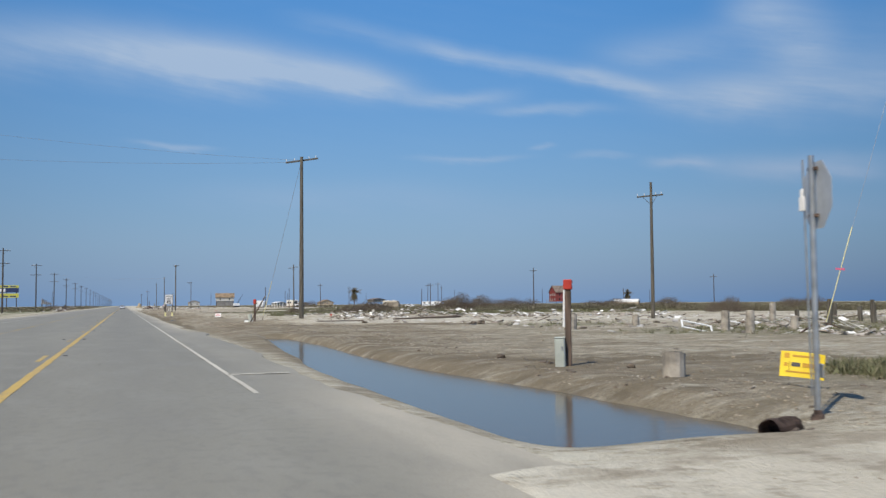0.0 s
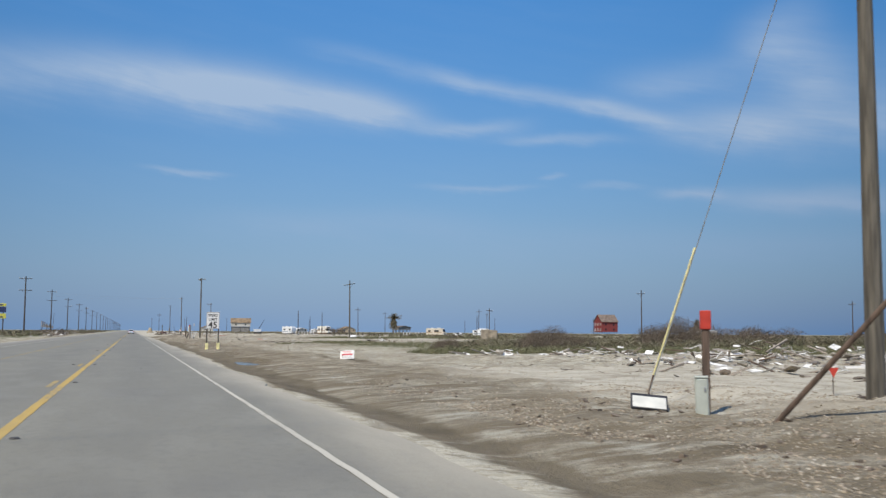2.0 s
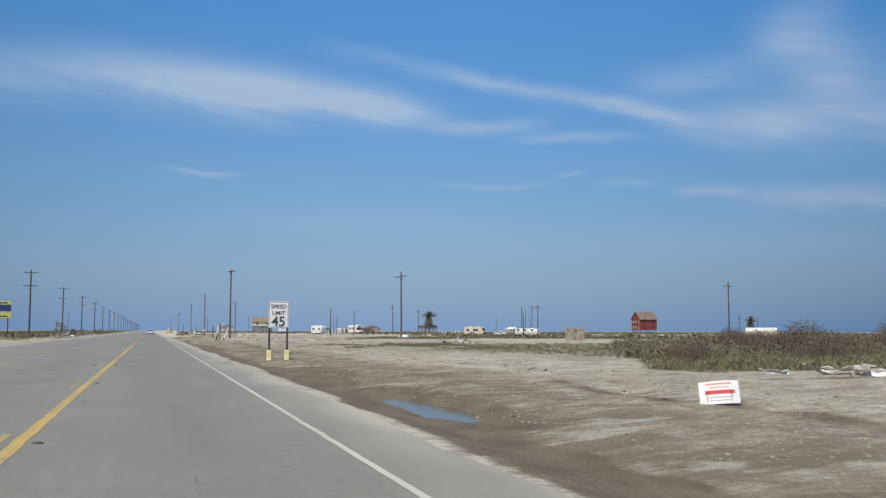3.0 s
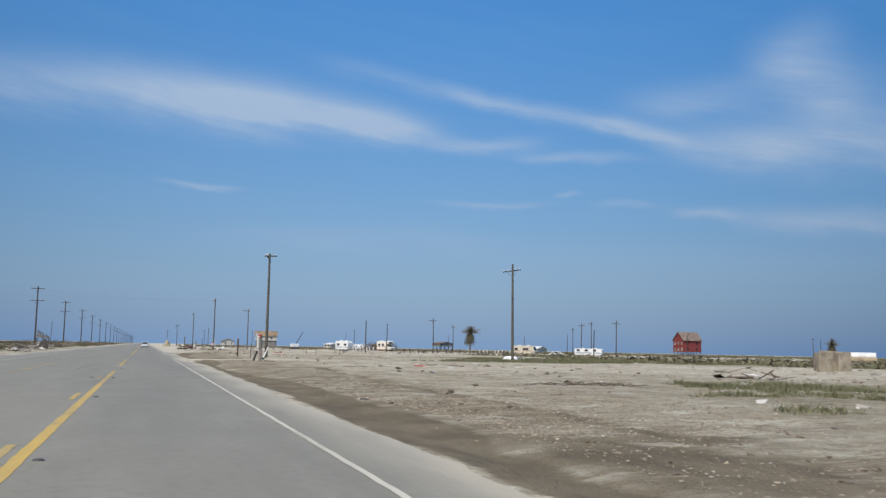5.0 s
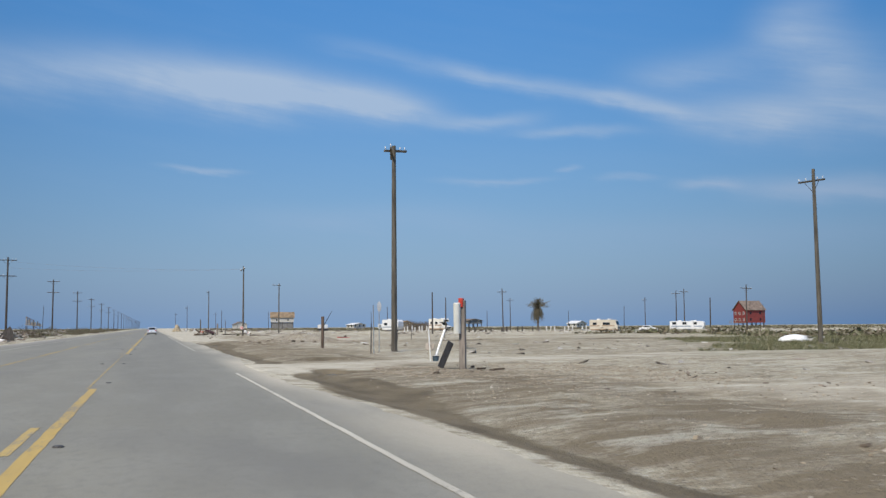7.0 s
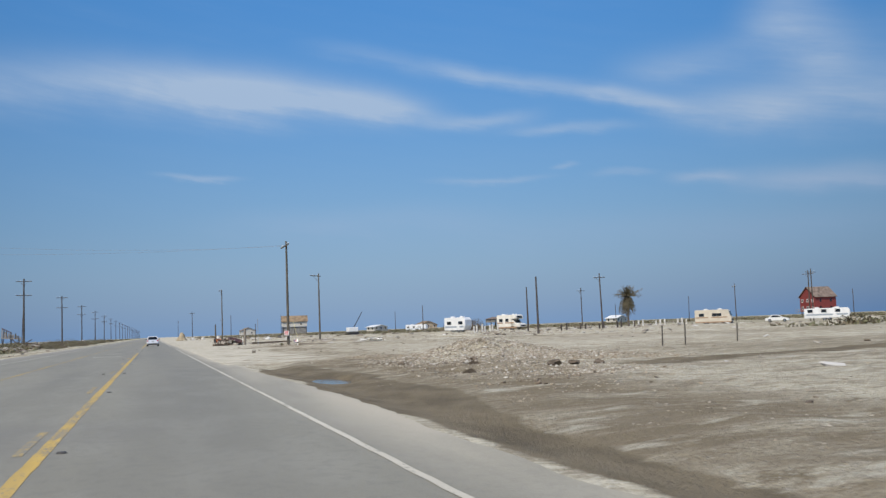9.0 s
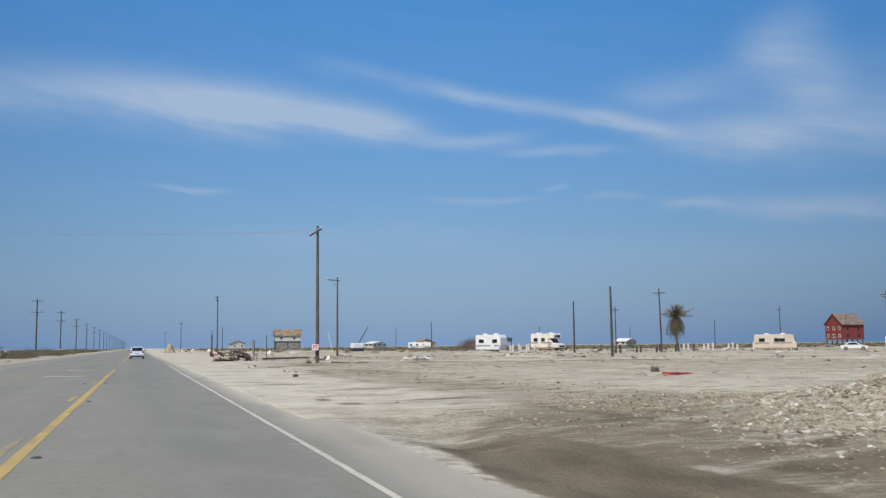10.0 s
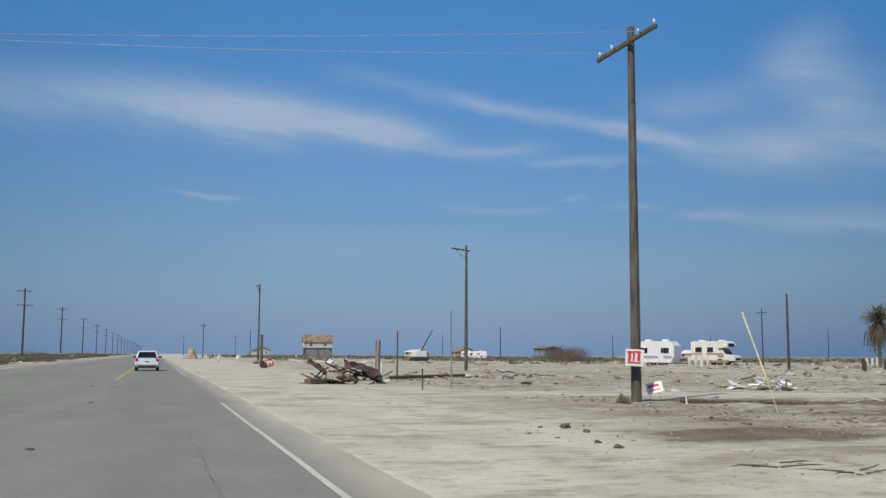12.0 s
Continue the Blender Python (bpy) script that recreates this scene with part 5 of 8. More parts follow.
simple_rod("thin_stake", gz(9.9, 232.3, -0.1), (9.92, 232.3, 1.45), 0.03, WOOD_DARK, "thin dark wooden stake by a puddle", "stake", "thin stakes")
simple_rod("thin_stake", gz(10.2, 233.0, -0.1), (10.15, 232.9, 2.35), 0.028, GALV, "thin grey metal rod by a puddle", "stake", "thin stakes")
simple_rod("thin_stake", gz(12.3, 363.3, -0.1), (12.3, 363.3, 2.5), 0.04, WOOD_DARK, "thin dark wooden stake by timbers", "stake", "thin stakes")
simple_rod("thin_stake", gz(11.3, 350.4, -0.1), (11.25, 350.3, 3.0), 0.028, GALV, "thin grey metal rod in sand", "stake", "thin stakes")
simple_rod("thin_stake", gz(9.7, 348.7, -0.1), (9.7, 348.7, 0.8), 0.03, WOOD, "short wooden stake in sand", "stake", "thin stakes")
simple_rod("white_stake", gz(13.9, 337.5, -0.05), (13.86, 337.5, 0.26), 0.025, PVC, "short white plastic stake stub", "stake", "white stakes")
for x, y, h in ((22.8, 279.2, 0.95), (24.3, 279.7, 1.1), (28.2, 281.3, 0.9)):
    simple_rod("fence_post", gz(x, y, -0.1), (x + 0.03, y, ground_z(x, y) + h), 0.035, WOOD_DARK, "thin remaining wooden fence post", "fence post", "leftover fence posts")
# rod that carries an oval reflector
orf = thing("reflector_rod", Matrix.Translation(gz(10.6, 233.6)), "thin metal rod with an oval plate", "reflector")
bm = bmesh.new()
add_rod(bm, (0, 0, -0.1), (0, 0, 2.4), 0.02, 0.02, 6)
rod = part("rod", bm, GALV, orf)
bm = bmesh.new()
bmesh.ops.create_cone(bm, cap_ends=True, segments=16, radius1=0.11, radius2=0.11, depth=0.012, matrix=pose(0, -0.03, 2.25, 90, 0, -25) @ Matrix.Diagonal((1, 2.4, 1, 1)))
part("plate", bm, SIGN_BACK, orf)
# black slab tilted on its stake
bs = thing("black_panel", pose(8.44, 215.5, ground_z(8.44, 215.5), 0, 0, -62), "black rectangular panel leaning on a short stake", "panel")
bm = bmesh.new()
add_box(bm, 0.25, 0.04, 0.88, pose(0, 0, 0.02, 0, 24, 0) @ pose(0, 0, 0, -8, 0, 0), bevel=0.012)
part("slab", bm, BLACK, bs)
bm = bmesh.new()
add_rod(bm, (0.05, 0.06, -0.1), (0.1, 0.05, 0.5), 0.02, 0.02, 6)
part("stake", bm, POST_WOOD, bs)
# white framed board lying tilted in the sand
wb = thing("framed_board", pose(8.45, 68.7, ground_z(8.45, 68.7) + 0.03, 0, 0, -24), "white board in a black frame lying tilted on sand", "board")
bm = bmesh.new()
add_box(bm, 0.62, 0.05, 0.40, pose(0, 0, 0, -56, 5, 0), bevel=0.01)
part("frame", bm, BLACK, wb)
bm = bmesh.new()
add_box(bm, 0.56, 0.01, 0.30, pose(0, -0.045, 0.02, -56, 5, 0) @ Matrix.Translation((0, 0.012, 0.04)), bevel=0.003)
part("face", bm, HOUSING, wb)
# red triangle on a stake
rt = thing("triangle_marker", Matrix.Translation(gz(15.0, 72.2)), "small red triangle plate on a thin stake", "marker")
bm = bmesh.new()
add_rod(bm, (0, 0, -0.1), (0, 0, 0.5), 0.012, 0.012, 5)
part("stake", bm, STEEL_DARK, rt)
bm = bmesh.new()
add_prism(bm, [(-0.11, 0.62), (0.11, 0.62), (0.0, 0.40)], 0.01, pose(0, -0.02, 0, 0, 0, -40))
part("plate", bm, RED, rt)


def concrete_stub(x, y, w, h, yaw=0, lean=0, label="weathered concrete footing stump standing in the sand", mat_=None, group="concrete stumps"):
    s = thing("concrete_stump", tilt(x, y, ground_z(x, y) - 0.06, lean, 40, yaw), label, "concrete stump", group)
    bm = bmesh.new()
    bmesh.ops.create_cone(bm, cap_ends=True, segments=12, radius1=w * 0.52, radius2=w * 0.47, depth=h + 0.06, matrix=Matrix.Translation((0, 0, (h + 0.06) / 2)))
    bmesh.ops.bevel(bm, geom=[e for e in bm.edges if e.verts[0].co.z > h and e.verts[1].co.z > h], offset=0.03, segments=2, affect="EDGES")
    rr = random.Random(int(x * 100 + y))
    for v in bm.verts:
        v.co += Vector((rr.uniform(-1, 1), rr.uniform(-1, 1), rr.uniform(-0.7, 0.7))) * w * 0.035
    part("stump", bm, mat_ or CONCRETE, s)
    return s


concrete_stub(9.2, 14.75, 0.38, 0.44, label="squat round concrete stump tilted in the sand", lean=4)
concrete_stub(20.7, 42.9, 0.5, 0.75, lean=7)
concrete_stub(26.3, 46.7, 0.4, 0.6)
for x, y, h in ((25.7, 37.6, 1.1), (24.0, 33.4, 1.15), (29.2, 37.4, 0.8), (34.8, 46.5, 1.5)):
    concrete_stub(x, y, 0.36, 0.82 * h, lean=RNG.uniform(0, 4))


def pile(x, y, h, r=0.15, group="house piles", label="dark timber house pile with nothing on top", material=None):
    s = thing("house_pile", tilt(x, y, ground_z(x, y) - 0.05, RNG.uniform(0, 3), RNG.uniform(0, 360)), label, "pile", group)
    bm = bmesh.new()
    add_rod(bm, (0, 0, 0), (0, 0, h), r * 1.05, r * 0.95, 9)
    part("shaft", bm, material or WOOD_DARK, s)


for i in range(5):
    for j in range(3):
        pile(37 + 4.2 * i + RNG.uniform(-0.4, 0.4) + 2.5 * j, 44 + 4.5 * j + RNG.uniform(-0.4, 0.4) + 1.5 * i, RNG.uniform(0.8, 1.45), material=WOOD)
for i in range(9):
    pile(68.5 + 2.4 * i, 397 + 1.2 * i + (i % 2) * 2.0, RNG.uniform(0.9, 1.4), 0.16)
for i in range(12):
    pile(106 + 1.55 * i, 442.0 - 0.6 * i + (i % 3) * 1.4, RNG.uniform(1.1, 1.6), 0.20, "whitewashed piles", "whitewashed stub of a house pile", CONCRETE_PALE)
for i in range(7):
    pile(57.0 + 1.35 * i, 411 + 1.6 * i + (i % 2) * 0.8, RNG.uniform(1.1, 1.6), 0.17, "whitewashed piles", "whitewashed stub of a house pile", CONCRETE_PALE)

# white window frame, thrown on its side
wf = thing("window_frame", pose(23.9, 37.0, ground_z(23.9, 37) + 0.05, 0, 0, -20) @ Matrix.Scale(0.8, 4), "empty white window frame lying askew on rubble", "window frame")
for a, b, w, h in ((0, 0, 1.7, 0.09), (0, 0.75, 1.7, 0.09), (-0.81, 0.0, 0.09, 0.84), (0.81, 0.0, 0.09, 0.84)):
    bm = bmesh.new()
    add_box(bm, w, 0.06, h, pose(0, 0, 0, -62, 12, 0) @ Matrix.Translation((a, 0, b)), bevel=0.008)
    part("rail", bm, PVC, wf)


# ---- vehicles ----
def wheel(parent, x, y, r, w, name="wheel"):
    bm = bmesh.new()
    add_rod(bm, (x, y - w / 2, r), (x, y + w / 2, r), r, r, 18)
    tyre = part(name, bm, TYRE, parent)
    bm = bmesh.new()
    add_rod(bm, (x, y - w / 2 - 0.008, r), (x, y + w / 2 + 0.008, r), r * 0.6, r * 0.6, 14)
    part("rim", bm, CHROME, tyre)


def hatchback(x, y):
    """A small silver hatchback; its length lies along the road, its nose away."""
    z = 0.0
    c = thing("car", pose(x, y, z, 0, 0, 90), "small silver hatchback car on the road, seen from behind", "car")
    low = [(-2.0, 0.32), (-2.02, 0.55), (-1.92, 0.92), (-1.75, 0.98), (1.0, 0.98), (1.75, 0.82), (2.05, 0.62), (2.05, 0.30), (1.6, 0.22), (-1.6, 0.22)]
    bm = bmesh.new()
    add_prism(bm, low, 1.72, bevel=0.07)
    body = part("body", bm, CAR_SILVER, c)
    bm = bmesh.new()
    cab = [(-1.80, 0.95), (-1.42, 1.42), (-1.1, 1.50), (0.1, 1.50), (0.35, 1.44), (1.05, 0.96)]
    add_prism(bm, cab, 1.56, bevel=0.06)
    for v in bm.verts:
        if v.co.z > 1.2:
            v.co.y *= 0.86
    part("cabin", bm, CAR_SILVER, c)
    bm = bmesh.new()
    bm.faces.new([bm.verts.new(p) for p in ((-1.795, -0.66, 1.02), (-1.795, 0.66, 1.02), (-1.475, 0.56, 1.40), (-1.475, -0.56, 1.40))])
    bmesh.ops.solidify(bm, geom=bm.faces[:], thickness=0.02)
    part("rear_window", bm, GLASS_DARK, c)
    for s in (-1, 1):
        bm = bmesh.new()
        vs = [(-1.35, s * 0.775, 1.02), (0.75, s * 0.775, 1.02), (0.25, s * 0.695, 1.40), (-1.15, s * 0.69, 1.40)]
        bm.faces.new([bm.verts.new(p) for p in (vs if s < 0 else vs[::-1])])
        bmesh.ops.solidify(bm, geom=bm.faces[:], thickness=0.02)
        part("side_window", bm, GLASS_DARK, c)
        bm = bmesh.new()
        add_box(bm, 0.10, 0.20, 0.28, Matrix.Translation((-1.93, s * 0.72, 0.66)), bevel=0.03)
        part("tail_lamp", bm, LAMP_RED, c, "red tail lamp")
        bm = bmesh.new()
        add_box(bm, 0.10, 0.20, 0.13, Matrix.Translation((0.75, s * 0.94, 0.96)), bevel=0.03)
        part("mirror", bm, BLACK, c)
    bm = bmesh.new()
    add_box(bm, 0.16, 1.66, 0.22, Matrix.Translation((-2.0, 0, 0.38)), bevel=0.05)
    bumper = part("rear_bumper", bm, CAR_SILVER, c)
    bm = bmesh.new()
    add_box(bm, 0.10, 1.30, 0.16, Matrix.Translation((-2.04, 0, 0.24)), bevel=0.02)
    part("valance", bm, BLACK, bumper)
    bm = bmesh.new()
    add_box(bm, 0.015, 0.42, 0.13, Matrix.Translation((-2.03, 0, 0.62)), bevel=0.004)
    plate = part("number_plate", bm, BOARD_WHITE, c)
    bm = bmesh.new()
    add_box(bm, 0.004, 0.30, 0.06, Matrix.Translation((-2.041, 0, 0.655)))
    part("printed_bar", bm, PRINT_DARK, plate)
    for px_ in (-1.25, 1.3):
        for s in (-1, 1):
            wheel(c, px_, s * 0.76, 0.31, 0.2)
    return c


hatchback(-0.15, 392.0)


def window_box(bm_list, parent, x, side, z, w, h, mat_=None, framed=True, proud=0.015):
    bm = bmesh.new()
    add_box(bm, w, proud * 2, h, Matrix.Translation((x, side, z)), bevel=0.01)
    win = part("window", bm, mat_ or GLASS_DARK, parent)
    if framed:
        for a, b, ww, hh in ((0, -0.03, w + 0.06, 0.03), (0, h, w + 0.06, 0.03), (-w / 2 - 0.015, 0, 0.03, h), (w / 2 + 0.015, 0, 0.03, h)):
            bm = bmesh.new()
            add_box(bm, ww, proud * 2 + 0.02, hh, Matrix.Translation((x + a, side, z + b)))
            part("window_frame", bm, CHROME, win)


def motorhome(x, y, yaw, paint, stripe_, length=8.6, label="", cabover=False):
    """A boxy motorhome; its nose points along its own x."""
    c = thing("motorhome", pose(x, y, ground_z(x, y), 0, 0, yaw), label, "motorhome", "stranded campers")
    L = length / 2
    if cabover:
        prof = [(-L, 0.55), (-L, 2.95), (-L + 0.15, 3.05), (L - 0.5, 3.05), (L - 0.15, 2.85), (L - 0.1, 2.25), (L - 1.35, 2.1), (L - 1.4, 0.55)]
    else:
        prof = [(-L, 0.5), (-L, 2.85), (-L + 0.2, 3.0), (L - 1.0, 3.0), (L - 0.55, 2.75), (L - 0.2, 1.6), (L, 1.35), (L, 0.5)]
    bm = bmesh.new()
    add_prism(bm, prof, 2.35, bevel=0.06)
    body = part("body", bm, paint, c)
    if cabover:
        bm = bmesh.new()
        add_prism(bm, [(L - 1.45, 0.5), (L - 1.45, 2.05), (L - 0.95, 2.05), (L - 0.45, 1.35), (L + 0.75, 1.15), (L + 0.85, 0.9), (L + 0.85, 0.5)], 1.95, bevel=0.06)
        cabp = part("cab", bm, paint, c)
        bm = bmesh.new()
        add_prism(bm, [(L - 0.95, 2.0), (L - 0.90, 2.02), (L - 0.42, 1.40), (L - 0.48, 1.38)], 1.7)
        part("windscreen", bm, GLASS_DARK, cabp)
        bm = bmesh.new()
        add_box(bm, 0.06, 1.5, 0.42, Matrix.Translation((L - 0.1, 0, 2.35)), bevel=0.02)
        part("window", bm, GLASS_DARK, body)
        bm = bmesh.new()
        add_box(bm, 0.06, 1.4, 0.28, Matrix.Translation((L + 0.85, 0, 0.62)), bevel=0.02)
        part("grille", bm, BLACK, cabp)
    else:
        bm = bmesh.new()
        add_prism(bm, [(L - 0.52, 2.62), (L - 0.46, 2.64), (L - 0.17, 1.68), (L - 0.23, 1.66)], 2.1)
        part("windscreen", bm, GLASS_DARK, body)
        bm = bmesh.new()
        add_box(bm, 0.08, 1.9, 0.35, Matrix.Translation((L, 0, 0.72)), bevel=0.02)
        part("grille", bm, BLACK, body)
    for s in (-1, 1):
        bm = bmesh.new()
        add_box(bm, length * 0.88, 0.02, 0.22, Matrix.Translation((-0.3, s * 1.18, 1.30)))
        part("stripe", bm, stripe_, body)
        for wx, ww in ((-L + 1.4, 1.0), (0.3, 0.9), (L - 2.5, 0.9)) if not cabover else ((-L + 1.2, 0.9), (0.2, 0.8)):
            window_box(None, body, wx, s * 1.18, 1.65, ww, 0.6)
        bm = bmesh.new()
        add_box(bm, length * 0.98, 0.06, 0.3, Matrix.Translation((0, s * 1.14, 0.32)), bevel=0.01)
        part("skirt", bm, stripe_, body)
    bm = bmesh.new()
    add_box(bm, 0.62, 0.03, 1.85, Matrix.Translation((-0.7, -1.18, 0.75)), bevel=0.01)
    part("door", bm, paint, body)
    for px_ in (-1.6, 1.3):
        bm = bmesh.new()
        add_box(bm, 0.8, 0.8, 0.22, Matrix.Translation((px_, 0, 3.0)), bevel=0.05)
        part("roof_unit", bm, RV_WHITE, body)
    for px_ in (-L + 2.1, L - 1.2):
        for s in (-1, 1):
            wheel(c, px_, s * 1.0, 0.40, 0.25)
    return c


motorhome(113.0, 419.6, -42, RV_CREAM, STRIPE_TAN, 7.5, "cream motorhome with a tan stripe, parked on bare sand")
motorhome(70.5, 428.0, -62, RV_OFFWHITE, STRIPE_TAN, 5.4, "off-white camper van with an overhanging cab on sand", cabover=True)


def trailer(x, y, yaw, length, label, h=2.5, name="travel_trailer"):
    c = thing(name, pose(x, y, ground_z(x, y), 0, 0, yaw), label, "trailer", "stranded campers")
    L = length / 2
    bm = bmesh.new()
    add_prism(bm, [(-L, 0.5), (-L, 0.5 + h * 0.95), (-L + 0.2, 0.5 + h), (L - 0.4, 0.5 + h), (L, 0.5 + h * 0.8), (L + 0.1, 1.3), (L - 0.3, 0.5)], 2.35, bevel=0.05)
    body = part("body", bm, RV_WHITE, c)
    for s in (-1, 1):
        for k in range(max(2, int(length / 2.6))):
            window_box(None, body, -L + 1.1 + 2.5 * k, s * 1.18, 1.6, 0.9, 0.55)
        bm = bmesh.new()
        add_box(bm, length * 0.92, 0.02, 0.3, Matrix.Translation((0, s * 1.18, 1.0)))
        part("stripe", bm, STRIPE_GREY, body)
        bm = bmesh.new()
        add_box(bm, 0.65, 0.03, 1.85, Matrix.Translation((L * 0.35, s * 1.18, 0.7)), bevel=0.01)
        part("door", bm, RV_WHITE, body)
    for k in (-0.45, 0.45):
        bm = bmesh.new()
        add_box(bm, 0.7, 0.7, 0.22, Matrix.Translation((k * L, 0, 0.5 + h)), bevel=0.05)
        part("roof_unit", bm, RV_WHITE, body)
    for px_ in (-0.5, 0.4):
        for s in (-1, 1):
            wheel(c, px_, s * 1.02, 0.34, 0.22)
    bm = bmesh.new()
    add_rod(bm, (L, 0.5, 0.5), (L + 1.3, 0, 0.5), 0.05, 0.05, 6)
    add_rod(bm, (L, -0.5, 0.5), (L + 1.3, 0, 0.5), 0.05, 0.05, 6)
    add_rod(bm, (L + 1.2, 0, -0.05), (L + 1.2, 0, 0.55), 0.04, 0.04, 6)
    part("tow_frame", bm, STEEL_DARK, c)
    return c


trailer(55.0, 414.5, -50, 4.6, "white travel trailer among wrecked lots", 2.4)
trailer(107.0, 640.0, -30, 9.0, "white travel trailer far off before a tan house", 2.4)
trailer(125.5, 399.5, -42, 8.2, "long white travel trailer with grey-blue stripe", 1.9)


def sedan(x, y, yaw, label):
    c = thing("car", pose(x, y, ground_z(x, y), 0, 0, yaw), label, "car")
    bm = bmesh.new()
    add_prism(bm, [(-2.2, 0.3), (-2.2, 0.8), (-1.6, 0.9), (1.2, 0.9), (2.15, 0.72), (2.2, 0.3)], 1.75, bevel=0.06)
    part("body", bm, CAR_WHITE, c)
    bm = bmesh.new()
    add_prism(bm, [(-1.6, 0.88), (-1.0, 1.38), (0.3, 1.40), (1.1, 0.88)], 1.5, bevel=0.05)
    part("cabin", bm, CAR_WHITE, c)
    for s in (-1, 1):
        bm = bmesh.new()
        add_prism(bm, [(-1.2, 0.95), (-0.85, 1.30), (0.25, 1.31), (0.8, 0.95)], 0.02, Matrix.Translation((0, s * 0.76, 0)))
        part("side_window", bm, GLASS_DARK, c)
        for px_ in (-1.35, 1.4):
            wheel(c, px_, s * 0.78, 0.32, 0.2)


sedan(117.0, 403.5, -40, "white sedan parked beside a travel trailer")


# ---- houses ----
def stilt_house(x, y, yaw, w, d, deck, wall_h, roof_h, wall, roof, label, gambrel=False, rows=2, windows=3, deck_out=2.0, over=0.5, name="stilt_house", enclosed=False):
    """A house on piles. Its gable front is its own -y side; w across the gable, d deep."""
    c = thing(name, pose(x, y, ground_z(x, y), 0, 0, yaw), label, "house", "far houses")
    for i in range(4):
        for j in range(3):
            bm = bmesh.new()
            add_rod(bm, (-w / 2 + 0.4 + (w - 0.8) * i / 3, -d / 2 + 0.4 + (d - 0.8) * j / 2, -0.1), (-w / 2 + 0.4 + (w - 0.8) * i / 3, -d / 2 + 0.4 + (d - 0.8) * j / 2, deck), 0.18, 0.18, 8)
            part("stilt", bm, WOOD_DARK, c)
    bm = bmesh.new()
    add_box(bm, w, d, wall_h, Matrix.Translation((0, 0, deck)))
    top = deck + wall_h
    prof = [(-w / 2, top), (-w * 0.32, top + roof_h * 0.62), (0, top + roof_h), (w * 0.32, top + roof_h * 0.62), (w / 2, top)] if gambrel else [(-w / 2, top), (0, top + roof_h), (w / 2, top)]
    add_prism(bm, prof, d)
    wallp = part("wall", bm, wall, c)
    full = ([(-w / 2 - over, top - 0.25)] + prof[1:-1] + [(w / 2 + over, top - 0.25)])
    for k in range(len(full) - 1):
        (x0, z0), (x1, z1) = full[k], full[k + 1]
        bm = bmesh.new()
        nx, nz = z0 - z1, x1 - x0
        ln = math.hypot(nx, nz)
        nx, nz = nx / ln * 0.16, nz / ln * 0.16
        add_prism(bm, [(x0, z0 + 0.01), (x1, z1 + 0.01), (x1 + nx, z1 + nz), (x0 + nx, z0 + nz)], d + 2 * over)
        part("roof", bm, roof, c)
    for r in range(rows):
        zz = deck + 0.9 + (wall_h / max(1, rows)) * r
        for k in range(windows):
            for face in (-1, 1):
                u = -w / 2 + w * (k + 0.5) / windows
                bm = bmesh.new()
                add_box(bm, 0.9, 0.06, 1.2, Matrix.Translation((u, face * (d / 2 + 0.02), zz)), bevel=0.01)
                win = part("window", bm, GLASS_DARK, wallp)
                for a, b, ww, hh in ((0, -0.12, 1.15, 0.12), (0, 1.2, 1.15, 0.12), (-0.52, 0, 0.12, 1.2), (0.52, 0, 0.12, 1.2)):
                    bm = bmesh.new()
                    add_box(bm, ww, 0.1, hh, Matrix.Translation((u + a, face * (d / 2 + 0.03), zz + b)))
                    part("frame", bm, BOARD_WHITE, win)
        for k in range(max(1, windows - 1)):
            for face in (-1, 1):
                v = -d / 2 + d * (k + 0.5) / max(1, windows - 1)
                bm = bmesh.new()
                add_box(bm, 0.06, 0.9, 1.2, Matrix.Translation((face * (w / 2 + 0.02), v, zz)), bevel=0.01)
                part("window", bm, GLASS_DARK, wallp)
    # grey box below the deck; the shade there is put into its tone
    if enclosed:
        bm = bmesh.new()
        add_box(bm, w - 1.0, d - 1.0, deck - 0.05, Matrix.Translation((0, 0, -0.05)))
        part("ground_floor", bm, STEEL_GREY, c)
    if deck_out:
        bm = bmesh.new()
        add_box(bm, w, deck_out, 0.2, Matrix.Translation((0, -d / 2 - deck_out / 2, deck - 0.2)))
        dk = part("deck", bm, LUMBER, c)
        for k in range(7):
            bm = bmesh.new()
            add_box(bm, 0.09, 0.09, 1.0, Matrix.Translation((-w / 2 + 0.05 + (w - 0.1) * k / 6, -d / 2 - deck_out + 0.05, deck)))
            part("rail_post", bm, LUMBER, dk)
        bm = bmesh.new()
        add_box(bm, w, 0.09, 0.1, Matrix.Translation((0, -d / 2 - deck_out + 0.05, deck + 0.95)))
        part("rail", bm, LUMBER, dk)
    return c


stilt_house(280.0, 604.0, -88, 10.0, 11.0, 2.4, 6.2, 4.4, SIDING_RED, SHINGLE, "red barn-shaped house on timber piles with a brown roof", deck_out=2.5)
stilt_house(77.5, 800.0, 84, 9.0, 14.0, 4.4, 3.0, 3.2, SIDING_PALE, SHINGLE_TAN, "pale house on piles with a torn tan roof", enclosed=True, deck_out=0, rows=1)
stilt_house(168.0, 846.0, 12, 12.0, 8.0, 0.8, 2.4, 2.3, SIDING_TAN, SHINGLE_TAN, "low tan house far off across the flat", deck_out=0, rows=1)
stilt_house(110.0, 730.0, 30, 9.0, 6.0, 0.5, 2.2, 0.8, SIDING_PALE, SHEET_WHITE, "low white house far off across the flat", deck_out=0, rows=1)
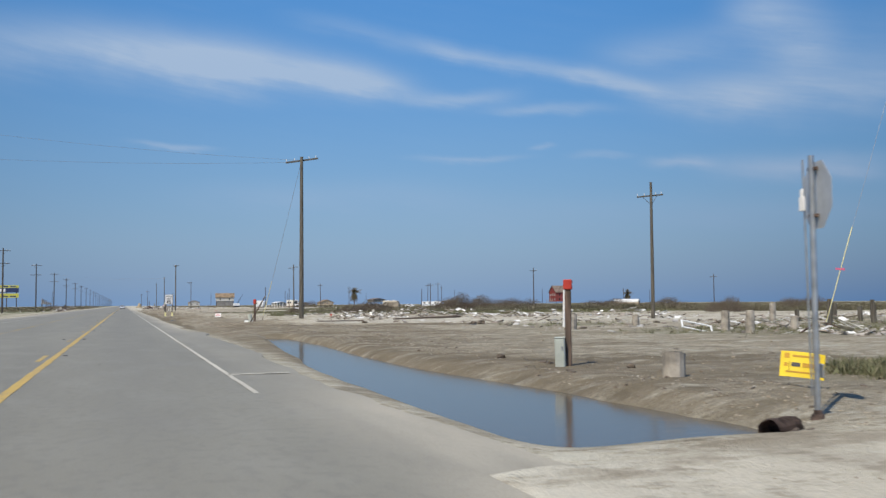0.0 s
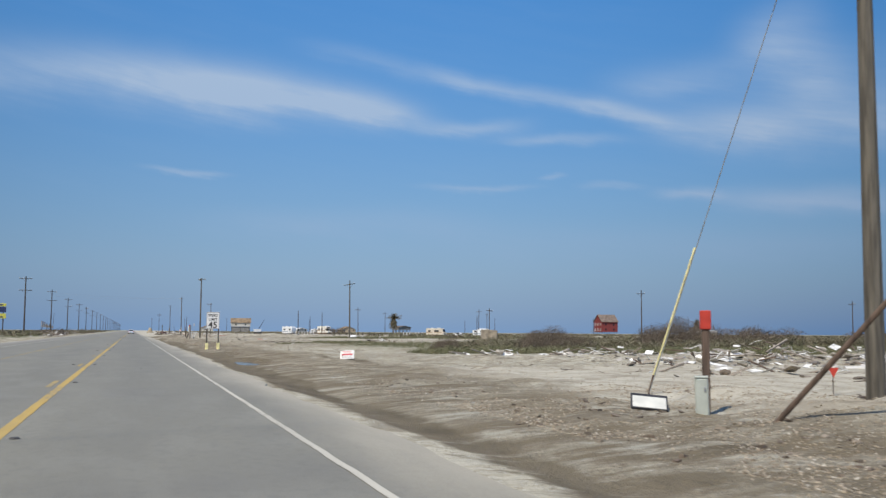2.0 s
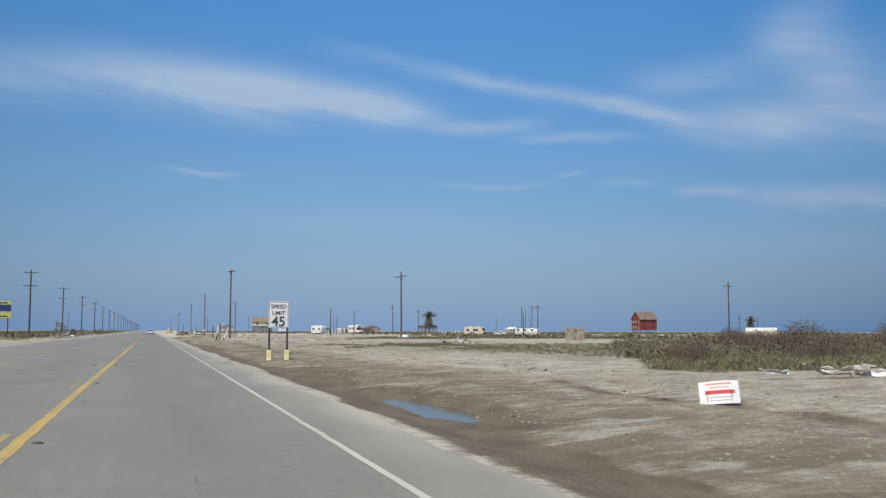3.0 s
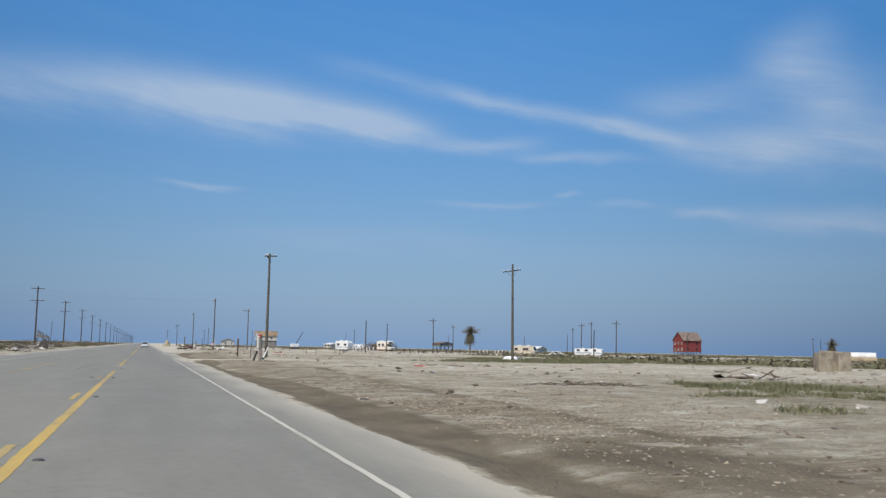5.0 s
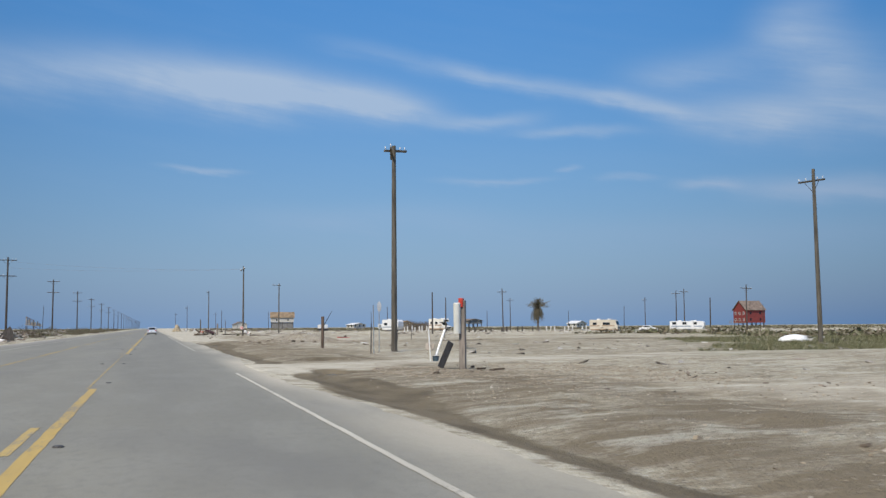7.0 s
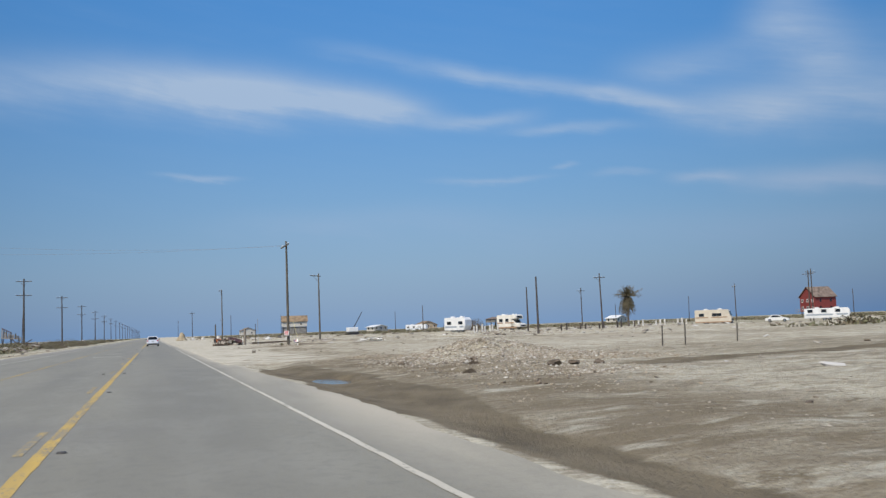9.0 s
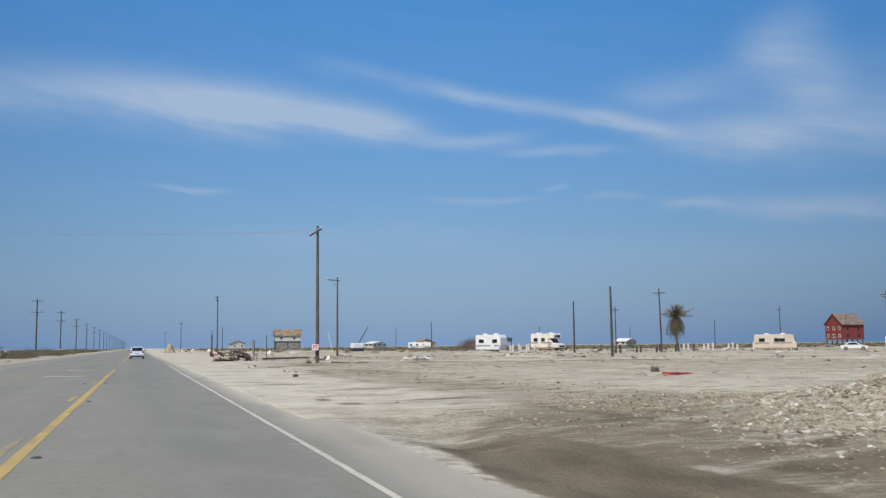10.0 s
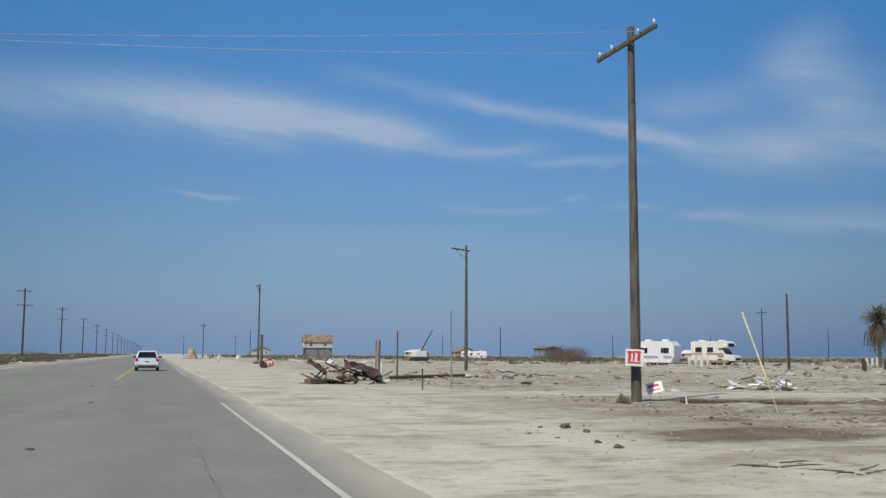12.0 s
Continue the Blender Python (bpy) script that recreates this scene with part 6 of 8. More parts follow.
stilt_house(205.0, 812.0, 20, 12.0, 9.0, 3.2, 2.2, 1.0, STEEL_GREY, SHINGLE, "dark small house on piles far across the flat", deck_out=0, rows=1, windows=2)
stilt_house(245.0, 730.0, 30, 10.0, 7.0, 0.5, 2.4, 1.4, SIDING_PALE, SHEET_WHITE, "low white house far off across the flat", deck_out=0, rows=1)
stilt_house(60.0, 900.0, 5, 9.0, 8.0, 0.6, 3.0, 1.8, SIDING_PALE, SHINGLE, "pale small house far along the road", deck_out=0, rows=1, windows=2)

# white quonset-like shed, open at one end
sh = thing("metal_shed", pose(216.0, 394.5, ground_z(216, 394.5), 0, 0, 52), "white sheet-metal shed with a rounded roof and dark opening", "shed")
bm = bmesh.new()
arc = [(-2.6 + 0.0, 0.0)] + [(-2.6 * math.cos(a), 2.0 + 1.1 * math.sin(a)) for a in [math.pi * k / 10 for k in range(11)]] + [(2.6, 0.0)]
add_prism(bm, arc, 11.0)
part("shell", bm, SHEET_WHITE, sh)
# black panels on solid ends paint in the darkness of an open doorway
bm = bmesh.new()
add_box(bm, 4.0, 0.1, 2.3, Matrix.Translation((0, 5.5, 0)))
part("opening", bm, BLACK, sh, "black panel put in for the dark inside of a doorway")
bm = bmesh.new()
add_box(bm, 4.0, 0.1, 2.3, Matrix.Translation((0, -5.5, 0)))
part("opening", bm, BLACK, sh, "black panel put in for the dark inside of a doorway")
bm = bmesh.new()
add_box(bm, 0.06, 11.4, 1.6, Matrix.Translation((-2.64, 0, 0)))
part("dark_skirt", bm, SIDING_TAN, sh)


# roofless hut of tan blocks out on the flat
hut = thing("block_hut", pose(55.4, 203.7, ground_z(55.4, 203.7) - 0.05, 0, 0, -24) @ Matrix.Diagonal((0.74, 0.7, 0.95, 1)), "low roofless hut of tan concrete blocks on the flat", "hut")
for n, (a, b, l, w, h) in enumerate(((-1.0, -1.3, 1.5, 0.2, 1.75), (1.05, -1.3, 1.4, 0.2, 1.6), (0, 1.3, 3.5, 0.2, 1.7), (-1.65, 0, 0.2, 2.4, 1.7), (1.65, 0, 0.2, 2.4, 1.55))):
    bm = bmesh.new()
    add_box(bm, l, w, h, Matrix.Translation((a, b, 0)), bevel=0.03)
    part("wall", bm, TAN_BLOCK, hut)
bm = bmesh.new()
add_box(bm, 3.4, 0.24, 0.18, pose(0, -1.3, 1.66, 0, 2, 0), bevel=0.02)
part("lintel", bm, TAN_BLOCK, hut)

# billboard left of the road
bb = thing("billboard", pose(-33.0, 306.0, ground_z(-33, 306), 0, 0, 4), "roadside billboard in yellow, pale and dark blue bands", "billboard")
for u in (-4.0, -1.4, 1.4, 4.0):
    bm = bmesh.new()
    add_box(bm, 0.25, 0.25, 7.2, Matrix.Translation((u, 0.2, -0.1)), bevel=0.02)
    part("post", bm, WOOD_DARK, bb)
BILL_BLUE = mat("dark_blue_print", (0.03, 0.045, 0.12), rough=0.5, vary=0.08)
BILL_YELLOW = mat("yellow_green_print", (0.62, 0.58, 0.10), rough=0.5, vary=0.1)
for z0, hh, mm in ((6.6, 0.75, BILL_YELLOW), (5.25, 1.35, BILL_BLUE), (3.75, 1.25, BILL_YELLOW)):
    bm = bmesh.new()
    add_box(bm, 9.2, 0.12, hh - 0.06, Matrix.Translation((0, 0, z0)), bevel=0.02)
    pn = part("panel", bm, mm, bb)
    if mm is BILL_BLUE:
        bm = bmesh.new()
        add_box(bm, 5.4, 0.03, 0.9, Matrix.Translation((-1.6, -0.07, z0 + 0.2)), bevel=0.01)
        part("pale_band", bm, BOARD_WHITE, pn)
    else:
        for k in range(4):
            bm = bmesh.new()
            add_box(bm, 1.6, 0.02, 0.3, Matrix.Translation((-3.2 + 2.1 * k, -0.07, z0 + 0.22)), bevel=0.005)
            part("printed_bar", bm, BILL_BLUE, pn)


# ---- palms ----
def palm(x, y, h, crown, seed, label, blown=0.6):
    """A date palm whose dead fronds hang in a skirt and blow to one side."""
    rr = random.Random(seed)
    c = thing("palm_tree", pose(x, y, ground_z(x, y) - 0.05), label, "palm tree", "wind-torn palms")
    bm = bmesh.new()
    n = 10
    for i in range(n):
        a, b = h * i / n, h * (i + 1) / n
        add_rod(bm, (0.02 * math.sin(i), 0, a), (0.02 * math.sin(i + 1), 0, b), 0.24 - 0.06 * i / n, 0.26 - 0.06 * (i + 1) / n, 10)
    part("trunk", bm, BARK, c)
    bm = bmesh.new()

    def frond(length, up, az, droop, low=0.0):
        p = Vector((0, 0, h - 0.1 - low))
        d = Vector((math.cos(az) * math.cos(up), math.sin(az) * math.cos(up), math.sin(up)))
        k = 8
        for i in range(k):
            q = p + d * (length / k)
            side = d.cross(Vector((0, 0, 1)))
            side = side.normalized() if side.length > 1e-3 else Vector((1, 0, 0))
            w = 0.42 * (1 - abs(i / k - 0.35)) * crown / 2.2
            add_rod(bm, p, q, 0.022, 0.016, 3)
            for s in (-1, 1):
                for t in (0.0, 0.5):
                    if rr.random() < 0.2:
                        continue
                    o = p.lerp(q, t + rr.uniform(0, 0.3))
                    tip = o + side * s * w * rr.uniform(0.3, 1.1) + d * w * rr.uniform(0.4, 1.2) - Vector((0, 0, w * rr.uniform(0.1, 0.8)))
                    bm.faces.new([bm.verts.new(v) for v in (o, o + d * 0.09, tip)])
            p = q
            d = (d + Vector((blown * 0.16, 0, -droop)) * (2.2 / k)).normalized()

    for i in range(75):
        frond(crown * rr.uniform(0.55, 0.85), rr.uniform(0.0, 1.45), rr.uniform(0, 6.283), rr.uniform(0.1, 0.45))
    for i in range(115):
        frond(crown * rr.uniform(0.8, 1.45), rr.uniform(-0.9, 0.0), rr.uniform(0, 6.283), rr.uniform(1.3, 2.2), rr.uniform(0, 0.5))
    for i in range(9):
        frond(crown * rr.uniform(0.9, 1.2), rr.uniform(0.0, 0.5), rr.uniform(-0.6, 0.5), rr.uniform(0.05, 0.2))
    for i in range(4):
        frond(crown * rr.uniform(0.9, 1.15), rr.uniform(0.0, 0.3), 3.14 + rr.uniform(-0.4, 0.4), 0.1)
    part("crown", bm, FROND, c, "ragged grey-brown fronds with a dead hanging skirt")
    return c


palm(98.8, 430.7, 6.9, 3.2, 3, "ragged date palm with wind-torn dry fronds")
palm(238.0, 434.0, 6.0, 3.0, 8, "dark bushy palm far behind a white shed", blown=0.1)

# ---- joined scatter: clods, litter, grass, scrub ----
SC = np.random.RandomState(21)


def scatter_chunks(name, xy, size, material, label, category, flat=0.7, sink=0.3, long=1.0):
    """Many small uneven chunks in one mesh, lying on the ground."""
    n = len(xy)
    cube = np.array([(a, b, c) for a in (-1, 1) for b in (-1, 1) for c in (-1, 1)], float)
    fidx = np.array([(0, 1, 3, 2), (4, 6, 7, 5), (0, 4, 5, 1), (2, 3, 7, 6), (0, 2, 6, 4), (1, 5, 7, 3)])
    v = cube[None] * SC.uniform(0.55, 1.0, (n, 8, 3))
    v[:, :, 0] *= long * SC.uniform(0.7, 1.5, (n, 1))
    v[:, :, 2] *= flat
    v *= size[:, None, None] * 0.5
    a = SC.uniform(0, 6.283, n)
    c, s = np.cos(a)[:, None], np.sin(a)[:, None]
    tx, ty = SC.uniform(-0.35, 0.35, (n, 1)), SC.uniform(-0.35, 0.35, (n, 1))
    z = v[:, :, 2] + tx * v[:, :, 0] + ty * v[:, :, 1]
    x, y = c * v[:, :, 0] - s * v[:, :, 1], s * v[:, :, 0] + c * v[:, :, 1]
    gzv = land(xy[:, 0], xy[:, 1])
    co = np.stack([x + xy[:, :1], y + xy[:, 1:2], z + (gzv + size * flat * (0.5 - sink))[:, None]], 2).reshape(-1, 3)
    fa = (fidx[None] + 8 * np.arange(n)[:, None, None]).reshape(-1, 4)
    me = bpy.data.meshes.new(name)
    me.from_pydata(co.tolist(), [], fa.tolist())
    me.materials.append(material)
    return tagged(new(name, me), label, category, kind="stuff")


def keep_off(xy):
    """Leave out what would lie on the road, a track or in water."""
    x, y = xy[:, 0], xy[:, 1]
    ok = (x > 3.9) | (x < -12.2)
    ok &= (drive_amount(x, y) < 0.35) | (SC.rand(len(x)) < 0.06)
    ok &= ~((x < 5.3 + 0.9 * span(y, 254, 280, 5)) & (x > 3) & (y > 52) & (y < 280) & (SC.rand(len(x)) > 0.04))
    ok &= ~((x > 3.5) & (x < 7.3) & (y > 7.5) & (y < 44))
    return xy[ok]


def strewn(n, x0, x1, y0, y1, power=1.0):
    return np.stack([x0 + (x1 - x0) * SC.rand(n) ** power, SC.uniform(y0, y1, n)], 1)


def clumped(xy, s, seed, cut):
    return xy[vnoise(xy[:, 0], xy[:, 1], s, seed) + 0.4 * vnoise(xy[:, 0], xy[:, 1], s / 4, seed + 1) > cut]


xy = keep_off(np.concatenate([clumped(strewn(125000, 4.8, 20, 4, 372, 1.7), 5, 61, -0.1), strewn(22000, 4.6, 13, 4, 372), clumped(strewn(26000, 5.6, 14, 58, 76, 1.4), 3, 64, -0.2),
                              clumped(strewn(16000, 5.6, 13, 148, 166, 1.4), 3, 65, -0.2), clumped(strewn(16000, 6.2, 14, 206, 218, 1.4), 3, 66, -0.2), clumped(strewn(20000, 6.0, 13, 320, 338, 1.4), 3, 68, -0.2)]))
scatter_chunks("shell_rubble", xy, 0.009 + 0.027 * SC.rand(len(xy)) ** 3, RUBBLE_MAT, "broken shell, clods and chips strewn on sand", "rubble", flat=0.5, long=1.4)
xy = keep_off(np.concatenate([clumped(strewn(4200, 5.6, 30, 4, 372, 1.3), 7, 63, 0.0), strewn(500, 6, 11, 256, 290), strewn(7000, 8.5, 18, 268, 286)]))
scatter_chunks("clod_scatter", xy, 0.025 + 0.06 * SC.rand(len(xy)) ** 3.5, RUBBLE_MAT, "larger clods of sand, sod and broken shell", "rubble", flat=0.6)
xy = keep_off(np.concatenate([strewn(1100, 18, 52, 86, 101), strewn(900, 20, 62, 29, 64), strewn(400, 18, 90, 60, 86), strewn(420, 18, 62, 347, 400),
                              strewn(700, 14, 62, 150, 262), strewn(900, -32, -13.5, 225, 520), strewn(260, 10, 26, 356, 384), strewn(700, 48, 150, 380, 450),
                              strewn(1400, 20, 230, 100, 520), strewn(500, -40, -13.5, 500, 900)]))
scatter_chunks("storm_litter", xy, 0.07 + 0.32 * SC.rand(len(xy)) ** 3, LITTER_MAT, "scraps of board, sheet and plastic strewn by a storm", "debris", flat=0.28, long=1.5)
xy = keep_off(np.concatenate([strewn(260, 10, 70, 60, 210), strewn(200, 8, 60, 300, 400), strewn(60, 14, 44, 70, 86)]))
scatter_chunks("stick_litter", xy, 0.025 + 0.03 * SC.rand(len(xy)), STICK_MAT, "sticks and narrow laths lying on the sand", "debris", flat=0.6, long=14)

xy = keep_off(np.concatenate([strewn(45, 7.2, 7.9, 324.2, 324.7), strewn(60, 7.7, 8.6, 323.4, 323.9), strewn(160, 6.3, 8.2, 326, 332), strewn(70, 6.8, 9, 309, 319), strewn(220, 6.6, 10, 255, 275), strewn(120, 5.4, 8, 150, 190), strewn(260, 7.2, 10, 12, 60), strewn(160, 5.6, 9, 58, 70),
                              clumped(strewn(5200, 5.4, 15, 4, 372, 1.3), 6, 67, 0.02)]))
scatter_chunks("dark_clods", xy, 0.022 + 0.075 * SC.rand(len(xy)) ** 3, STICK_MAT, "dark crumbs of sod, bark and mud on sand", "clods", flat=0.5, long=1.3)

xy = np.concatenate([np.stack([13.4 + 2.1 * SC.normal(size=26000), 277.6 + 3.2 * np.clip(SC.normal(size=26000), -2, 1.8)], 1), np.stack([9.9 + 1.3 * SC.normal(size=6000), 267 + 8 * SC.uniform(-1, 1, 6000)], 1)])
xy = xy[(xy[:, 0] > 7.2) & (xy[:, 1] < 276.3 + 1.32 * (xy[:, 0] - 8.5) + 1.2 * vnoise(xy[:, 0], xy[:, 1], 1.5, 74)) & (drive_amount(xy[:, 0], xy[:, 1]) < 0.5)]
scatter_chunks("spoil_rubble", xy, (0.016 + 0.060 * SC.rand(len(xy)) ** 3.5), SPOIL_MAT, "broken shell, concrete and sod heaped on sand", "rubble", flat=0.55, long=1.3)


xy = np.concatenate([strewn(500, 26, 130, 330, 470), strewn(700, 20, 260, 440, 760), strewn(260, 90, 330, 240, 420), strewn(160, 9, 40, 400, 640)])
xy = clumped(xy, 26, 87, -0.05)
scatter_chunks("far_wreckage", xy, (0.2 + 1.1 * SC.rand(len(xy)) ** 2.6) * np.clip((xy[:, 1] - 200) / 320, 0.3, 1.0), LITTER_MAT, "broken boards, panels and rubble far across the flat", "debris", flat=0.45, sink=0.2, long=1.7)


def tufts(name, xy, height, spread, blades, material, label, category, width=0.05, ragged=0.0):
    """Clumps of narrow blades or twigs: many small triangles in one mesh."""
    n = len(xy)
    base = np.stack([xy[:, 0], xy[:, 1], land(xy[:, 0], xy[:, 1]) - 0.02], 1)
    k = n * blades
    b = np.repeat(base, blades, 0)
    h = np.repeat(height, blades) * SC.uniform(0.45, 1.1, k)
    sp = np.repeat(spread, blades)
    a, r = SC.uniform(0, 6.283, k), np.sqrt(SC.rand(k))
    rootx, rooty = r * np.cos(a) * sp, r * np.sin(a) * sp
    lift = SC.rand(k) * ragged * h * (1 - 0.55 * r)
    h = h * (1 - 0.5 * ragged * r)
    w = width * SC.uniform(0.6, 1.5, k)
    a2 = SC.uniform(0, 6.283, k)
    lean = SC.uniform(-0.7, 0.7, (k, 2)) * h[:, None]
    p0 = b + np.stack([rootx, rooty, lift], 1)
    side = np.stack([np.cos(a2) * w, np.sin(a2) * w, SC.uniform(-0.3, 0.3, k) * w], 1)
    tip = p0 + np.stack([lean[:, 0], lean[:, 1], np.maximum(h - lift, 0.15 * h) * SC.uniform(0.5, 1.0, k)], 1)
    co = np.stack([p0 - side, p0 + side, tip], 1).reshape(-1, 3)
    fa = np.arange(3 * k).reshape(-1, 3)
    me = bpy.data.meshes.new(name)
    me.from_pydata(co.tolist(), [], fa.tolist())
    me.materials.append(material)
    return tagged(new(name, me), label, category, kind="stuff")


def on_grass(n, x0, x1, y0, y1, cut=0.35):
    xy = strewn(n, x0, x1, y0, y1)
    g = grass_amount(xy[:, 0], xy[:, 1])
    return xy[g > cut + 0.4 * SC.rand(len(xy))]


xy = np.concatenate([on_grass(9000, 15, 130, 100, 190), on_grass(34000, 22, 110, 218, 310), on_grass(900, 7, 13, 326, 331.5), on_grass(4500, 11.5, 27, 149, 174), on_grass(9000, 12, 22, 10.5, 18), on_grass(2000, 18, 70, 28, 66),
                     on_grass(3500, -40, -15, 200, 520)])
tufts("coast_grass", xy, (0.10 + 0.26 * SC.rand(len(xy))) * (1 + 0.15 * ((xy[:, 0] > 20) & (xy[:, 1] > 205)) - 0.75 * ((xy[:, 0] < 14) & (xy[:, 1] > 320))), 0.10 + 0.25 * SC.rand(len(xy)), 20, GRASS_MAT, "short green and straw-coloured grass in clumps", "grass", width=0.015)
# scrub belt that closes the flat off in the first stretch
n = 2600
sx = np.where(SC.rand(n) < 0.6, 16 + 60 * SC.rand(n), 40 + 230 * SC.rand(n))
sy = 110 + 0.13 * sx + (4 + 46 * SC.rand(n) ** 1.4) * (0.5 + 0.5 * step(18, 40, sx)) + 4 * vnoise(sx, sx * 0, 15, 71)
keep = sx > 16 + 0.47 * (sy - 109) + 2 * vnoise(sx, sy, 6, 72)
sx, sy = sx[keep], sy[keep]
n = len(sx)
xy = np.stack([sx, sy], 1)
hh = (0.8 + 0.75 * SC.rand(n)) * (0.75 + 0.5 * step(25, 80, sx))
tufts("salt_scrub", xy, 0.9 * hh, 0.5 + 0.7 * SC.rand(n), 210, SCRUB_MAT, "grey-brown salt scrub and dead stalks in a belt", "scrub", width=0.022, ragged=0.9)
xy = np.concatenate([strewn(560, 15.5, 46, 107, 117), strewn(400, 20, 70, 110, 124)])
xy = xy[xy[:, 0] > 15.5 + 0.47 * (xy[:, 1] - 108)]
tufts("green_scrub", xy, 0.30 + 0.38 * SC.rand(len(xy)), 0.5 + 0.7 * SC.rand(len(xy)), 230, GRASS_MAT, "tall green weeds along the front of the scrub", "weeds", width=0.012, ragged=0.85)
xy = np.concatenate([strewn(420, 62, 210, 222, 330), strewn(800, 60, 520, 470, 660), strewn(1500, 60, 800, 500, 1200), strewn(500, 200, 700, 200, 420), strewn(600, 25, 160, 520, 1000)])
tufts("far_scrub", xy, 0.5 + 1.0 * SC.rand(len(xy)), 1.0 + 2.0 * SC.rand(len(xy)), 40, SCRUB_MAT, "low dark scrub scattered over the far flat", "scrub", width=0.22, ragged=0.9)
xy = np.concatenate([strewn(1500, -60, -17.5, 250, 620), strewn(900, -90, -20, 520, 1200), strewn(60, -30, -24, 280, 330)])
tufts("verge_scrub", xy, 0.4 + 0.9 * SC.rand(len(xy)) ** 1.5, 0.7 + 1.1 * SC.rand(len(xy)), 50, SCRUB_MAT, "dark green-brown scrub beyond the far verge", "scrub", width=0.17, ragged=0.9)


def shrub(x, y, r, h, seed, label, material=None, leaves=900):
    """A dome-shaped twiggy shrub with an uneven outline."""
    rr = np.random.RandomState(seed)
    s = thing("shrub", pose(x, y, ground_z(x, y) - 0.05), label, "shrub", "dead shrubs")
    bm = bmesh.new()
    for i in range(9):
        a = 6.283 * i / 9 + rr.rand()
        e = Vector((math.cos(a) * r * rr.uniform(0.3, 0.75), math.sin(a) * r * rr.uniform(0.3, 0.75), h * rr.uniform(0.5, 0.85)))
        add_rod(bm, (0, 0, 0), e * 0.55, 0.05, 0.03, 5)
        add_rod(bm, e * 0.55, e, 0.03, 0.012, 5)
    part("limbs", bm, BARK, s)
    k = leaves * 9
    d = rr.normal(size=(k, 3))
    d /= np.linalg.norm(d, axis=1)[:, None]
    d[:, 2] = np.abs(d[:, 2])
    bump = 1 + 0.35 * np.sin(5 * d[:, 0] + seed) * np.cos(4 * d[:, 1] - seed) + 0.07 * rr.normal(size=k)
    p = d * (rr.uniform(0.45, 1.0, (k, 1)) ** 0.6) * np.array([r, r, h]) * np.clip(bump, 0.5, 1.3)[:, None]
    w = 0.017 * rr.uniform(0.5, 1.4, (k, 1)) * max(r, 0.5) ** 0.7
    q1, q2 = rr.normal(size=(k, 3)), rr.normal(size=(k, 3))
    co = np.stack([p, p + q1 * w, p + q2 * w + np.array([0, 0, 0.05])], 1).reshape(-1, 3)
    me = bpy.data.meshes.new("twig_mass")
    me.from_pydata(co.tolist(), [], np.arange(3 * k).reshape(-1, 3).tolist())
    me.materials.append(material or BROWNBUSH_MAT)
    ob = new("twig_mass", me)
    ob.parent = s
    return s


shrub(44.0, 128.0, 2.9, 2.2, 41, "tall rounded grey-brown shrub in the scrub belt", leaves=3600)
shrub(48.5, 130.0, 3.2, 2.0, 42, "wide brown dead shrub in the scrub belt", leaves=3200)
shrub(29.5, 120.0, 2.6, 1.5, 1, "rounded dark brown dead shrub in grass", leaves=2600)
shrub(33.5, 131.0, 2.4, 1.3, 2, "rounded dark brown dead shrub in grass", leaves=2200)
shrub(19.0, 112.5, 1.0, 0.95, 3, "small brown dead shrub beside weeds")
shrub(40.0, 124.0, 1.6, 1.1, 4, "brown dead shrub in the scrub belt", leaves=1800)
shrub(52.5, 127.0, 3.5, 1.7, 5, "wide brown dead shrub in the scrub belt", leaves=2600)
shrub(68.0, 130.0, 4.0, 1.5, 6, "wide brown dead shrub in the scrub belt", leaves=2600)
shrub(25.5, 113.5, 1.4, 1.2, 7, "small brown dead shrub beside weeds")
shrub(86.0, 512.0, 5.5, 3.1, 8, "wide dark shrub far across the flat", leaves=2200)
shrub(97.0, 538.0, 6.5, 3.0, 9, "wide dark shrub far across the flat", leaves=2200)
shrub(90.0, 150.0, 4.5, 2.0, 10, "wide brown dead shrub in the scrub belt", leaves=2600)
shrub(120.0, 152.0, 5.0, 2.2, 12, "wide brown dead shrub in the scrub belt", leaves=2600)
shrub(70.5, 103.0, 2.6, 1.6, 13, "brown dead shrub in the scrub belt", leaves=1800)
shrub(12.4, 338.2, 0.22, 0.28, 14, "dry weed at the foot of a pole", leaves=120, material=GRASS_MAT)
shrub(22.2, 303.0, 0.22, 0.3, 15, "dry weed tuft on bare sand", leaves=120)
shrub(7.7, 262.0, 0.16, 0.11, 16, "dark root clump on a sand bank", leaves=220)
shrub(8.7, 264.8, 0.17, 0.11, 17, "dark root clump on a sand bank", leaves=240)


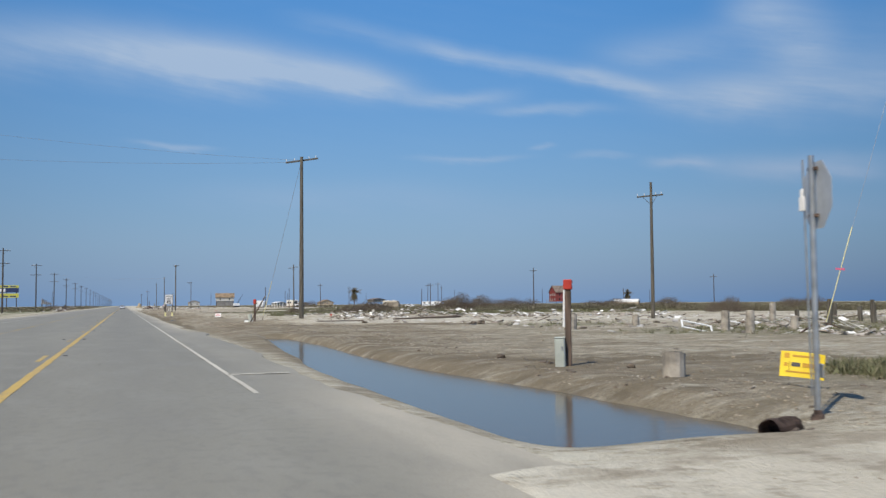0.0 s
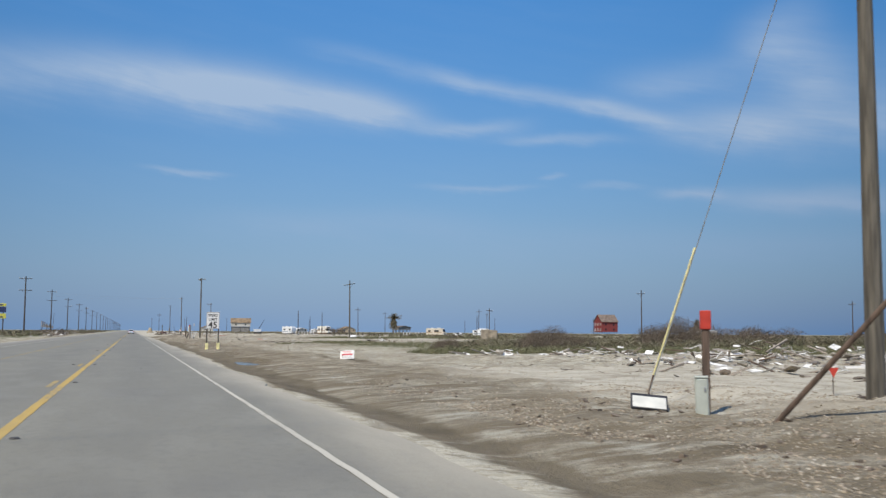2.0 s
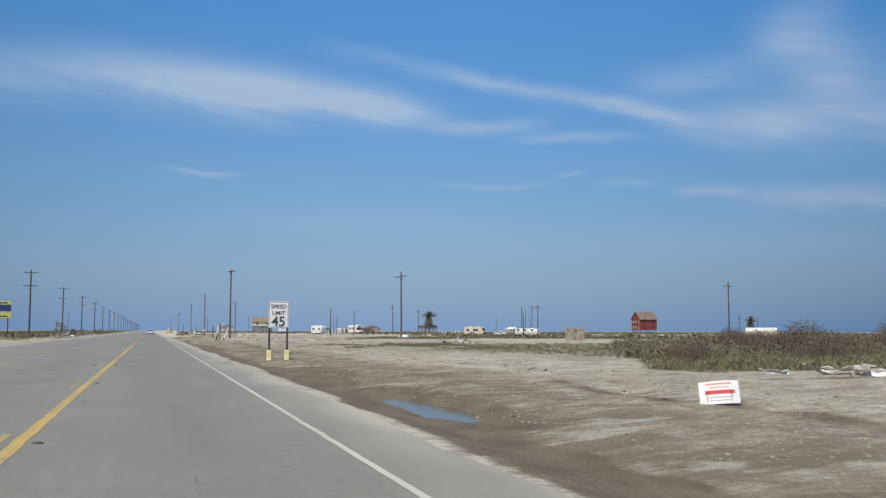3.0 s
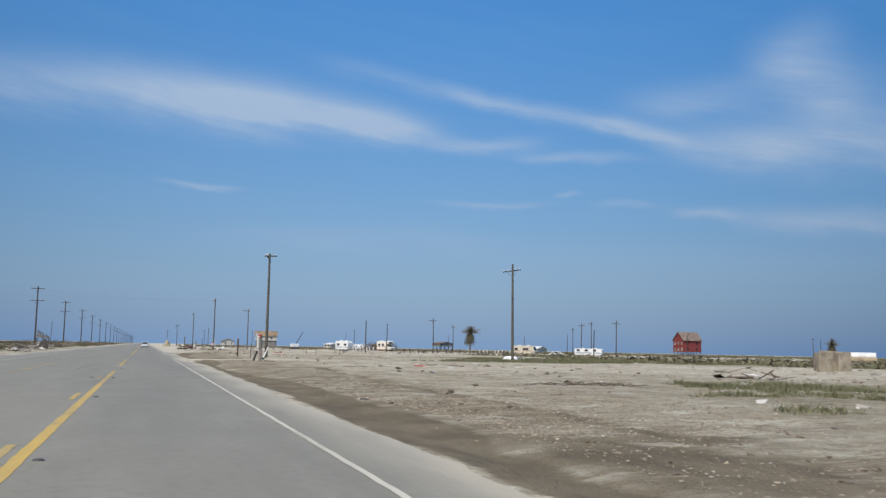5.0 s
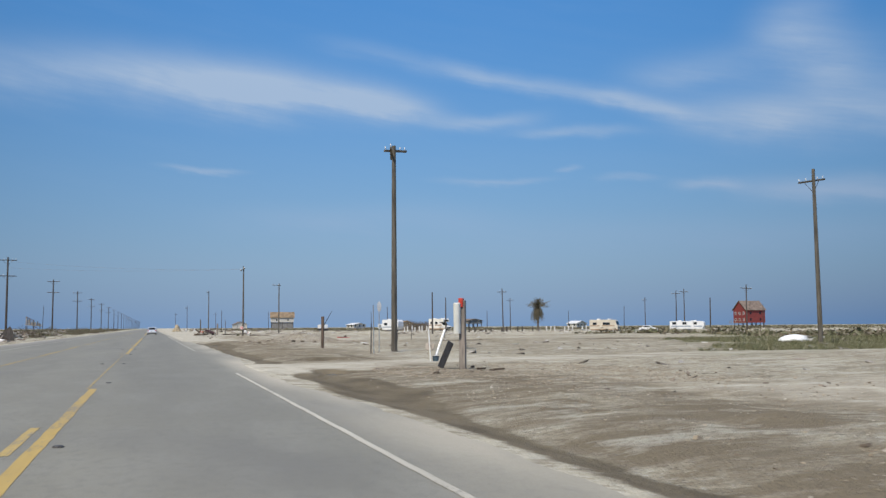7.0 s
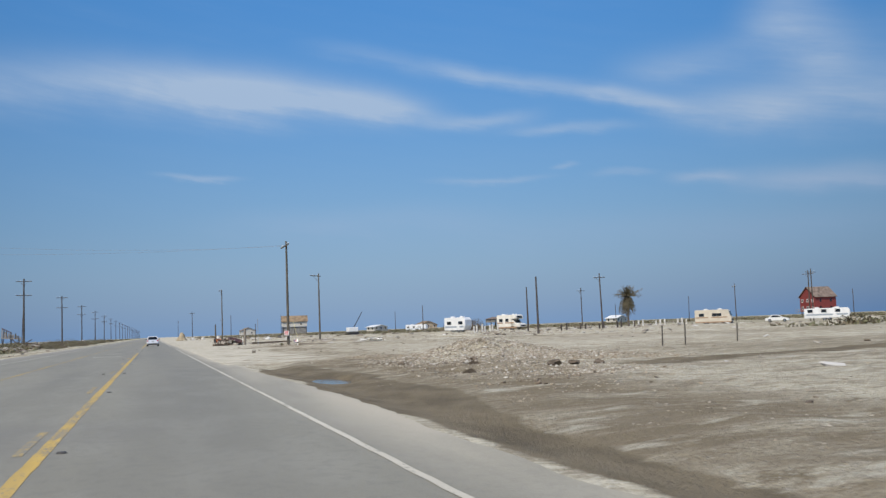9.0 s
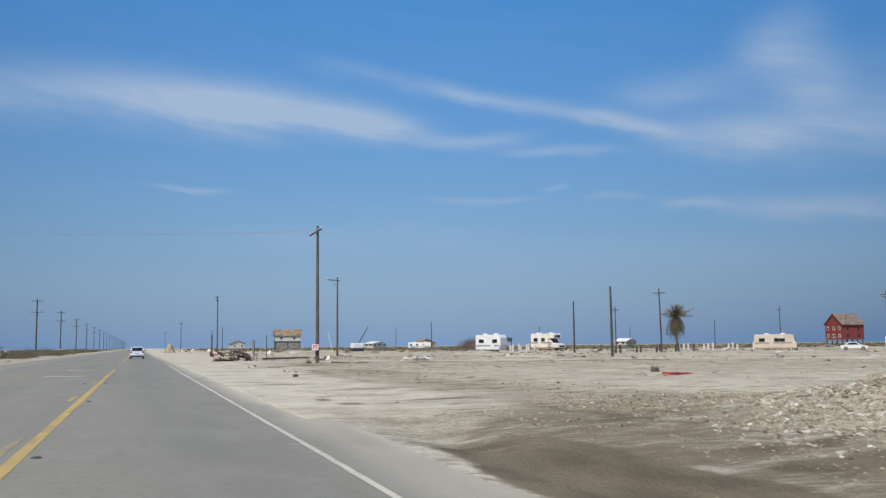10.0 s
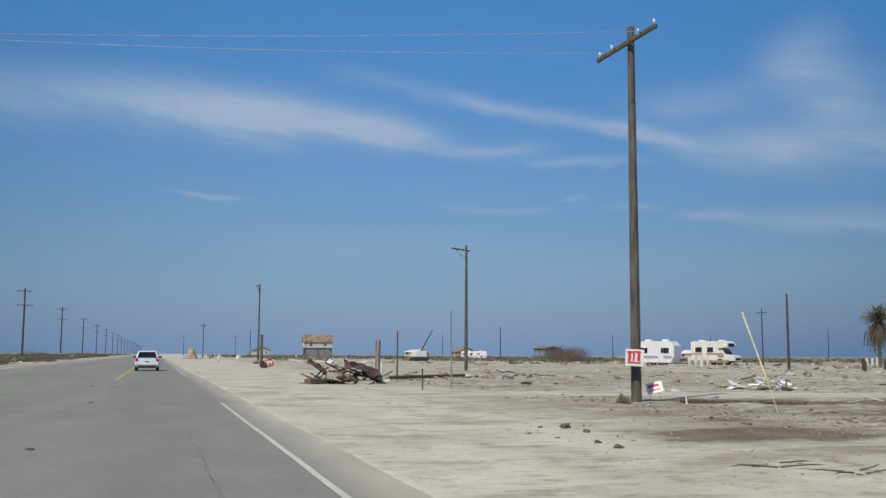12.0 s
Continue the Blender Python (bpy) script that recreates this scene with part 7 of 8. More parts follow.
def branch_heap(x, y, rx, ry, count, seed, label, high=1.0):
    """Thin broken branches lying criss-cross."""
    rr = random.Random(seed)
    s = thing("branch_heap", pose(x, y, ground_z(x, y)), label, "branches", "broken branches")
    for i in range(count):
        px_, py_ = rr.uniform(-rx, rx), rr.uniform(-ry, ry)
        a, l = rr.uniform(-0.5, 0.5) + (3.14 if rr.random() < 0.5 else 0), rr.uniform(0.3, 0.9)
        bm = bmesh.new()
        p = Vector((px_, py_, ground_z(x + px_, y + py_) - ground_z(x, y) + rr.uniform(0.0, 0.03)))
        q = p + Vector((math.cos(a) * l * 0.6, math.sin(a) * l * 0.6, rr.uniform(0.02, 0.14) * high))
        r_ = q + Vector((math.cos(a + 0.4) * l * 0.4, math.sin(a + 0.4) * l * 0.4, rr.uniform(-0.08, 0.05) * high))
        add_rod(bm, p, q, 0.012, 0.009, 5)
        add_rod(bm, q, r_, 0.009, 0.004, 5)
        part("branch", bm, LUMBER_BROWN, s)
    return s


branch_heap(16.4, 168.7, 2.0, 0.7, 60, 18, "thin dark broken branches strewn on sand")
branch_heap(7.5, 324.4, 0.2, 0.2, 4, 19, "dark sticks and bark washed up on sand", 0.25)
branch_heap(7.9, 323.6, 0.15, 0.2, 4, 20, "dark sticks and bark washed up on sand", 0.25)
branch_heap(21.2, 204.5, 1.2, 0.6, 16, 22, "thin dark broken branches strewn on sand", 0.5)
branch_heap(12.5, 193.5, 0.7, 0.3, 9, 23, "thin dark broken branches strewn on sand", 0.5)
branch_heap(21.3, 299.2, 2.2, 0.6, 10, 21, "thin dark broken branches strewn on sand")


# brush swept together along the far verge
BR = random.Random(31)
for y in list(range(318, 352, 9)) + list(range(392, 452, 8)) + list(range(470, 560, 10)) + list(range(580, 700, 14)):
    shrub(-19.0 + BR.uniform(-2.0, 2.0), y + BR.uniform(-3, 3), BR.uniform(2.0, 3.6), BR.uniform(0.7, 1.5), 200 + y, "low dark brush swept along the far verge", leaves=700, material=SCRUB_MAT if y % 3 else BROWNBUSH_MAT)


# ---- wreckage, piece by piece ----
def plank_mesh(name, l, w, h, material):
    bm = bmesh.new()
    add_box(bm, l, w, h, bevel=min(w, h) * 0.08)
    return mesh_of(name, bm, material)


KIT = [("plank", plank_mesh("plank", 2.6, 0.14, 0.04, LUMBER)), ("plank", plank_mesh("plank", 3.6, 0.19, 0.05, LUMBER_BROWN)), ("beam", plank_mesh("beam", 3.2, 0.16, 0.16, LUMBER)),
       ("panel", plank_mesh("panel", 1.3, 0.8, 0.03, SCRAP_WHITE)), ("panel", plank_mesh("panel", 1.0, 0.6, 0.05, SCRAP_WHITE)), ("board", plank_mesh("board", 1.6, 0.7, 0.025, LUMBER)),
       ("slab", plank_mesh("slab", 0.9, 0.7, 0.22, CONCRETE)), ("beam", plank_mesh("beam", 2.4, 0.12, 0.12, POST_WOOD)), ("sheet", plank_mesh("sheet", 1.8, 0.9, 0.012, SHEET_RUST)),
       ("plank", plank_mesh("plank", 1.8, 0.12, 0.04, SCRAP_WHITE))]


def debris_pile(x, y, rx, ry, high, count, seed, label, picks=(0, 3, 2, 3, 9, 5, 6, 7, 9, 4, 9, 3, 4), scale=0.44, steep=24):
    """A heap of loose storm wreckage, every piece an object of its own."""
    rr = random.Random(seed)
    s = thing("debris_pile", pose(x, y, ground_z(x, y)), label, "debris pile", "storm debris")
    for i in range(int(count * 1.8)):
        a, r = rr.uniform(0, 6.283), rr.random() ** 0.7
        px_, py_ = rx * r * math.cos(a), ry * r * math.sin(a)
        name, me = KIT[rr.choice(picks)]
        zz = ground_z(x + px_, y + py_) - ground_z(x, y) + high * (1 - r * r) * rr.random()
        m = pose(px_, py_, zz, rr.uniform(-steep, steep), rr.uniform(-steep, steep), rr.uniform(0, 360)) @ Matrix.Diagonal((scale * rr.uniform(0.6, 1.15), scale * rr.uniform(0.7, 1.2), scale, 1))
        piece(name, me, s, m)
    return s


LBL = "tangled heap of broken planks and white panels"
HEAPS_FAR = [(22.5, 89, 3.5, 1.8, 0.55, 30), (27.5, 92, 3.5, 2, 0.7, 30), (32.5, 93, 3.5, 2, 0.6, 26), (38, 92, 4, 2, 0.7, 28), (44.5, 95, 4.5, 2.4, 0.7, 26), (22, 97.5, 3, 2, 0.6, 24), (19, 104.5, 3, 1.2, 0.3, 12), (29, 99.5, 3, 2, 0.6, 18), (56, 101, 5, 3, 0.8, 24), (20, 82, 4, 2, 0.35, 14)]
HEAPS_NEAR = [(21.5, 63, 4, 1.8, 0.12, 5), (28, 64, 4.5, 2, 0.15, 7), (31, 41, 4, 2.4, 0.5, 24), (38, 50, 5, 3, 0.6, 30), (28.5, 33, 3, 1.8, 0.4, 18), (48, 57, 6, 3, 0.6, 24), (41, 71.5, 6, 3, 0.5, 20)]
for i, (x, y, rx, ry, hi, k) in enumerate(HEAPS_FAR + HEAPS_NEAR):
    debris_pile(x, y, rx, ry, hi, k, 100 + i, LBL)
debris_pile(24.0, 349.0, 1.7, 1.3, 0.5, 26, 140, "heap of crumpled white sheets and grey boards", picks=(3, 4, 3, 9, 5, 0, 9), scale=0.46)
debris_pile(34.0, 350.0, 3.5, 2.0, 0.35, 18, 141, "low scatter of brown boards and white scraps", picks=(1, 7, 3, 0))
debris_pile(15.0, 366.0, 3.5, 1.5, 0.2, 14, 142, "brown boards and beams lying across sand", picks=(1, 7, 0, 2), steep=6)
debris_pile(22.5, 373.5, 3.0, 1.6, 0.4, 14, 143, "brown boards and beams lying across sand", picks=(1, 7, 0, 5), steep=12)
debris_pile(31.0, 180.0, 2.5, 1.6, 0.6, 16, 144, "rust-red sheets and boards heaped on the flat", picks=(8, 1, 7, 3))
debris_pile(43.0, 243.0, 2.5, 1.4, 0.4, 12, 145, "white scraps and boards lying in grass", picks=(3, 4, 0))
debris_pile(60.0, 405.0, 4.0, 2.0, 0.6, 20, 146, LBL)
debris_pile(80.0, 410.0, 5.0, 2.4, 0.5, 18, 147, "low scatter of brown boards and white scraps", picks=(1, 7, 3, 0))
HEAPS_VERGE = [(-15.8, 268, 1.6, 4, 0.5, 18), (-16.5, 284, 2, 5, 0.7, 24), (-16.8, 300, 2.2, 5, 0.8, 26), (-17.5, 317, 2.4, 6, 1.0, 28), (-18.5, 333, 2.5, 6, 1.0, 26), (-19, 350, 2.8, 6, 0.9, 24),
               (-18.5, 378, 2.5, 7, 1.0, 24), (-19.5, 402, 3, 8, 1.2, 24), (-20.5, 430, 3, 9, 1.2, 24), (-21.5, 462, 4, 10, 1.4, 24), (-21, 500, 4, 10, 1.4, 22), (-20, 545, 4, 12, 1.4, 20)]
for i, (x, y, rx, ry, hi, k) in enumerate(HEAPS_VERGE):
    debris_pile(x, y, rx, ry, hi, k, 160 + i, "roadside heap of grey storm lumber and scraps", picks=(0, 0, 1, 2, 5, 5, 6, 7, 3, 9), scale=0.62 + 0.0012 * (y - 268), steep=20)

# fallen wreck beside the far verge: a dark sheet on edge against broken boards
wr = thing("wrecked_panel", pose(-16.5, 311.0, ground_z(-16.5, 311.0), 0, 0, 8), "dark broken sheet standing on edge in wreckage", "wreckage")
bm = bmesh.new()
add_prism(bm, [(-1.2, 0.0), (-0.5, 0.9), (0.35, 1.75), (0.6, 1.4), (0.9, 0.0)], 0.06, pose(0, 0, 0, -12, 0, 0))
part("sheet", bm, WOOD_DARK, wr, "bent grey-green sheet")
bm = bmesh.new()
add_box(bm, 3.4, 0.2, 0.2, pose(0.2, 0.5, 0.1, 0, -18, 20), bevel=0.02)
part("beam", bm, LUMBER, wr)
bm = bmesh.new()
add_box(bm, 2.8, 0.25, 0.12, pose(-0.6, -0.4, 0.05, 0, 10, -15), bevel=0.02)
part("beam", bm, WOOD_DARK, wr)
# ruined stilt shed farther along
rs = thing("ruined_shed", pose(-35.5, 515.0, ground_z(-35.5, 515), 0, 0, 10), "collapsed grey stilt shed, its walls torn to loose boards", "ruined shed")
SR = random.Random(77)
for a in (-2.0, 0.0, 2.0):
    for b in (-1.2, 1.2):
        bm = bmesh.new()
        add_rod(bm, (a, b, -0.1), (a + SR.uniform(-0.3, 0.3), b, 2.2 if a else 2.5), 0.13, 0.12, 7)
        part("stilt", bm, WOOD_DARK, rs)
bm = bmesh.new()
add_box(bm, 4.8, 3.0, 0.22, pose(0, 0, 2.2, 0, 5, 0), bevel=0.02)
part("floor", bm, LUMBER, rs)
for k in range(15):
    a = -2.2 + 0.31 * k
    h = (2.9 - 0.16 * k) * SR.uniform(0.55, 1.1)
    bm = bmesh.new()
    add_box(bm, 0.26, 0.05, h, pose(a, -1.3 + SR.uniform(-0.2, 0.2), 2.3 - 0.09 * a, SR.uniform(-8, 8), SR.uniform(-7, 7), 0))
    part("board", bm, (LUMBER, WOOD, LUMBER)[k % 3], rs)
bm = bmesh.new()
add_box(bm, 2.6, 2.2, 0.08, pose(-0.9, 0.3, 4.3, 10, 28, 8), bevel=0.01)
part("roof_panel", bm, SHEET_RUST, rs)
for a, b, c in ((1.6, 4.0, 62), (2.6, 3.4, -50), (0.6, 3.0, 70)):
    bm = bmesh.new()
    add_box(bm, 0.2, 0.1, b, pose(a, -1.6, 0.0, 0, c, SR.uniform(-20, 20)))
    part("beam", bm, LUMBER_BROWN, rs)
bm = bmesh.new()
add_rod(bm, (2.6, 0.5, -0.1), (2.9, 0.4, 8.4), 0.10, 0.07, 8)
part("mast", bm, WOOD_DARK, rs)

# red-brown wreck heap beside the lone timber pile
wh = thing("wreck_heap", pose(8.7, 357.2, ground_z(8.7, 357.2), 0, 0, -8), "heap of splintered timber under a crumpled rust-red sheet", "debris pile")
for x, y, z, rx, ry, rz, l, w, h, mm, nm in (
        (-0.9, 0.0, 0.25, 0, 34, 20, 2.6, 0.16, 0.16, LUMBER_BROWN, "beam"), (-1.1, -0.3, 0.1, 10, -12, -30, 2.2, 0.2, 0.1, WOOD_DARK, "plank"), (0.2, -0.5, 0.1, 0, 14, 65, 2.0, 0.14, 0.14, LUMBER, "beam"),
        (0.9, 0.2, 0.05, 8, -24, 8, 2.2, 0.16, 0.1, LUMBER, "plank"), (-0.4, 0.5, 0.05, -12, 8, 100, 1.8, 0.2, 0.08, POST_WOOD, "plank"), (1.2, -0.2, 0.08, 0, 22, -20, 1.6, 0.14, 0.1, WOOD_DARK, "plank"),
        (-1.4, 0.1, 0.05, 0, -40, 60, 1.5, 0.12, 0.1, LUMBER, "plank"), (0.0, 0.1, 0.05, 0, 5, 35, 2.6, 0.3, 0.15, POST_WOOD, "beam"), (0.4, -0.7, 0.02, 20, 0, -50, 1.3, 0.5, 0.05, LUMBER, "board"),
        (-0.7, -0.6, 0.3, 50, 10, 10, 0.7, 0.4, 0.05, LUMBER, "board"), (-1.5, -0.5, 0.02, 0, 0, 40, 1.0, 0.4, 0.2, LUMBER_BROWN, "board")):
    bm = bmesh.new()
    add_box(bm, l, w, h, bevel=0.012)
    part(nm, bm, mm, wh, m=pose(x, y, z, rx, ry, rz))
bm = bmesh.new()
bmesh.ops.create_grid(bm, x_segments=8, y_segments=5, size=1, matrix=pose(0.55, 0, 0.72, 12, 17, 5) @ Matrix.Diagonal((0.85, 0.6, 1, 1)))
rr = random.Random(3)
for v in bm.verts:
    v.co.z += rr.uniform(-0.14, 0.14) - 0.12 * abs(v.co.x - 0.2)
bmesh.ops.solidify(bm, geom=bm.faces[:], thickness=0.012)
part("sheet", bm, SHEET_RUST, wh, "crumpled rust-red metal sheet")
debris_pile(8.5, 357.7, 1.5, 0.8, 1.0, 34, 151, "splintered brown boards thrown up in a heap", picks=(1, 7, 2, 1, 7), scale=0.42, steep=38)
hp = thing("sand_heap", pose(8.4, 549.0, ground_z(8.4, 549.0)), "steep heap of tan sand far along the shoulder", "sand heap")
bm = bmesh.new()
bmesh.ops.create_cone(bm, cap_ends=True, segments=28, radius1=1.0, radius2=0.05, depth=1.0, matrix=Matrix.Translation((0, 0, 0.5)))
bmesh.ops.subdivide_edges(bm, edges=bm.edges[:], cuts=4, use_grid_fill=True)
for v in bm.verts:
    k = math.hypot(v.co.x, v.co.y)
    f = 1.0 + 0.25 * noise.noise(v.co * 2.3)
    v.co = Vector((v.co.x * 1.9 * f, v.co.y * 1.9 * f, max(-0.05, 2.7 * (math.cos(min(k, 1.0) * 3.1416) * 0.5 + 0.5) * (0.9 + 0.3 * noise.noise(v.co * 3.0))) if v.co.z > 0.001 else -0.05))
part("mound", bm, LOOSE_SAND, hp, smooth=True)
simple_rod("white_stake", gz(10.2, 357.6, -0.05), (10.2, 357.6, 0.95), 0.06, PVC, "white stake beside a wreck heap", "stake", "white stakes")

# long dark timber lying on sand, and a bent lath before it
lt = thing("fallen_timber", Matrix(), "long dark timber lying on pale sand", "timber")
bm = bmesh.new()
add_rod(bm, gz(20.3, 74.0, 0.08), gz(26.9, 77.1, 0.16), 0.05, 0.10, 9)
part("log", bm, LUMBER_BROWN, lt)
lt = thing("fallen_timber", Matrix(), "thin dark lath lying on pale sand", "timber")
bm = bmesh.new()
add_rod(bm, gz(13.0, 69.5, 0.04), gz(17.2, 71.0, 0.05), 0.035, 0.035, 6)
part("lath", bm, LUMBER_BROWN, lt)
lt = thing("fallen_timber", Matrix(), "long brown beam lying on trestled scraps", "timber")
bm = bmesh.new()
add_rod(bm, gz(11.9, 363.3, 0.12), gz(17.0, 366.8, 0.14), 0.09, 0.09, 6)
part("beam", bm, LUMBER_BROWN, lt)
lt = thing("fallen_timber", Matrix(), "crooked dark branch lying beside a pole", "timber")
bm = bmesh.new()
for a, b in (((14.2, 338.4), (15.1, 337.8)), ((15.1, 337.8), (16.3, 337.3)), ((16.3, 337.3), (16.9, 336.6))):
    add_rod(bm, gz(*a, 0.05), gz(*b, 0.05), 0.05, 0.04, 6)
part("branch", bm, LUMBER_BROWN, lt)


def rock(x, y, r, label, material=None, seed=0, flat=0.7):
    rr = random.Random(seed)
    s = thing("rock", pose(x, y, ground_z(x, y), 0, 0, rr.uniform(0, 360)), label, "rock", "loose lumps")
    bm = bmesh.new()
    bmesh.ops.create_icosphere(bm, subdivisions=2, radius=r)
    for v in bm.verts:
        v.co *= 0.85 + 0.7 * noise.noise(v.co * (2.1 / r) + Vector((seed * 3.1, 0, 0)))
        v.co.z = v.co.z * flat + r * 0.25
    part("lump", bm, material or CONCRETE, s)


rock(6.5, 306.2, 0.14, "square-edged brown lump of broken masonry", CLOD, 1)
cv = thing("culvert", pose(6.72, 8.6, ground_z(6.72, 8.6) - 0.05, 0, 0, 24) @ Matrix.Scale(0.62, 4), "rusty dark culvert pipe end broken open at the ditch", "culvert pipe")
bm = bmesh.new()
CR = random.Random(8)
rings = []
for k in range(9):
    r = 0.20 + 0.012 * (k % 2)
    rings.append([bm.verts.new((0.09 * k - 0.36 + (CR.uniform(-0.06, 0.06) if k in (0, 8) else 0), r * math.cos(a), 0.14 + r * 0.85 * math.sin(a) * (1 + CR.uniform(-0.08, 0.05)))) for a in [6.283 * n / 18 for n in range(18)]])
for p, q in zip(rings, rings[1:]):
    for n in range(18):
        bm.faces.new((p[n], p[(n + 1) % 18], q[(n + 1) % 18], q[n]))
bmesh.ops.solidify(bm, geom=bm.faces[:], thickness=0.012)
part("pipe", bm, STEEL_DARK, cv)
for x0, y0, l, a in ((-0.2, -0.26, 0.7, 8), (0.15, -0.32, 0.5, -14), (0.3, 0.1, 0.4, 40)):
    bm = bmesh.new()
    add_box(bm, l, 0.07, 0.06, pose(x0, y0, 0.05, 6, -7, a), bevel=0.008)
    part("timber", bm, LUMBER_BROWN, cv)
rock(9.4, 16.6, 0.11, "dark clod of sod on the ditch bank", CLOD, 5)
rock(8.3, 20.5, 0.12, "dark clod of sod on the ditch bank", CLOD, 6)
for i, (x, y, r) in enumerate(((10.4, 262.8, 0.22), (11.2, 263.3, 0.16), (12.3, 264.0, 0.18), (9.2, 266.2, 0.14), (7.6, 268.9, 0.13), (8.6, 161.5, 0.11), (10.8, 165.8, 0.10), (12.6, 183.5, 0.14), (7.6, 184.6, 0.10),
                               (21.4, 57.2, 0.35), (20.8, 57.0, 0.28), (16.2, 66.5, 0.22), (7.5, 330.7, 0.11), (7.45, 329.7, 0.07), (6.75, 327.1, 0.08), (6.8, 327.9, 0.06), (7.3, 315.1, 0.08), (7.6, 313.2, 0.08), (7.4, 314.3, 0.05), (8.4, 161.1, 0.10), (7.4, 212.3, 0.12), (18.0, 80.9, 0.22))):
    rock(x, y, r, "dark clod of mud and root on sand", CLOD, 20 + i, 0.6)

# broken wood beside the post by the track
for i, (x, y, l, a) in enumerate(((9.45, 214.5, 0.4, 10), (9.75, 213.9, 0.6, -20), (9.3, 214.9, 0.3, 60), (13.4, 167.9, 1.6, 8), (15.0, 168.0, 1.2, 20), (11.7, 161.2, 0.8, -10), (5.2, 158.0, 0.4, 15))):
    lt = thing("broken_wood", pose(x, y, ground_z(x, y) + 0.02, 4, -3, a), "short broken piece of brown wood on sand" if i < 3 else "bleached broken plank lying on sand", "wood scrap", "wood scraps")
    bm = bmesh.new()
    wr_ = random.Random(300 + i)
    add_box(bm, l * 0.7, 0.07, 0.045, bevel=0.006)
    bmesh.ops.subdivide_edges(bm, edges=[e for e in bm.edges if abs(e.verts[0].co.x - e.verts[1].co.x) > 0.3 * l], cuts=4)
    for v in bm.verts:
        v.co += Vector((wr_.uniform(-0.05, 0.05), wr_.uniform(-0.02, 0.02), wr_.uniform(-0.012, 0.02)))
    part("log" if i < 3 else "plank", bm, LUMBER_BROWN if i < 3 else LUMBER, lt)

# pale disc, white hull and red board out on the flat
d = thing("spool_disc", pose(13.4, 234.3, ground_z(13.4, 234.3) + 0.20, 62, 0, -20), "pale round wooden spool end lying tilted", "spool end")
bm = bmesh.new()
add_rod(bm, (0, 0, -0.03), (0, 0, 0.03), 0.23, 0.23, 20)
part("disc", bm, LUMBER, d)
bm = bmesh.new()
add_rod(bm, (0, 0, 0.03), (0, 0, 0.06), 0.08, 0.08, 12)
part("hub", bm, LUMBER_BROWN, d)
hull = thing("upturned_hull", pose(41.5, 243.0, ground_z(41.5, 243), 0, 0, -32), "white fibreglass hull piece upturned in grass", "hull")
bm = bmesh.new()
bmesh.ops.create_uvsphere(bm, u_segments=16, v_segments=10, radius=1)
for v in bm.verts:
    v.co = Vector((v.co.x * 1.15 * (1 - 0.25 * (v.co.x > 0) * v.co.x), v.co.y * 0.45, max(-0.05, v.co.z) * 0.52))
part("shell", bm, RV_WHITE, hull, smooth=True)
rb = thing("red_board", pose(21.3, 299.5, ground_z(21.3, 299.5) + 0.02, 3, 2, 20), "faded red board lying flat on sand", "board")
bm = bmesh.new()
add_box(bm, 1.5, 0.5, 0.08, bevel=0.02)
part("board", bm, RED, rb)
rb = thing("red_board", pose(18.0, 198.7, ground_z(18.0, 198.7) + 0.02, 3, 4, -15), "faded red board lying among branches on sand", "board")
bm = bmesh.new()
add_box(bm, 0.9, 0.22, 0.06, bevel=0.015)
part("board", bm, RED, rb)
# orange drum and pale blocks far along the shoulder
dr = thing("traffic_drum", pose(9.6, 402.5, ground_z(9.6, 402.5) + 0.27, 0, 80, 25), "fallen orange plastic traffic drum with pale bands", "traffic drum")
bm = bmesh.new()
add_rod(bm, (0, 0, 0), (0, 0, 0.95), 0.30, 0.24, 16)
part("body", bm, ORANGE, dr)
for z in (0.35, 0.65):
    bm = bmesh.new()
    add_rod(bm, (0, 0, z), (0, 0, z + 0.12), 0.29, 0.275, 16)
    part("band", bm, BOARD_WHITE, dr)
bm = bmesh.new()
add_rod(bm, (0, 0, -0.02), (0, 0, 0.06), 0.40, 0.38, 16)
part("base", bm, BLACK, dr)
simple_rod("timber_post", gz(10.1, 409.0, -0.1), (10.1, 409.0, 3.1), 0.13, WOOD, "weathered timber post by the shoulder", "post")
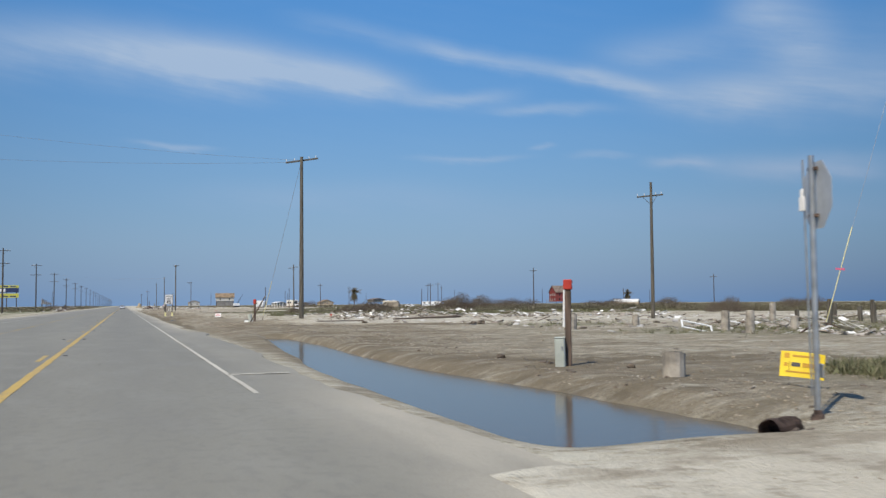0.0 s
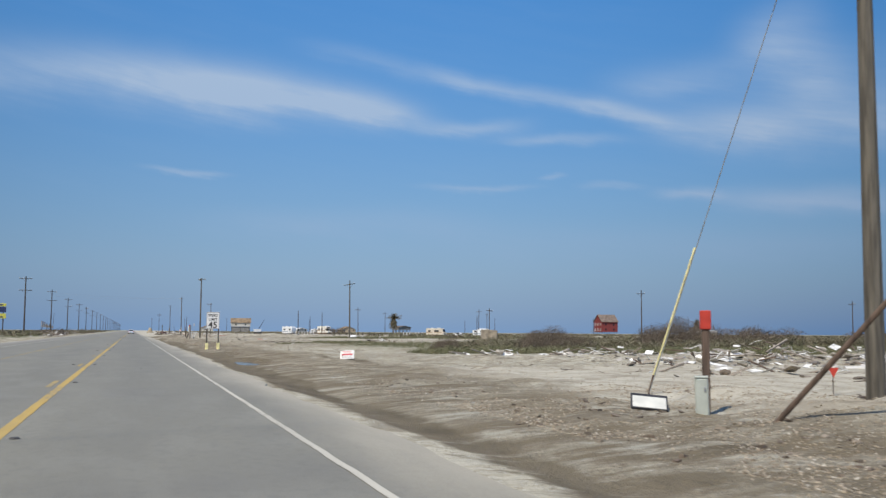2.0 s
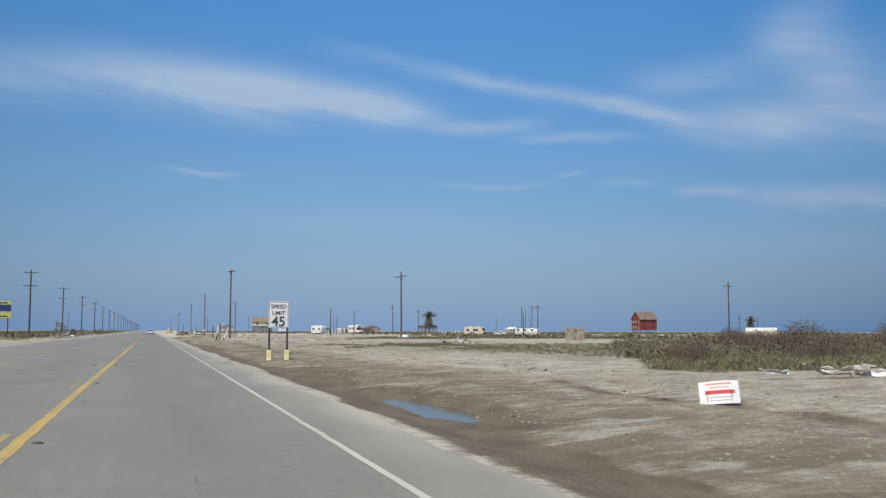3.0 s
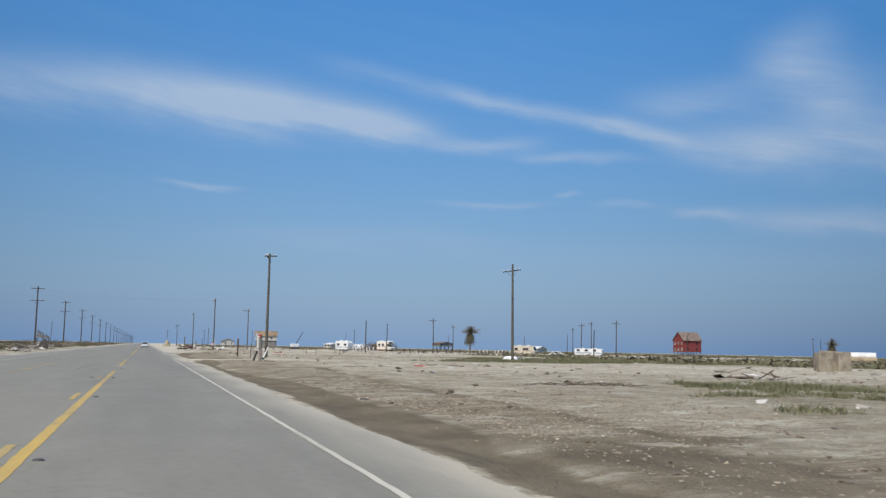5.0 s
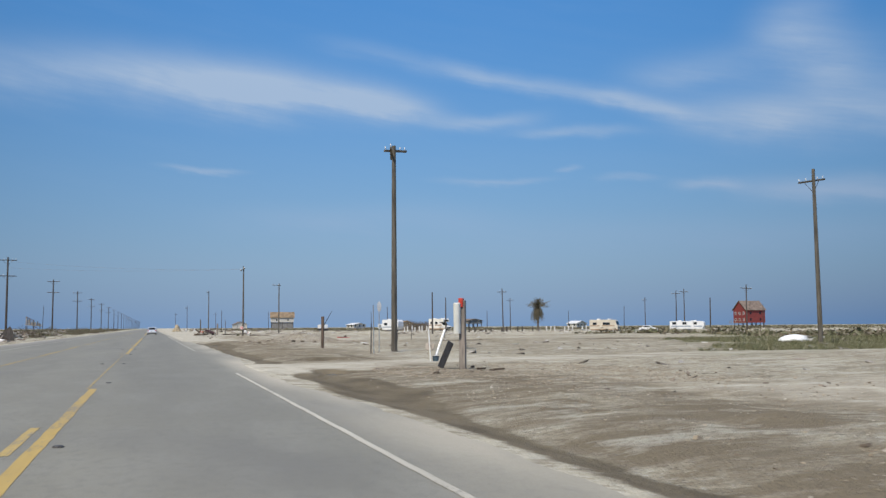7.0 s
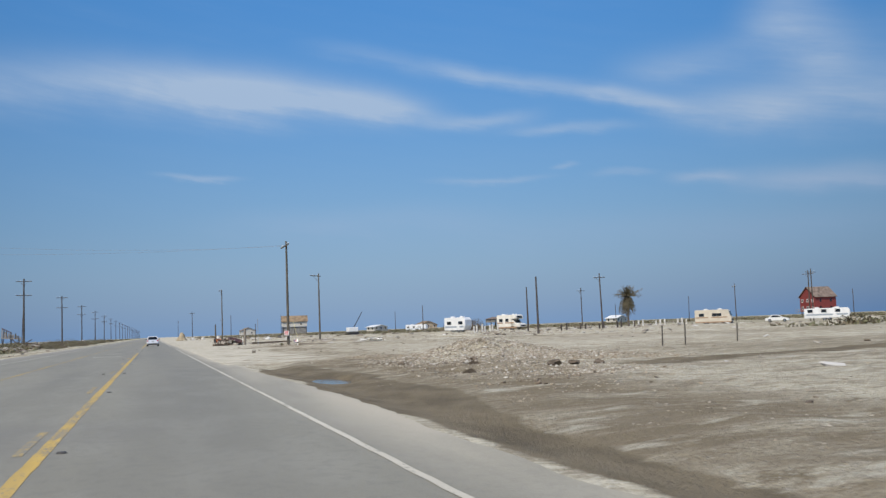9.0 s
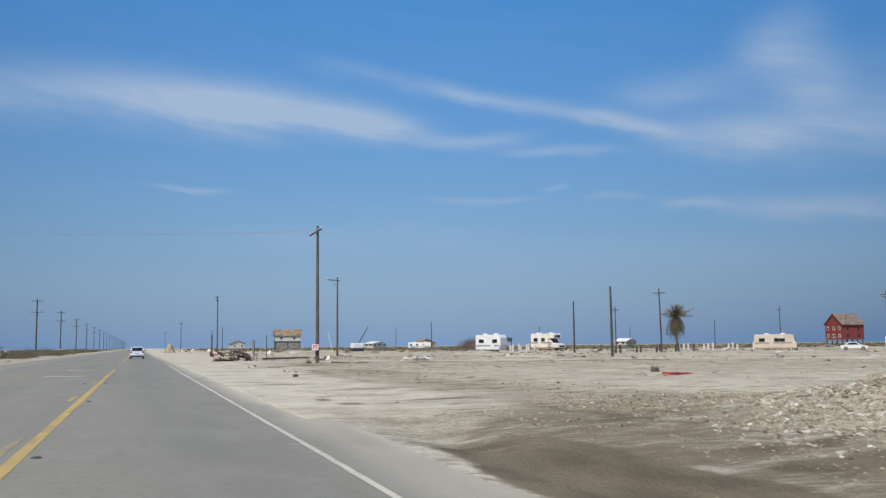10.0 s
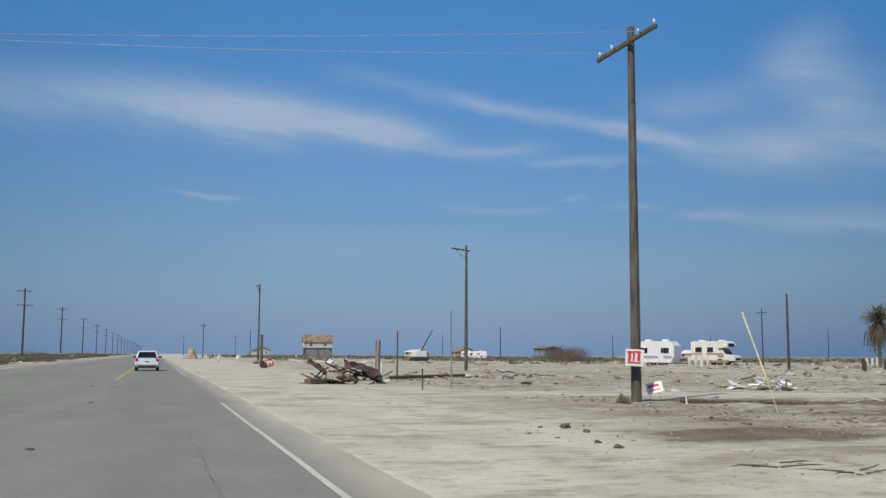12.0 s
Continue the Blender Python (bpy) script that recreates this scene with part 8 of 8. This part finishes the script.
for i, (x, y, w) in enumerate(((11.3, 540.0, 1.6), (14.5, 545.0, 1.8), (20.0, 560.0, 1.6))):
    b = thing("barrier_block", pose(x, y, ground_z(x, y), 0, 0, 12 * i), "pale concrete barrier block far along the shoulder", "barrier block", "barrier blocks")
    bm = bmesh.new()
    add_prism(bm, [(-0.4, 0), (-0.35, 0.35), (-0.15, 0.9), (0.15, 0.9), (0.35, 0.35), (0.4, 0)], w, bevel=0.03)
    part("block", bm, CONCRETE_PALE, b)
# yellow boom of a far digger, and thin far masts
dg = thing("crane_truck", pose(57.2, 528.0, ground_z(57.2, 528), 0, 0, 8), "white truck with a raised dark boom far off", "crane truck")
bm = bmesh.new()
add_box(bm, 3.0, 2.4, 1.3, Matrix.Translation((0, 0, 0.9)), bevel=0.1)
part("cab", bm, RV_WHITE, dg)
bm = bmesh.new()
add_box(bm, 3.6, 0.6, 0.8, Matrix.Translation((0, 1.0, 0)), bevel=0.2)
part("track", bm, BLACK, dg)
bm = bmesh.new()
add_box(bm, 3.6, 0.6, 0.8, Matrix.Translation((0, -1.0, 0)), bevel=0.2)
part("track", bm, BLACK, dg)
bm = bmesh.new()
add_rod(bm, (0.2, 0, 1.6), (3.3, 0, 6.9), 0.15, 0.09, 6)
part("boom", bm, BLACK, dg)
# pink tape on the guy wire
pt = thing("flagging_tape", Matrix.Translation((31.2, 36.8, 2.7)), "short pink flagging tape fluttering on a guy wire", "tape")
bm = bmesh.new()
add_box(bm, 0.5, 0.006, 0.10, pose(0.1, 0, 0, 0, 3, 0))
part("strip", bm, mat("pink_tape", (0.85, 0.18, 0.30), rough=0.5, vary=0.05), pt)

# washed-out sod and scraps on the last lot
xy = keep_off(np.concatenate([clumped(strewn(1500, 6.2, 15, 319, 346, 1.1), 3.5, 81, 0.12), clumped(strewn(900, 10, 40, 338, 380), 6, 83, 0.15)]))
scatter_chunks("sod_clods", xy, 0.022 + 0.075 * SC.rand(len(xy)) ** 3, STICK_MAT, "dark torn lumps of sod on washed sand", "clods", flat=0.5, long=1.5)
xy = keep_off(clumped(strewn(420, 16, 60, 335, 375), 7, 85, 0.0))
scatter_chunks("board_litter", xy, 0.06 + 0.22 * SC.rand(len(xy)) ** 3, LITTER_MAT, "small scraps of board and sheet on sand", "debris", flat=0.25, long=1.8)
